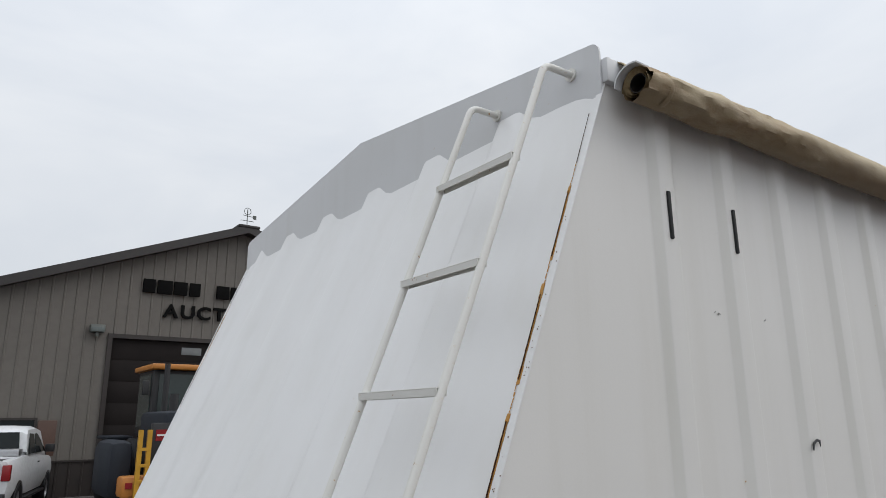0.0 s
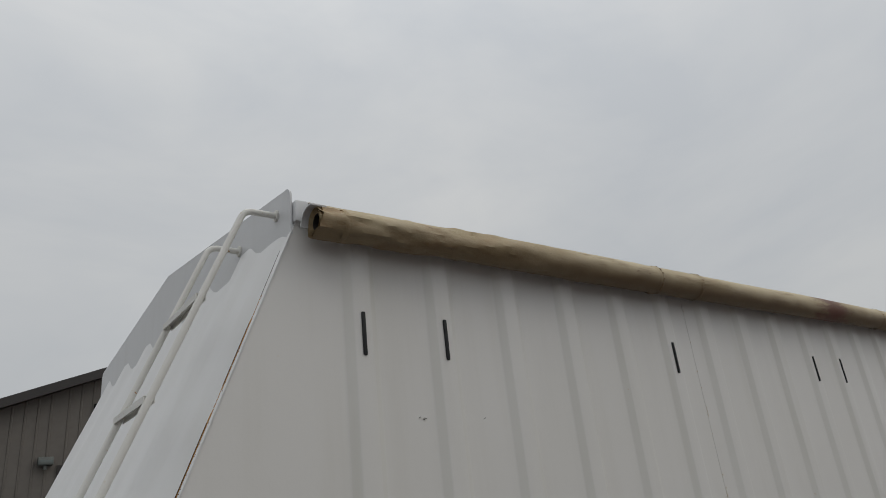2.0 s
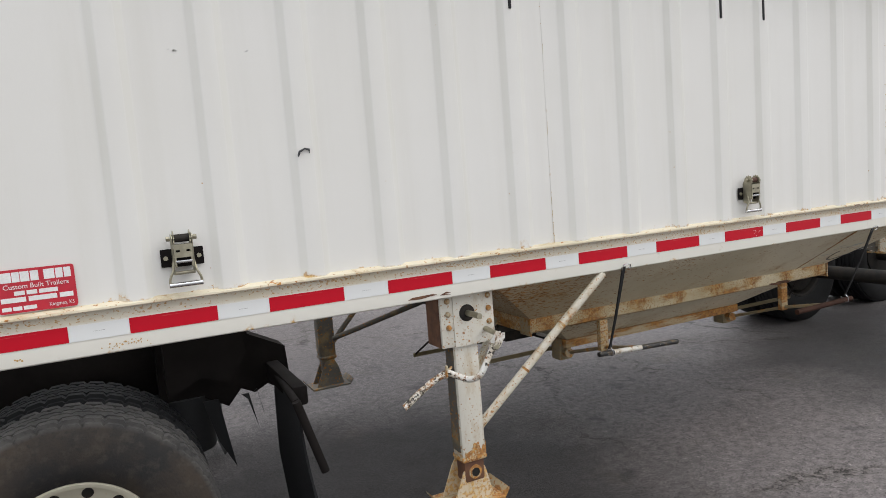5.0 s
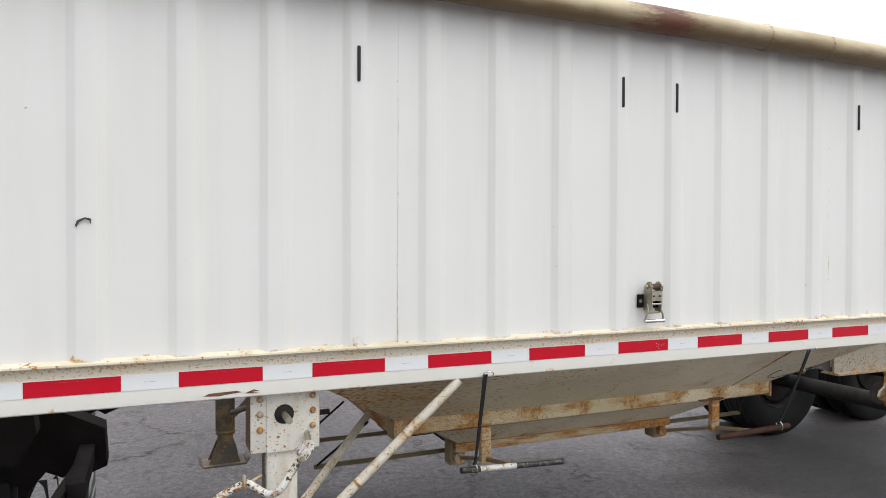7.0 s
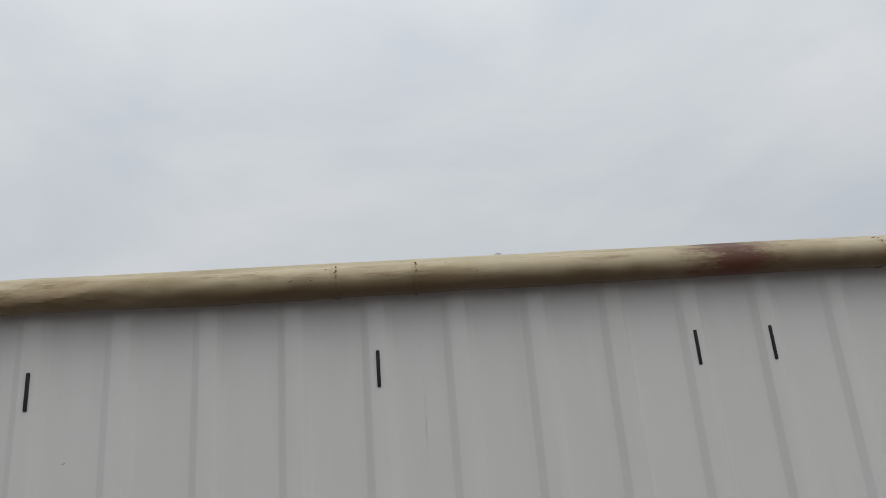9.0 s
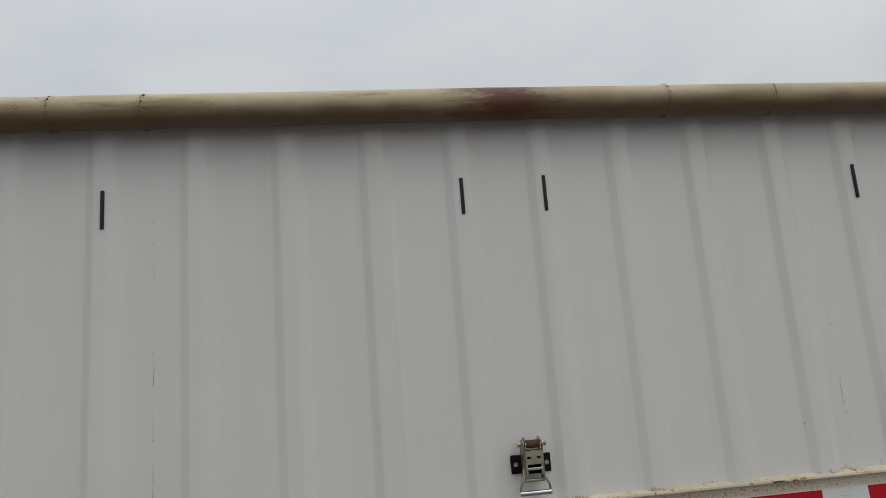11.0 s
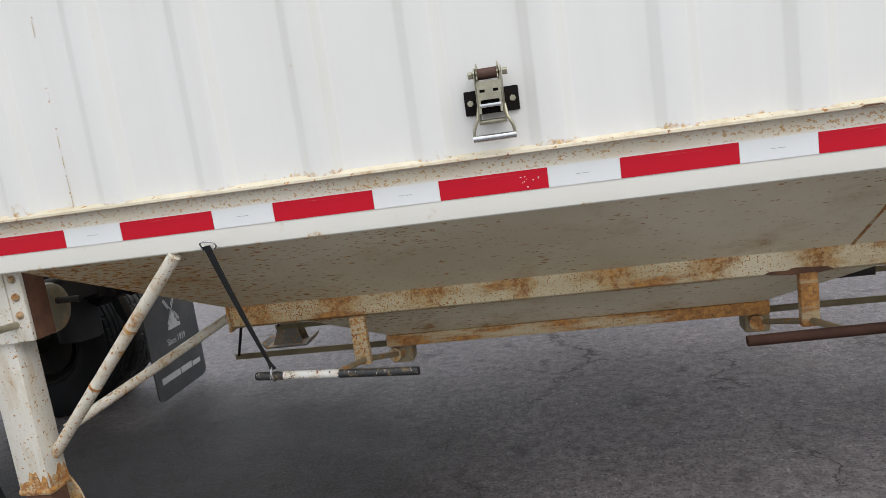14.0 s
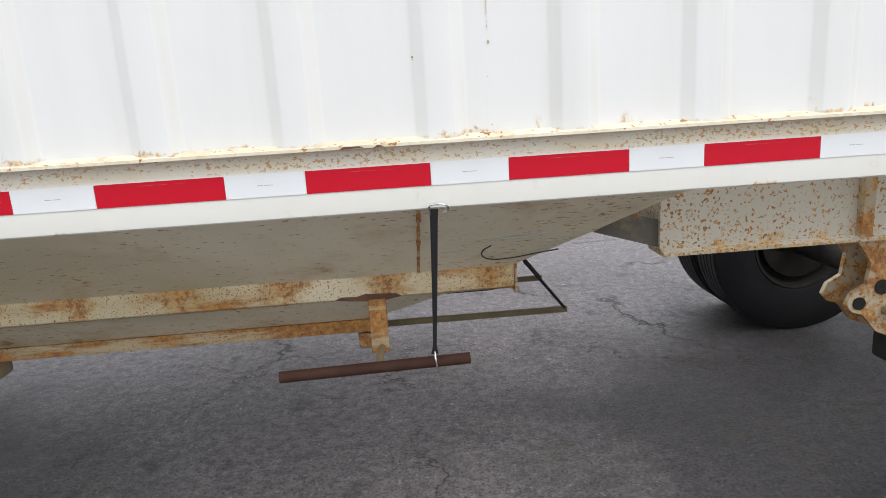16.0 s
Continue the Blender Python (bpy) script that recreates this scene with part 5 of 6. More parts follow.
def rim_mesh(name, dish, side, material):
    """A steel disc wheel; side -1: its outer face looks to -y."""
    prof = [(0.260, -0.085), (0.268, -0.098), (0.263, -0.104), (0.248, -0.095), (0.241, -0.070), (0.238, dish - 0.02), (0.222, dish - 0.006), (0.184, dish), (0.165, dish + 0.010), (0.155, dish), (0.112, dish - 0.004)]
    if side > 0:
        prof = [(a, -c) for a, c in prof]
    return mesh_of(name, lathe(bmesh.new(), prof, 60), material)


ME_DRIVE = tyre_mesh("tyre", 0.489, 0.272, M_tread, True)
# inner drive tyres: shade between the duals painted as blacker rubber
ME_DRIVE_IN = tyre_mesh("tyre", 0.489, 0.272, M_rubber2, True)
ME_TRAIL = tyre_mesh("tyre", 0.505, 0.268, M_rubber2, False)
ME_RIM_N = rim_mesh("rim", -0.02, -1, M_rim)
ME_RIM_F = rim_mesh("rim", -0.02, 1, M_rim)
ME_INNER_N = rim_mesh("rim", -0.02, -1, M_greasy)
ME_INNER_F = rim_mesh("rim", -0.02, 1, M_greasy)
ME_NUT = mesh_of("nut", tubed([(0, -0.014, 0), (0, 0.014, 0)], 0.017, 6), M_zinc)
ME_HOLE = mesh_of("hand_hole", lathe(bmesh.new(), [(0.0, 0.0), (0.018, 0.0), (0.0205, 0.004)], 20), M_greasy)


def dual(parent, x, y, z, side, tyre, label):
    """Two wheels side by side; y is the middle of the outer one, side -1 when its face looks to -y."""
    wheel = put("wheel", tyre, parent, label, Matrix.Translation((x, y, z)))
    inner = put("inner_tyre", ME_DRIVE_IN if tyre is ME_DRIVE else tyre, parent, "", Matrix.Translation((x, y - side * 0.325, z)) @ Matrix.Rotation(0.3, 4, "Y"))
    rim = put("rim", ME_RIM_N if side < 0 else ME_RIM_F, wheel, "off-white steel rim")
    put("inner_rim", ME_INNER_F if side < 0 else ME_INNER_N, inner, "")
    for k in range(10):
        a = k * math.tau / 10
        put("nut", ME_NUT, wheel, "", Matrix.Translation((0.143 * math.sin(a), side * 0.030, 0.143 * math.cos(a))))
    for k in range(12):
        a = (k + 0.5) * math.tau / 12
        put("hand_hole", ME_HOLE, wheel, "", Matrix.Translation((0.204 * math.sin(a), side * 0.026, 0.204 * math.cos(a))))
    hub = mesh_of("hub", tubed([(0, side * 0.11, 0), (0, side * 0.09, 0), (0, 0, 0)], [0.05, 0.085, 0.10], 20), M_greasy)
    put("hub", hub, wheel, "")
    drum = mesh_of("drum", tubed([(0, side * -0.06, 0), (0, side * -0.40, 0)], 0.205, 28), M_greasy)
    put("brake_drum", drum, wheel, "")
    return wheel


for x in (6.88, 8.17):
    dual(trailer, x, 0.165, 0.505, -1, ME_TRAIL, "dual trailer wheel with black tyres")
    dual(trailer, x, W - 0.165, 0.505, 1, ME_TRAIL, "dual trailer wheel with black tyres")
    part("axle", tubed([(x, 0.55, 0.505), (x, W - 0.55, 0.505)], 0.065, 16), M_greasy, trailer)
    part("brake_chamber", tubed([(x - 0.22, 0.80, 0.60), (x - 0.38, 0.80, 0.66)], 0.085, 18), M_greasy, trailer)
    part("brake_chamber", tubed([(x - 0.22, W - 0.80, 0.60), (x - 0.38, W - 0.80, 0.66)], 0.085, 18), M_greasy, trailer)
    part("torque_rod", tubed([(x - 0.95, 1.75, 0.80), (x, 1.75, 0.62)], 0.025, 10), M_hang, trailer)

# ---- rolled tarp along the top ----
tarp = holder("rolled_tarp", (5.0, -0.10, 2.70), "tan vinyl tarp rolled up along the trailer's top edge", "tarp")
bm = bmesh.new()
TX0, TX1, TY, TZ = 0.662, 9.3, -0.084, 2.722


def roll_z(x):
    return TZ + 0.002 * math.sin(x * 2.1) - 0.012 * math.exp(-(x - TX0) / 0.7)


EZ = roll_z(TX0)
segs, stations = 28, []
x = TX0
while x < TX1:
    stations.append(x)
    x += 0.014 if x < 1.9 else (0.035 if x < 5.5 else 0.12)
rings = []
for x in stations:
    fold = math.exp(-(x - TX0) / 0.8)
    line = []
    for k in range(segs):
        a = k * math.tau / segs
        n1 = noise.noise(Vector((x * 5.0 + a * 1.2, math.cos(a) * 1.3, math.sin(a) * 1.3 + 4)))
        n2 = noise.noise(Vector((x * 1.3, math.cos(a), math.sin(a))))
        n3 = noise.noise(Vector((x * 16.0 + 6 * a, math.cos(a) * 2, 8.0)))
        ridge = 1.0 - 2.6 * abs(noise.noise(Vector((x * 7.0 - a * 1.1, math.cos(a) * 1.6, math.sin(a) * 1.6 + 2))))
        r = 0.0575 - 0.0150 * math.exp(-(x - TX0) / 0.7) + 0.0075 * fold * ridge + (0.0018 + 0.0100 * fold) * n1 + 0.0034 * n2 + (0.0006 + 0.0036 * fold) * n3
        line.append(bm.verts.new((x + (0.012 * math.sin(a) if x == TX0 else 0), TY + r * math.cos(a), roll_z(x) + r * math.sin(a))))
    rings.append(line)
for p, q in zip(rings, rings[1:]):
    for k in range(segs):
        bm.faces.new((p[k], p[(k + 1) % segs], q[(k + 1) % segs], q[k]))
part("roll", bm, M_tarp, tarp, "creased tan tarp roll with brown stains and shade painted underneath")
# spiral layers and the pipe's open end
bm = bmesh.new()
turns = [(0.024 + 0.0060 * i / 12, i * math.tau / 12) for i in range(30)]
inner = [bm.verts.new((TX0 + 0.012, TY + r * math.cos(a), EZ + r * math.sin(a))) for r, a in turns]
outer = [bm.verts.new((TX0 - 0.004, TY + (r + 0.0045) * math.cos(a), EZ + (r + 0.0045) * math.sin(a))) for r, a in turns]
back = [bm.verts.new((TX0 + 0.10, TY + r * math.cos(a), EZ + r * math.sin(a))) for r, a in turns]
for i in range(len(turns) - 1):
    bm.faces.new((inner[i], inner[i + 1], outer[i + 1], outer[i]))
    bm.faces.new((inner[i], inner[i + 1], back[i + 1], back[i]))
part("wrap", bm, M_tarp, tarp)
part("roll_pipe", lathe(bmesh.new(), [(0.0, 0.25), (0.023, 0.25), (0.023, 0.0), (0.0255, 0.0), (0.0255, 0.3)], 28), M_greasy, tarp, "dark open end of the roll pipe").matrix_basis = Matrix.Translation((TX0 + 0.004, TY, EZ)) @ Matrix.Rotation(radians(-90), 4, "Z")
# stitched bands
for xb in (0.735, 2.19, 2.205, 2.485, 4.31, 4.72):
    bm = bmesh.new()
    for k in range(24):
        a = k * math.tau / 24
        for xx, rr in ((xb, 0.0585), (xb + 0.010, 0.0610), (xb + 0.020, 0.0585)):
            f = -0.0130 * math.exp(-(xb - TX0) / 0.7)
            bm.verts.new((xx, TY + (rr + f) * math.cos(a), roll_z(xx) + (rr + f) * math.sin(a)))
    bm.verts.ensure_lookup_table()
    for k in range(24):
        i, j = 3 * k, 3 * ((k + 1) % 24)
        for o in (0, 1):
            bm.faces.new((bm.verts[i + o], bm.verts[j + o], bm.verts[j + o + 1], bm.verts[i + o + 1]))
    part("stitched_band", bm, M_tarp, tarp)
for xb in (2.212, 2.50, 4.32, 4.735):
    bm = bmesh.new()
    for k in range(60):
        a = k * math.tau / 60
        if random.random() < 0.45:
            continue
        r = 0.0605 + 0.0034 * noise.noise(Vector((xb * 1.3, math.cos(a), math.sin(a))))
        m = Matrix.Translation((xb + random.uniform(-0.003, 0.003), TY + r * math.cos(a), roll_z(xb) + r * math.sin(a))) @ Matrix.Rotation(a - math.pi / 2, 4, "X").inverted()
        box(bm, -0.003, 0.003, -0.0012, 0.0012, -0.001, 0.001, 0.0, m)
    part("stitching", bm, M_stitch, tarp, "rusty stitches")["kind"] = "stuff"
# flap from the roll over the top rail
bm = bmesh.new()
rows = []
for i in range(40):
    x = TX0 + 0.01 + (TX1 - TX0) * (i / 39) ** 1.6
    rows.append([bm.verts.new((x, y, z - (0.030, 0.028, 0.024, 0.012, 0.002, 0.0)[j] * math.exp(-(x - TX0) / 0.7) + 0.003 * noise.noise(Vector((x * 4, j, 2))))) for j, (y, z) in enumerate(((-0.096, 2.773), (-0.078, 2.7790), (-0.056, 2.789), (-0.032, 2.805), (0.00, 2.815), (0.06, 2.813)))])
for p, q in zip(rows, rows[1:]):
    for j in range(5):
        bm.faces.new((p[j], p[j + 1], q[j + 1], q[j]))
bm.normal_update()
bmesh.ops.solidify(bm, geom=bm.faces[:], thickness=0.003)
part("flap", bm, M_tarp, tarp, "dirty tarp flap over the top rail")
# curved stop plate at the nose end of the roll
bm = bmesh.new()
arc = [(TY + 0.056 * math.cos(radians(a)), EZ + 0.050 * math.sin(radians(a))) for a in range(0, 111, 10)]
for x0, x1 in ((0.640, 0.69),):
    a = [bm.verts.new((x0, y, z)) for y, z in arc]
    c = [bm.verts.new((x1, y, z)) for y, z in arc]
    for i in range(len(arc) - 1):
        bm.faces.new((a[i], a[i + 1], c[i + 1], c[i]))
bm.normal_update()
bmesh.ops.solidify(bm, geom=bm.faces[:], thickness=0.004)
part("stop_plate", bm, M_cap, trailer, "curved white tarp stop")

# ---- rubber straps that hold the gate handles ----
def strap(top, low):
    s = holder("rubber_strap", low, "black rubber tie-down strap hooked from rail to gate handle", "strap", "gate handle straps")
    a, c = Vector(top), Vector(low)
    bm = bmesh.new()
    d = (c - a).normalized()
    u = d.cross(Vector((0, 1, 0))).normalized()
    n = 14
    last = None
    for i in range(n + 1):
        t = i / n
        wdt = (0.0090 - 0.0048 * t) if 0.07 < t < 0.94 else 0.0100
        p = a.lerp(c, t) + Vector((0, 0, -0.01 * math.sin(math.pi * t)))
        ring = [bm.verts.new(p + u * sx * wdt + Vector((0, sy * 0.0035, 0))) for sx, sy in ((-1, -1), (1, -1), (1, 1), (-1, 1))]
        if last:
            for k in range(4):
                bm.faces.new((last[k], last[(k + 1) % 4], ring[(k + 1) % 4], ring[k]))
        else:
            bm.faces.new(ring)
        last = ring
    bm.faces.new(last[::-1])
    part("band", bm, M_slot, s)
    part("hook", tubed(bend([a + Vector((-0.01, 0.0, -0.012)), a + Vector((-0.012, -0.014, 0.012)), a + Vector((0.008, -0.016, 0.014)), a + Vector((0.030, -0.012, 0.010)), a + Vector((0.034, -0.006, -0.004)), a + Vector((0.022, 0.0, -0.010))], 0.009), 0.0024, 8), M_chrome, s, "bent steel wire hook")
    part("hook", tubed(bend([c + Vector((0, 0, 0.015)), c + Vector((0.0, -0.022, -0.005)), c + Vector((0.004, -0.020, -0.034)), c + Vector((0.006, 0.018, -0.036)), c + Vector((0.004, 0.022, -0.005))], 0.01), 0.0028, 8), M_chrome, s, "bent steel wire hook")


strap((2.884, -0.008, 1.207), (2.926, 0.172, 0.780))
strap((4.745, -0.008, 1.196), (4.733, 0.160, 0.778))

# ---- tractor unit under the nose ----
tractor = holder("semi_tractor", (0.53, W / 2, 0), "black road tractor chassis under the trailer's nose", "truck")
for y0, y1 in ((0.86, 0.94), (W - 0.94, W - 0.86)):
    part("frame_rail", boxed(-3.2, 1.28, y0, y1, 0.80, 1.06, 0.01), M_black, tractor, "black chassis rail")
for x in (-2.6, -1.4, -0.4, 1.18):
    part("crossmember", boxed(x, x + 0.09, 0.94, W - 0.94, 0.83, 1.02), M_black, tractor)
part("fifth_wheel", boxed(0.0, 0.95, 0.95, W - 0.95, 1.07, 1.18, 0.03), M_greasy, tractor, "greasy fifth wheel plate")
part("deck_plate", boxed(-2.9, -0.55, 0.55, W - 0.55, 1.065, 1.09), M_greasy, tractor, "dirty deck plate")
for k in range(4):
    part("deck_step", boxed(-0.52 + 0.16 * k, -0.42 + 0.16 * k, 0.62, 0.84, 1.03, 1.06, 0.006), M_greasy, tractor)
part("side_rail", boxed(-2.9, 0.02, 0.10, 0.16, 0.93, 1.02, 0.008), M_black, tractor)
part("spring_hanger", plated([(-0.80, 0.70, 0.82), (0.14, 0.70, 0.82), (0.16, 0.70, 0.70), (0.02, 0.70, 0.60), (-0.25, 0.70, 0.46), (-0.62, 0.70, 0.46), (-0.80, 0.70, 0.60)], (0, 0.12, 0)), M_black, tractor, "black spring hanger")
part("side_tank", tubed([(-2.6, 0.45, 0.62), (-0.55, 0.45, 0.62)], 0.29, 30), M_greasy, tractor)
dual(tractor, 0.560, 0.205, 0.489, -1, ME_DRIVE, "worn dusty dual drive wheel")
dual(tractor, 0.560, W - 0.205, 0.489, 1, ME_DRIVE, "worn dusty dual drive wheel")
part("axle", tubed([(0.53, 0.5, 0.52), (0.53, W - 0.5, 0.52)], 0.10, 18), M_greasy, tractor)
part("differential", lathe(bmesh.new(), [(0.0, -0.22), (0.12, -0.20), (0.22, -0.10), (0.24, 0.0), (0.22, 0.10), (0.12, 0.20), (0.0, 0.22)], 24, (0.53, W / 2, 0.52)), M_greasy, tractor)
for s, y0 in ((1, 0.0), (-1, W)):
    def yv(v):
        return y0 + s * v

    def bb(x0, x1, a, c, z0, z1, bevel=0.0):
        return boxed(x0, x1, min(yv(a), yv(c)), max(yv(a), yv(c)), z0, z1, bevel)
    part("tail_bracket", plated([(0.90, yv(0.70), 1.15), (1.285, yv(0.70), 1.15), (1.29, yv(0.70), 1.045), (1.455, yv(0.70), 0.96), (1.465, yv(0.70), 0.80), (1.40, yv(0.70), 0.775), (1.36, yv(0.70), 0.80), (1.30, yv(0.70), 0.77), (1.24, yv(0.70), 0.80), (1.18, yv(0.70), 0.73), (1.08, yv(0.70), 0.79), (0.96, yv(0.70), 0.72), (0.90, yv(0.70), 0.80)], (0, 0.14 * s, 0)), M_black, tractor, "black rear chassis bracket")
    part("tail_plate", plated([(0.92, yv(0.46), 1.16), (1.22, yv(0.46), 1.16), (1.24, yv(0.46), 1.02), (1.17, yv(0.46), 0.90), (1.05, yv(0.46), 0.94), (0.92, yv(0.46), 0.88)], (0, 0.10 * s, 0)), M_black, tractor)
    part("tail_bar", bb(1.36, 1.42, 0.20, 0.88, 0.82, 0.90, 0.01), M_black, tractor)
    part("air_bag", tubed([(1.0, yv(0.80), 0.55), (1.0, yv(0.80), 0.80)], [0.12, 0.13], 20), M_slot, tractor)
    # torn strips of an old flap
    for dx, w, tip in ((0.0, 0.032, 0.50), (0.145, 0.016, 0.66), (0.19, 0.010, 0.70)):
        part("torn_strip", plated([(1.095 + dx - w, yv(0.60), 0.80), (1.095 + dx + w, yv(0.60), 0.80), (1.095 + dx + w * 1.6, yv(0.57), (0.80 + tip) / 2), (1.095 + dx + w * 2.3, yv(0.56), tip), (1.095 + dx + w * 0.4, yv(0.58), tip + 0.12)], (0.0, 0.006 * s, 0)), M_rubber2, tractor, "torn strip of black rubber")
    if s > 0:
        part("flap_hanger", tubed(bend([(1.40, 0.85, 0.86), (1.38, 0.60, 0.87), (1.335, 0.04, 0.885)], 0.04), 0.016, 10), M_black, tractor)
        part("flap_bar", tubed([(1.330, 0.028, 0.895), (1.415, 0.028, 0.605)], 0.0165, 14), M_black, tractor, "black round bar bolted to the flap")
        rows, bm = [], bmesh.new()
        for k in range(9):
            t = k / 8
            z = 0.885 - 0.735 * t
            bow = 0.025 * math.sin(math.pi * t)
            rows.append([bm.verts.new((1.335 + 0.115 * t - bow + 0.004 * noise.noise(Vector((t * 5, j, 1))) + (0.045 - 0.09 * t) * j / 4, 0.04 + 0.145 * j + 0.01 * math.sin(t * 7), z - 0.02 * j / 4)) for j in range(5)])
        for p, q in zip(rows, rows[1:]):
            for k in range(4):
                bm.faces.new((p[k], p[k + 1], q[k + 1], q[k]))
        bm.normal_update()
        bmesh.ops.solidify(bm, geom=bm.faces[:], thickness=0.009)
    else:
        part("flap_hanger", tubed(bend([(1.29, yv(0.85), 0.80), (1.31, yv(0.66), 0.80), (1.32, yv(0.03), 0.80)], 0.04), 0.018, 10), M_black, tractor)
        bm = bmesh.new()
        rim = []
        for cy, cz, a0 in ((0.57, 0.705, 0), (0.10, 0.705, 90), (0.10, 0.17, 180), (0.57, 0.17, 270)):
            rim += [(1.318, yv(cy + 0.06 * math.cos(radians(a0 + 22.5 * i))), cz + (0.06 if cz > 0.5 else 0.05) * math.sin(radians(a0 + 22.5 * i))) for i in range(5)]
        plate(bm, rim, (0.010, 0, 0))
    flap = part("mudflap", bm, M_flap if s < 0 else M_rubber2, tractor, "grey rubber mudflap with white print" if s < 0 else "bowed black rubber mudflap")
    if s < 0:
        flap.location = (-0.03, 0, -0.09)
        FACE = Matrix(((0, 0, 1, 0), (1, 0, 0, 0), (0, 1, 0, 0), (0, 0, 0, 1)))
        fx, fy = 1.3300, yv(0.335)
        lettered("lettering", "Since 1939", 0.060, Matrix.Translation((fx, fy + 0.01, 0.455)) @ FACE, M_print, flap, "", 0.21)
        for a, c, d, e in ((-0.235, -0.085, 0.325, 0.395), (-0.065, 0.055, 0.335, 0.395), (0.075, 0.115, 0.335, 0.385), (-0.235, -0.02, 0.222, 0.262), (-0.008, 0.125, 0.222, 0.262), (0.137, 0.235, 0.222, 0.252)):
            part("print_bar", boxed(fx - 0.001, fx + 0.0012, fy + a, fy + c, d, e), M_print, flap, smooth=False)
        # windmill emblem as a plain shape: foot, waist, cap and lattice sails
        bm = plated([(fx, fy - 0.060, 0.530), (fx, fy + 0.085, 0.530), (fx, fy + 0.085, 0.552), (fx, fy + 0.055, 0.560), (fx, fy + 0.050, 0.585), (fx, fy + 0.034, 0.592), (fx, fy + 0.030, 0.640), (fx, fy + 0.010, 0.655), (fx, fy - 0.010, 0.640), (fx, fy - 0.014, 0.592), (fx, fy - 0.030, 0.585), (fx, fy - 0.035, 0.560), (fx, fy - 0.060, 0.552)], (0.0012, 0, 0))
        for ang in (52, 128, 232, 308):
            t = Matrix.Translation((fx, fy + 0.01, 0.650)) @ Matrix.Rotation(radians(ang), 4, "X")
            box(bm, 0, 0.0012, 0.0, 0.105, -0.004, 0.004, 0.0, t)
            box(bm, 0, 0.0012, 0.030, 0.105, 0.012, 0.018, 0.0, t)
            for u in (0.034, 0.052, 0.070, 0.088, 0.102):
                box(bm, 0, 0.0012, u - 0.003, u + 0.003, 0.004, 0.012, 0.0, t)
        part("emblem", bm, M_print, flap, "plain white emblem", smooth=False)
# coiled air lines
for y, x0, zc, mat, nm in ((0.72, -0.62, 1.185, M_green, "green"), (0.95, -0.70, 1.20, M_redhose, "red"), (1.15, -0.66, 1.22, M_bluehose, "blue")):
    pts = []
    for i in range(110):
        t = i / 109
        a = i * 0.30
        pts.append((x0 + 0.62 * t, y + 0.045 * math.cos(a), zc + 0.10 * (2 * t - 1) ** 2 - 0.06 + 0.045 * math.sin(a)))
    part("air_hose", tubed(pts + [(0.05, y, zc + 0.04)], 0.0105, 8), mat, tractor, nm + " coiled air hose")
# yellow tie on the ladder's foot
tie = []
for i in range(26):
    a = i * math.tau / 25
    tie.append((-0.085 + 0.018 * math.cos(a), 0.105 + 0.020 * math.sin(a) * 0.8, 1.375 + 0.026 * math.sin(a)))
bm = tube(bmesh.new(), tie, 0.0055, 8)
tube(bm, [(-0.085, 0.085, 1.335), (-0.11, 0.075, 1.31), (-0.10, 0.07, 1.285)], 0.0055, 8)
thing("tie_strap", bm, M_yellow, "yellow plastic tie looped on the ladder foot", "tie")

# ---- auction barn ----
BY, BX0, BX1, PEAK = 20.0, -1.52, 14.66, 6.57
barn = holder("barn", (PEAK, BY + 12, 0), "taupe steel-sided barn with dark brown roof and trim", "building")


def roof_z(x):
    return 4.77 + 0.372 * (PEAK - BX0 - abs(x - PEAK))


def siding(x0, x1, z_of, z0, y, step_x=0.305):
    """Ribbed siding facing -y between x0 and x1, from z0 up to z_of(x)."""
    bm = bmesh.new()
    xs = [(x0, 0)]
    x = x0 + step_x * 0.5
    while x < x1 - 0.05:
        xs += [(x - 0.030, 0), (x - 0.016, 0.022), (x + 0.016, 0.022), (x + 0.030, 0)]
        x += step_x
    xs.append((x1, 0))
    a = [bm.verts.new((x, y - d, z0)) for x, d in xs]
    c = [bm.verts.new((x, y - d, z_of(x))) for x, d in xs]
    for i in range(len(xs) - 1):
        bm.faces.new((a[i], a[i + 1], c[i + 1], c[i]))
    return bm


DX0, DX1, DZ = 3.0, 10.14, 4.19
wall = part("gable_wall", siding(BX0, DX0 - 0.12, roof_z, 0.9, BY), M_siding, barn, "taupe ribbed siding", smooth=False)
part("siding", siding(DX1 + 0.12, BX1, roof_z, 0.9, BY), M_siding, wall, smooth=False)
part("siding", siding(DX0 - 0.12, DX1 + 0.12, roof_z, DZ + 0.12, BY), M_siding, wall, smooth=False)
for x0, x1 in ((BX0, DX0 - 0.12), (DX1 + 0.12, BX1)):
    part("wainscot", siding(x0, x1, lambda x: 0.9, 0.0, BY - 0.02), M_brown, wall, "dark brown wainscot")
    part("ledge_trim", boxed(x0, x1, BY - 0.06, BY - 0.03, 0.88, 0.93), M_brown, wall)
for x in (BX0, BX1):
    bm = bmesh.new()
    box(bm, x - 0.05, x + 0.05, BY + 0.03, BY + 24, 0.0, 4.55)
    part("side_wall", bm, M_siding, barn)
    part("corner_trim", boxed(x - 0.09, x + 0.09, BY - 0.06, BY + 0.02, 0.0, 4.75), M_brown, barn, "dark corner trim")
part("back_wall", boxed(BX0, BX1, BY + 24, BY + 24.1, 0.0, 4.5), M_siding, barn)
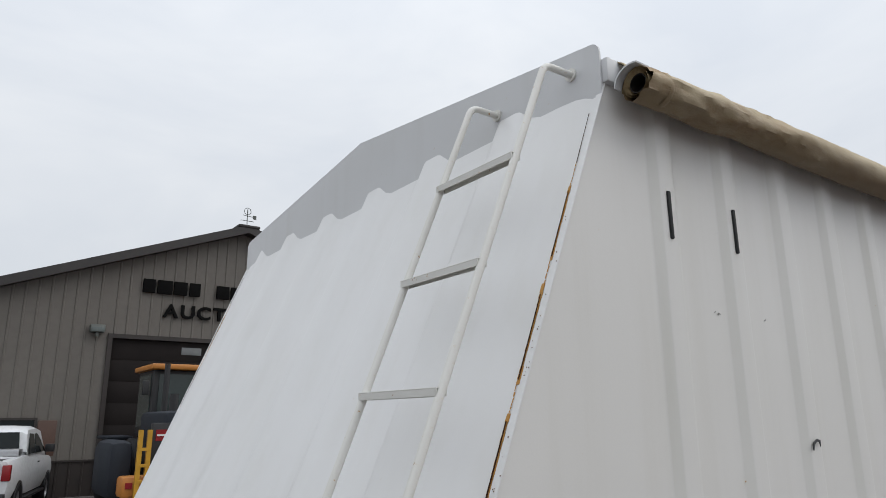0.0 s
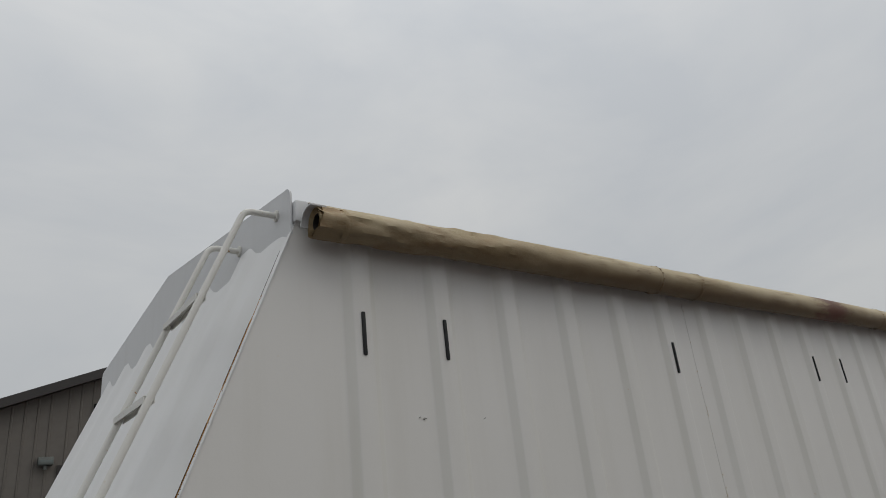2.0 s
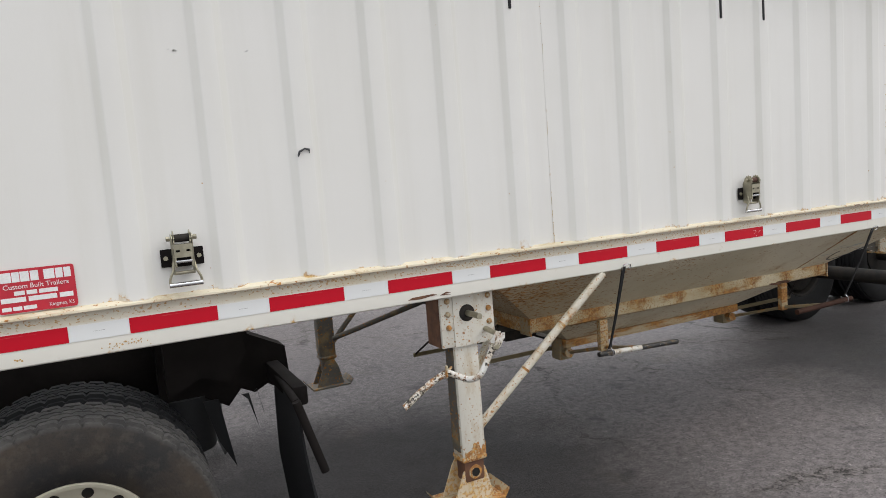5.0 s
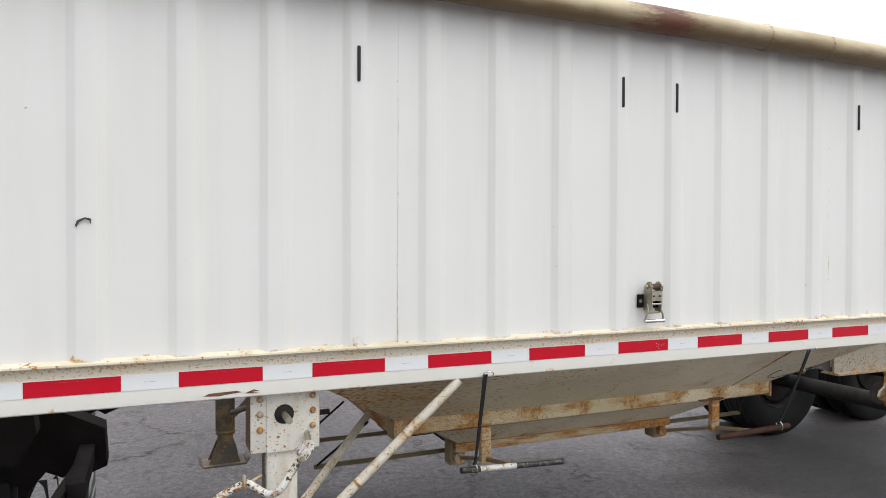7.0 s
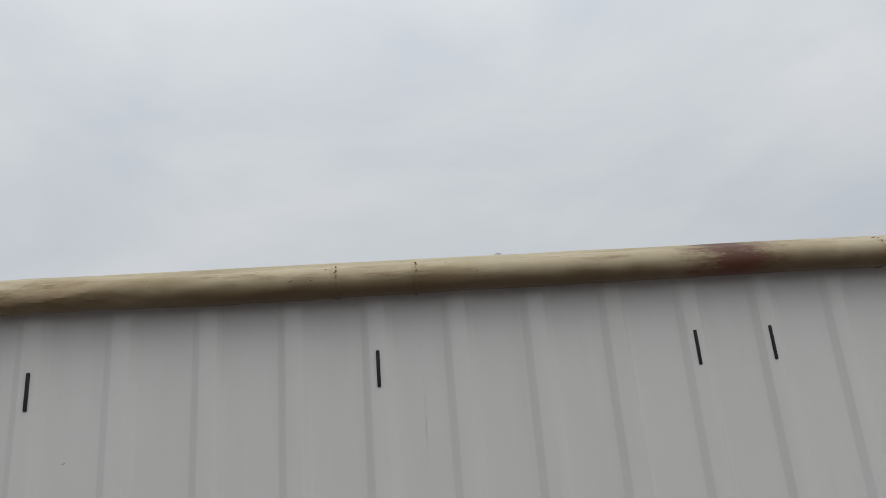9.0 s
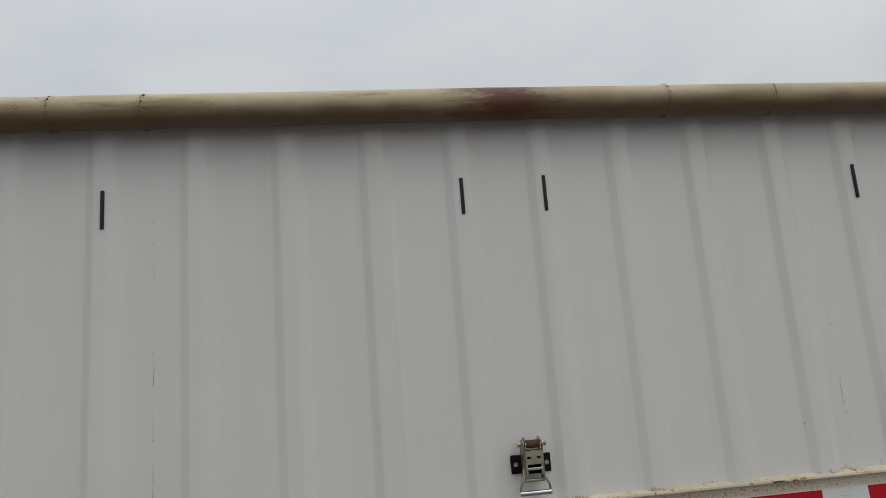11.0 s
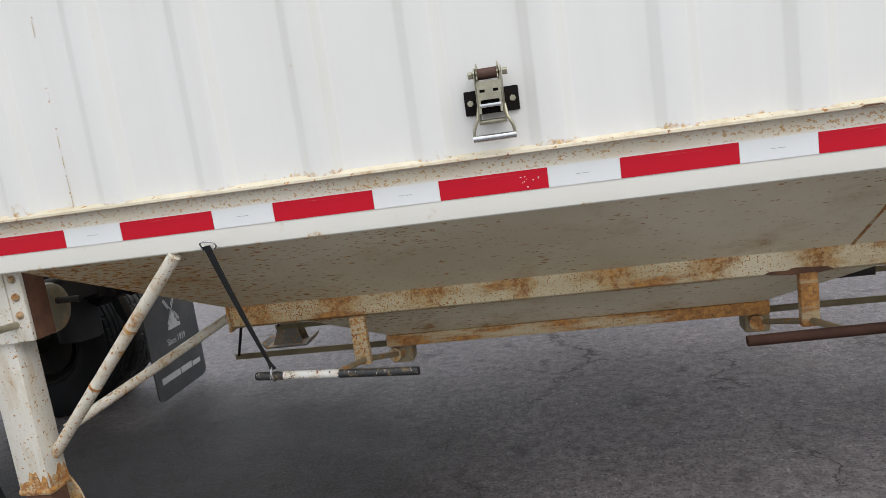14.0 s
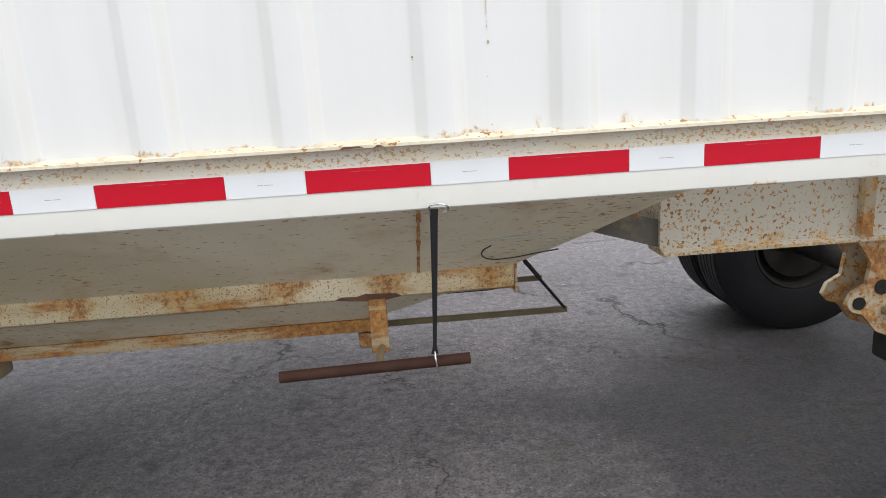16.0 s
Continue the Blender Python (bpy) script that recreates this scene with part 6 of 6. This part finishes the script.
# roof planes with rake boards and gutters
for s in (-1, 1):
    xe = PEAK + s * (PEAK - BX0 + 0.75)
    ze = 4.77 + 0.10 - 0.372 * 0.75
    zp = roof_z(PEAK) + 0.10
    part("roof_plane", plated([(PEAK, BY - 0.45, zp), (xe, BY - 0.45, ze), (xe, BY + 24.4, ze), (PEAK, BY + 24.4, zp)], (0, 0, 0.06)), M_roof, barn, "dark brown roof", smooth=False)
    part("rake_board", plated([(PEAK, BY - 0.47, zp + 0.08), (xe, BY - 0.47, ze + 0.08), (xe, BY - 0.47, ze - 0.18), (PEAK, BY - 0.47, zp - 0.18)], (0, 0.03, 0)), M_roof, barn, smooth=False)
    part("soffit", plated([(PEAK, BY - 0.44, zp - 0.16), (xe, BY - 0.44, ze - 0.16), (xe, BY - 0.02, ze - 0.16), (PEAK, BY - 0.02, zp - 0.16)], (0, 0, 0.01)), M_brown, barn, smooth=False)
    part("gutter", boxed(min(xe, xe + s * 0.12), max(xe, xe + s * 0.12), BY - 0.45, BY + 24.3, ze - 0.14, ze + 0.02, 0.02), M_brown, barn)
    part("downspout", tubed(bend([(xe + s * 0.02, BY - 0.25, ze - 0.10), (xe + s * 0.02, BY - 0.25, ze - 0.30), (xe - s * 0.62, BY - 0.12, ze - 0.42), (xe - s * 0.66, BY - 0.12, 0.05)], 0.12), 0.045, 10), M_brown, barn, "dark brown downspout")
part("ridge_cap", boxed(PEAK - 0.35, PEAK + 0.35, BY - 0.5, BY + 24.4, roof_z(PEAK) + 0.08, roof_z(PEAK) + 0.17, 0.03), M_roof, barn)
# weather vane
vane = part("weather_vane", tubed([(PEAK, BY - 0.2, roof_z(PEAK) + 0.12), (PEAK, BY - 0.2, roof_z(PEAK) + 0.78)], 0.014, 8), M_lampbox, barn, "thin metal weather vane")
zb = roof_z(PEAK)
part("vane_arm", tubed([(PEAK - 0.22, BY - 0.2, zb + 0.38), (PEAK + 0.22, BY - 0.2, zb + 0.38)], 0.010, 6), M_lampbox, vane)
part("vane_arm", tubed([(PEAK - 0.14, BY - 0.2, zb + 0.56), (PEAK + 0.26, BY - 0.2, zb + 0.52)], 0.010, 6), M_lampbox, vane)
part("vane_tail", plated([(PEAK + 0.18, BY - 0.2, zb + 0.47), (PEAK + 0.30, BY - 0.2, zb + 0.45), (PEAK + 0.30, BY - 0.2, zb + 0.58), (PEAK + 0.18, BY - 0.2, zb + 0.59)], (0, 0.01, 0)), M_lampbox, vane)
part("vane_ring", tubed([(PEAK + 0.11 * math.cos(i * 0.3), BY - 0.2, zb + 0.70 + 0.11 * math.sin(i * 0.3)) for i in range(22)], 0.010, 6), M_lampbox, vane)
# big sectional door
door = part("sectional_door", boxed(DX0, DX1, BY + 0.10, BY + 0.16, 0.0, DZ), M_door, barn, "dark brown sectional overhead door")
for k in range(7):
    part("door_section", boxed(DX0 + 0.01, DX1 - 0.01, BY + 0.07, BY + 0.10, 0.02 + k * 0.597, 0.02 + k * 0.597 + 0.590, 0.003), M_door, door)
for x0 in (4.93, 7.60):
    part("door_pane", boxed(x0, x0 + 0.58, BY + 0.055, BY + 0.075, 3.81, 4.03, 0.01), M_pane, door, "pale door window")
for x0, x1, z0, z1 in ((DX0 - 0.12, DX0, 0, DZ + 0.12), (DX1, DX1 + 0.12, 0, DZ + 0.12), (DX0, DX1, DZ, DZ + 0.12)):
    part("door_trim", boxed(x0, x1, BY - 0.07, BY + 0.18, z0, z1), M_brown, barn)
# small window with a brown panel beside it
win = part("window", boxed(0.28, 1.36, BY - 0.05, BY - 0.025, 1.02, 1.96), M_carglass, barn, "dark window")
for x0, x1, z0, z1 in ((0.22, 0.28, 0.96, 2.02), (1.36, 1.42, 0.96, 2.02), (0.28, 1.36, 1.96, 2.02), (0.28, 1.36, 0.96, 1.02)):
    part("window_frame", boxed(x0, x1, BY - 0.065, BY - 0.02, z0, z1), M_brown, win)
part("panel", boxed(1.44, 1.88, BY - 0.07, BY - 0.025, 1.05, 1.95, 0.01), M_shutter, barn, "plain brown panel on the wall")
# wall lamp
wl = part("wall_lamp", boxed(2.38, 2.76, BY - 0.26, BY - 0.03, 4.30, 4.52, 0.03), M_lampbox, barn, "grey floodlight with a sensor")
part("lens", boxed(2.41, 2.73, BY - 0.275, BY - 0.255, 4.32, 4.44, 0.008), M_lampglass, wl)
part("sensor", disc(bmesh.new(), (2.57, BY - 0.16, 4.25), (0, 0, 1), 0.05, 0.10, 12), M_lampbox, wl)
# sign: the first line stands for a name and stays plain bars
SIGNY = BY - 0.07
for x, w in ((3.66, 0.34), (4.06, 0.42), (4.53, 0.38), (4.98, 0.32), (5.80, 0.38), (6.24, 0.42), (6.72, 0.36), (7.14, 0.36), (7.56, 0.36), (7.98, 0.36), (8.40, 0.34), (8.80, 0.34), (9.2, 0.34)):
    part("sign_bar", boxed(x, x + w, SIGNY - 0.05, SIGNY + 0.03, 5.56, 5.96, 0.012), M_letter, barn, "plain black sign bar")
cu_x = 4.27
for ch, w in (("A", 0.44), ("U", 0.40), ("C", 0.40), ("T", 0.38), ("I", 0.16), ("O", 0.44), ("N", 0.42)):
    me = words(ch, 0.58, Matrix.Identity(4), None, 0.014)
    xs = [v.co.x for v in me.vertices]
    ys = [v.co.y for v in me.vertices]
    me.transform(Matrix.Translation((-min(xs), -min(ys), 0)))
    me.transform(Matrix.Diagonal((w / (max(xs) - min(xs)), 0.40 / (max(ys) - min(ys)), 60, 1)))
    me.transform(Matrix.Translation((cu_x, SIGNY, 4.87)) @ SIGN)
    me.materials.append(M_letter)
    put("sign_letter", me, barn, "black block letter")
    cu_x += w + 0.075


# ---- vehicles on the lot ----
def skin(bm, stations):
    """A body skinned over cross-sections: each is y and a list of (x, z)."""
    rings = [[bm.verts.new((x, y, z)) for x, z in sec] for y, sec in stations]
    for a, c in zip(rings, rings[1:]):
        n = len(a)
        for k in range(n):
            bm.faces.new((a[k], a[(k + 1) % n], c[(k + 1) % n], c[k]))
    bm.faces.new(rings[0][::-1])
    bm.faces.new(rings[-1])
    return bm


def section(hw, z0, z1, tuck=0.06, crown=0.02, top=None):
    """A rounded half-width section of a car body, all round."""
    t = top if top is not None else hw - 0.06
    half = [(hw - tuck, z0), (hw, z0 + 0.18), (hw + 0.01, z0 + (z1 - z0) * 0.55), (hw - 0.02, z1 - 0.06), (t, z1), (t * 0.5, z1 + crown)]
    return half + [(-x, z) for x, z in reversed(half)]


def pickup(name, m, paint, label, alloy, rise=0.0):
    """A crew-cab pickup, its tail at y 0 and its nose at y 5.9, turned into place by m."""
    p = holder(name, m.translation, label, "car")

    def add(nm, bm, mat, parent=None, lab="", smooth=True):
        bm.transform(m)
        return part(nm, bm, mat, parent or p, lab, smooth)
    hw = 0.98
    body = add("body", skin(bmesh.new(), [(0.12, section(hw - 0.03, 0.58, 1.30)), (0.3, section(hw, 0.52, 1.33)), (2.1, section(hw, 0.52, 1.36)), (2.2, section(hw, 0.50, 1.30)), (4.1, section(hw, 0.50, 1.28)), (5.0, section(hw, 0.55, 1.24)), (5.6, section(hw - 0.05, 0.58, 1.18)), (5.82, section(hw - 0.16, 0.62, 1.08))]), paint)
    add("cab", skin(bmesh.new(), [(1.98, section(0.92, 1.25, 1.34, 0, 0.0)), (2.10, section(0.88, 1.25, 1.80 + rise, -0.05, 0.0, 0.74)), (2.28, section(0.86, 1.25, 1.91 + rise, -0.06, 0.02, 0.72)), (3.3, section(0.86, 1.25, 1.93 + rise, -0.06, 0.02, 0.70)), (3.75, section(0.88, 1.25, 1.86 + rise, -0.05, 0.02, 0.70)), (4.5, section(0.92, 1.2, 1.30, 0, 0.0))]), paint, body)
    add("rear_window", plated([(-0.76, 1.985, 1.40), (0.76, 1.985, 1.40), (0.70, 2.09, 1.80 + rise), (-0.70, 2.09, 1.80 + rise)], (0, -0.025, 0.0)), M_carglass, body, "", False)
    add("windscreen", plated([(-0.74, 4.32, 1.40), (0.74, 4.32, 1.40), (0.62, 3.80, 1.80 + rise), (-0.62, 3.80, 1.80 + rise)], (0, 0.03, 0.03)), M_carglass, body, "", False)
    for s in (-1, 1):
        add("side_window", plated([(s * 0.925, 2.30, 1.38), (s * 0.925, 2.98, 1.38), (s * 0.835, 2.98, 1.78 + rise), (s * 0.835, 2.42, 1.78 + rise)], (s * 0.012, 0, 0)), M_carglass, body, "", False)
        add("side_window", plated([(s * 0.925, 3.06, 1.38), (s * 0.925, 4.05, 1.38), (s * 0.84, 3.66, 1.78 + rise), (s * 0.835, 3.06, 1.78 + rise)], (s * 0.012, 0, 0)), M_carglass, body, "", False)
        add("mirror", boxed(min(s * 0.98, s * 1.20), max(s * 0.98, s * 1.20), 3.90, 4.02, 1.36, 1.56, 0.03), M_carblack, body)
        add("tail_light", boxed(min(s * 0.83, s * 0.988), max(s * 0.83, s * 0.988), 0.085, 0.24, 0.92, 1.24, 0.02), M_taillight, body, "red tail light")
        add("door_handle", boxed(min(s * 0.985, s * 1.01), max(s * 0.985, s * 1.01), 3.10, 3.26, 1.15, 1.18), M_alloy if alloy else M_carblack, body)
        add("side_step", boxed(min(s * 0.86, s * 1.02), max(s * 0.86, s * 1.02), 1.9, 4.3, 0.40, 0.46, 0.02), M_carblack, body)
        for y in (1.15, 4.75):
            bm = bmesh.new()
            wz, r = 0.40, 0.40
            prof = [(0.24, -0.12), (0.30, -0.14), (0.37, -0.13), (r, -0.09), (r, 0.09), (0.37, 0.13), (0.30, 0.14), (0.24, 0.12)]
            lathe(bm, prof, 36)
            bm.transform(Matrix.Translation((s * 0.88, y, wz)) @ Matrix.Rotation(radians(90), 4, "Z"))
            wh = add("wheel", bm, M_rubber2, None, "")
            bm = lathe(bmesh.new(), [(0.0, -0.06), (0.06, -0.07), (0.10, -0.05), (0.20, -0.06), (0.24, -0.11)], 30)
            if s > 0:
                bm.transform(Matrix.Diagonal((1, -1, 1, 1)))
            bm.transform(Matrix.Translation((s * 0.88, y, wz)) @ Matrix.Rotation(radians(90), 4, "Z") @ Matrix.Rotation(math.pi, 4, "Z"))
            add("rim", bm, M_alloy, wh)
            arch = [(s * 0.992, y + 0.47 * math.cos(radians(a)), wz + 0.47 * math.sin(radians(a))) for a in range(8, 173, 12)]
            inner_arch = [(s * 0.992, y + 0.40 * math.cos(radians(a)), wz + 0.40 * math.sin(radians(a))) for a in range(172, 7, -12)]
            add("wheel_arch", plated(arch + inner_arch, (s * 0.012, 0, 0)), M_carblack, body)
    add("tailgate", boxed(-0.79, 0.79, 0.06, 0.13, 0.72, 1.33, 0.02), paint, body)
    add("tailgate_handle", boxed(-0.13, 0.13, 0.045, 0.07, 1.10, 1.19, 0.02), M_carblack, body, "black tailgate latch")
    add("badge", boxed(-0.68, -0.50, 0.052, 0.062, 0.86, 0.90), M_carblack, body)
    add("bumper", boxed(-0.95, 0.95, -0.08, 0.14, 0.48, 0.68, 0.03), M_carblack if not alloy else M_alloy, body)
    add("plate_bar", boxed(-0.16, 0.16, -0.092, -0.078, 0.52, 0.66), M_pane, body, "plain number plate bar")
    add("bed_floor", boxed(-0.80, 0.80, 0.22, 1.95, 1.335, 1.345), M_carblack, body)
    return p


PARK = Matrix.Translation((-0.33, 14.7, 0)) @ Matrix.Rotation(radians(-15), 4, "Z") @ Matrix.Scale(0.905, 4)
pickup("pickup_truck", PARK, M_carwhite, "white extended-cab pickup truck parked before the barn", False, 0.08)
pickup("pickup_truck", Matrix.Translation((-4.0, 13.1, 0)) @ Matrix.Rotation(radians(-13), 4, "Z"), M_cargrey, "grey crew-cab pickup truck parked on the lot", True)

# toolbox across the white pickup's bed
tb = boxed(-0.86, 0.86, 1.45, 1.85, 1.36, 1.52, 0.03)
tb.transform(PARK)
thing("tool_box", tb, M_alloy, "dull metal tool box across the pickup bed", "box")

# wheel loader before the door
loader = holder("wheel_loader", (3.5, 15.5, 0), "orange and grey wheel loader parked before the door", "loader")
part("cab_frame", boxed(3.14, 4.40, 15.4, 16.8, 1.50, 2.90, 0.05), M_carblack, loader, "black cab")
part("cab_roof", boxed(3.04, 4.50, 15.2, 16.95, 2.89, 3.01, 0.04), M_orange, loader, "orange cab roof")
part("rear_glass", boxed(3.26, 4.28, 15.37, 15.40, 1.86, 2.80), M_cabglass, loader)
part("side_glass", boxed(3.12, 3.145, 15.55, 16.65, 1.70, 2.80), M_cabglass, loader)
part("tyre_guard", boxed(2.06, 2.52, 13.7, 15.3, 0.42, 1.47, 0.17), M_hood, loader, "rounded dark blue-grey rear guard")
part("hood", boxed(2.92, 4.30, 13.3, 15.35, 1.20, 2.0, 0.12), M_hood, loader, "dark grey engine hood")
part("grille", boxed(2.72, 4.18, 13.26, 13.45, 0.86, 1.78, 0.02), M_carblack, loader)
part("exhaust", tubed([(3.30, 14.9, 1.9), (3.30, 14.9, 2.98)], 0.06, 14), M_carblack, loader, "black exhaust stack")
part("intake", tubed([(3.36, 14.4, 1.9), (3.36, 14.4, 2.35)], 0.09, 14), M_carblack, loader)
for x in (2.46, 2.62):
    part("ladder_post", boxed(x - 0.04, x + 0.04, 13.0, 13.08, 0.42, 1.66), M_loaderyellow, loader, "yellow access ladder")
for z in (0.75, 1.02, 1.30):
    part("step", boxed(2.46, 2.62, 12.99, 13.10, z, z + 0.05), M_loaderyellow, loader)
part("counterweight", boxed(2.22, 4.50, 13.1, 13.6, 0.50, 0.86, 0.06), M_orange, loader, "orange counterweight")
part("tail_lamp", boxed(2.28, 2.40, 13.07, 13.11, 0.66, 0.76), M_taillight, loader)
part("warning_sign", boxed(2.78, 2.98, 13.24, 13.262, 1.46, 1.66), M_taillight, loader, "small red sign with plain bars")
part("sign_bar", boxed(2.80, 2.96, 13.232, 13.242, 1.545, 1.575), M_stickerw, loader)
part("chassis", boxed(2.85, 4.25, 13.5, 17.0, 0.65, 1.25, 0.05), M_carblack, loader)
for x, y in ((2.86, 15.1), (4.70, 15.1), (2.86, 17.6), (4.70, 17.6)):
    bm = lathe(bmesh.new(), [(0.34, -0.24), (0.50, -0.27), (0.66, -0.25), (0.73, -0.17), (0.74, 0.17), (0.66, 0.25), (0.50, 0.27), (0.34, 0.24)], 40)
    bm.transform(Matrix.Translation((x, y, 0.74)) @ Matrix.Rotation(radians(90), 4, "Z"))
    part("loader_tyre", bm, M_rubber2, loader)
    part("loader_rim", disc(bmesh.new(), (x, y, 0.74), (1, 0, 0), 0.35, 0.30, 24), M_loaderyellow, loader)
    if y > 16:
        part("fender", boxed(x - 0.28, x + 0.30, y - 0.70, y + 0.70, 1.42, 1.50, 0.05), M_hood, loader)
part("mirror", boxed(2.92, 3.06, 15.35, 15.45, 2.35, 2.65, 0.02), M_carblack, loader)

loader.scale.z = 1.05

# ---- poles, wires and woods far off ----
for x, y, h in ((-15.3, 130.0, 8.6), (-21.6, 118.0, 7.6), (-27.5, 140.0, 8.4)):
    pole = holder("utility_pole", (x, y, 0), "bare wooden utility pole with crossarm", "pole", "utility poles")
    part("post", tubed([(x, y, 0), (x, y, h)], [0.16, 0.11], 10), M_wood, pole)
    part("crossarm", boxed(x - 1.0, x + 1.0, y - 0.06, y + 0.06, h - 0.75, h - 0.58), M_wood, pole)
    for dx in (-0.9, -0.35, 0.35, 0.9):
        part("insulator", tubed([(x + dx, y, h - 0.58), (x + dx, y, h - 0.36)], 0.05, 6), M_lampbox, pole)
part_t = tubed([(-21.3, 117.8, 5.6), (-21.3, 117.8, 6.5)], 0.22, 10)
thing("transformer", part_t, M_lampbox, "grey transformer can on a utility pole", "transformer")

random.seed(31)
bm = bmesh.new()
for i in range(2300):
    az = radians(random.uniform(80, 128))
    dist = random.uniform(250, 330)
    x, y = dist * math.cos(az), dist * math.sin(az)
    h = random.uniform(9.0, 12.0) * (1.0 + 0.08 * math.sin(az * 60))
    w = random.uniform(0.10, 0.22)
    for sx, sy in ((1, 0), (0, 1)):
        a = bm.verts.new((x - w * sx, y - w * sy, 0))
        c = bm.verts.new((x + w * sx, y + w * sy, 0))
        d = bm.verts.new((x, y, h))
        bm.faces.new((a, c, d))
    for k in range(16):
        z0 = h * random.uniform(0.10, 0.85)
        ang = random.uniform(0, math.tau)
        ln = (h - z0) * random.uniform(0.35, 0.75) + 0.4
        ex, ey, ez = x + math.cos(ang) * ln * 0.8, y + math.sin(ang) * ln * 0.5, z0 + ln * random.uniform(0.3, 0.9)
        a = bm.verts.new((x, y, z0 - 0.25))
        c = bm.verts.new((x, y, z0 + 0.25))
        d = bm.verts.new((ex, ey, min(ez, h * 1.05)))
        bm.faces.new((a, c, d))
thing("bare_woods", bm, M_bark, "dark leafless winter woods across the field", "trees", kind="stuff", smooth=False)
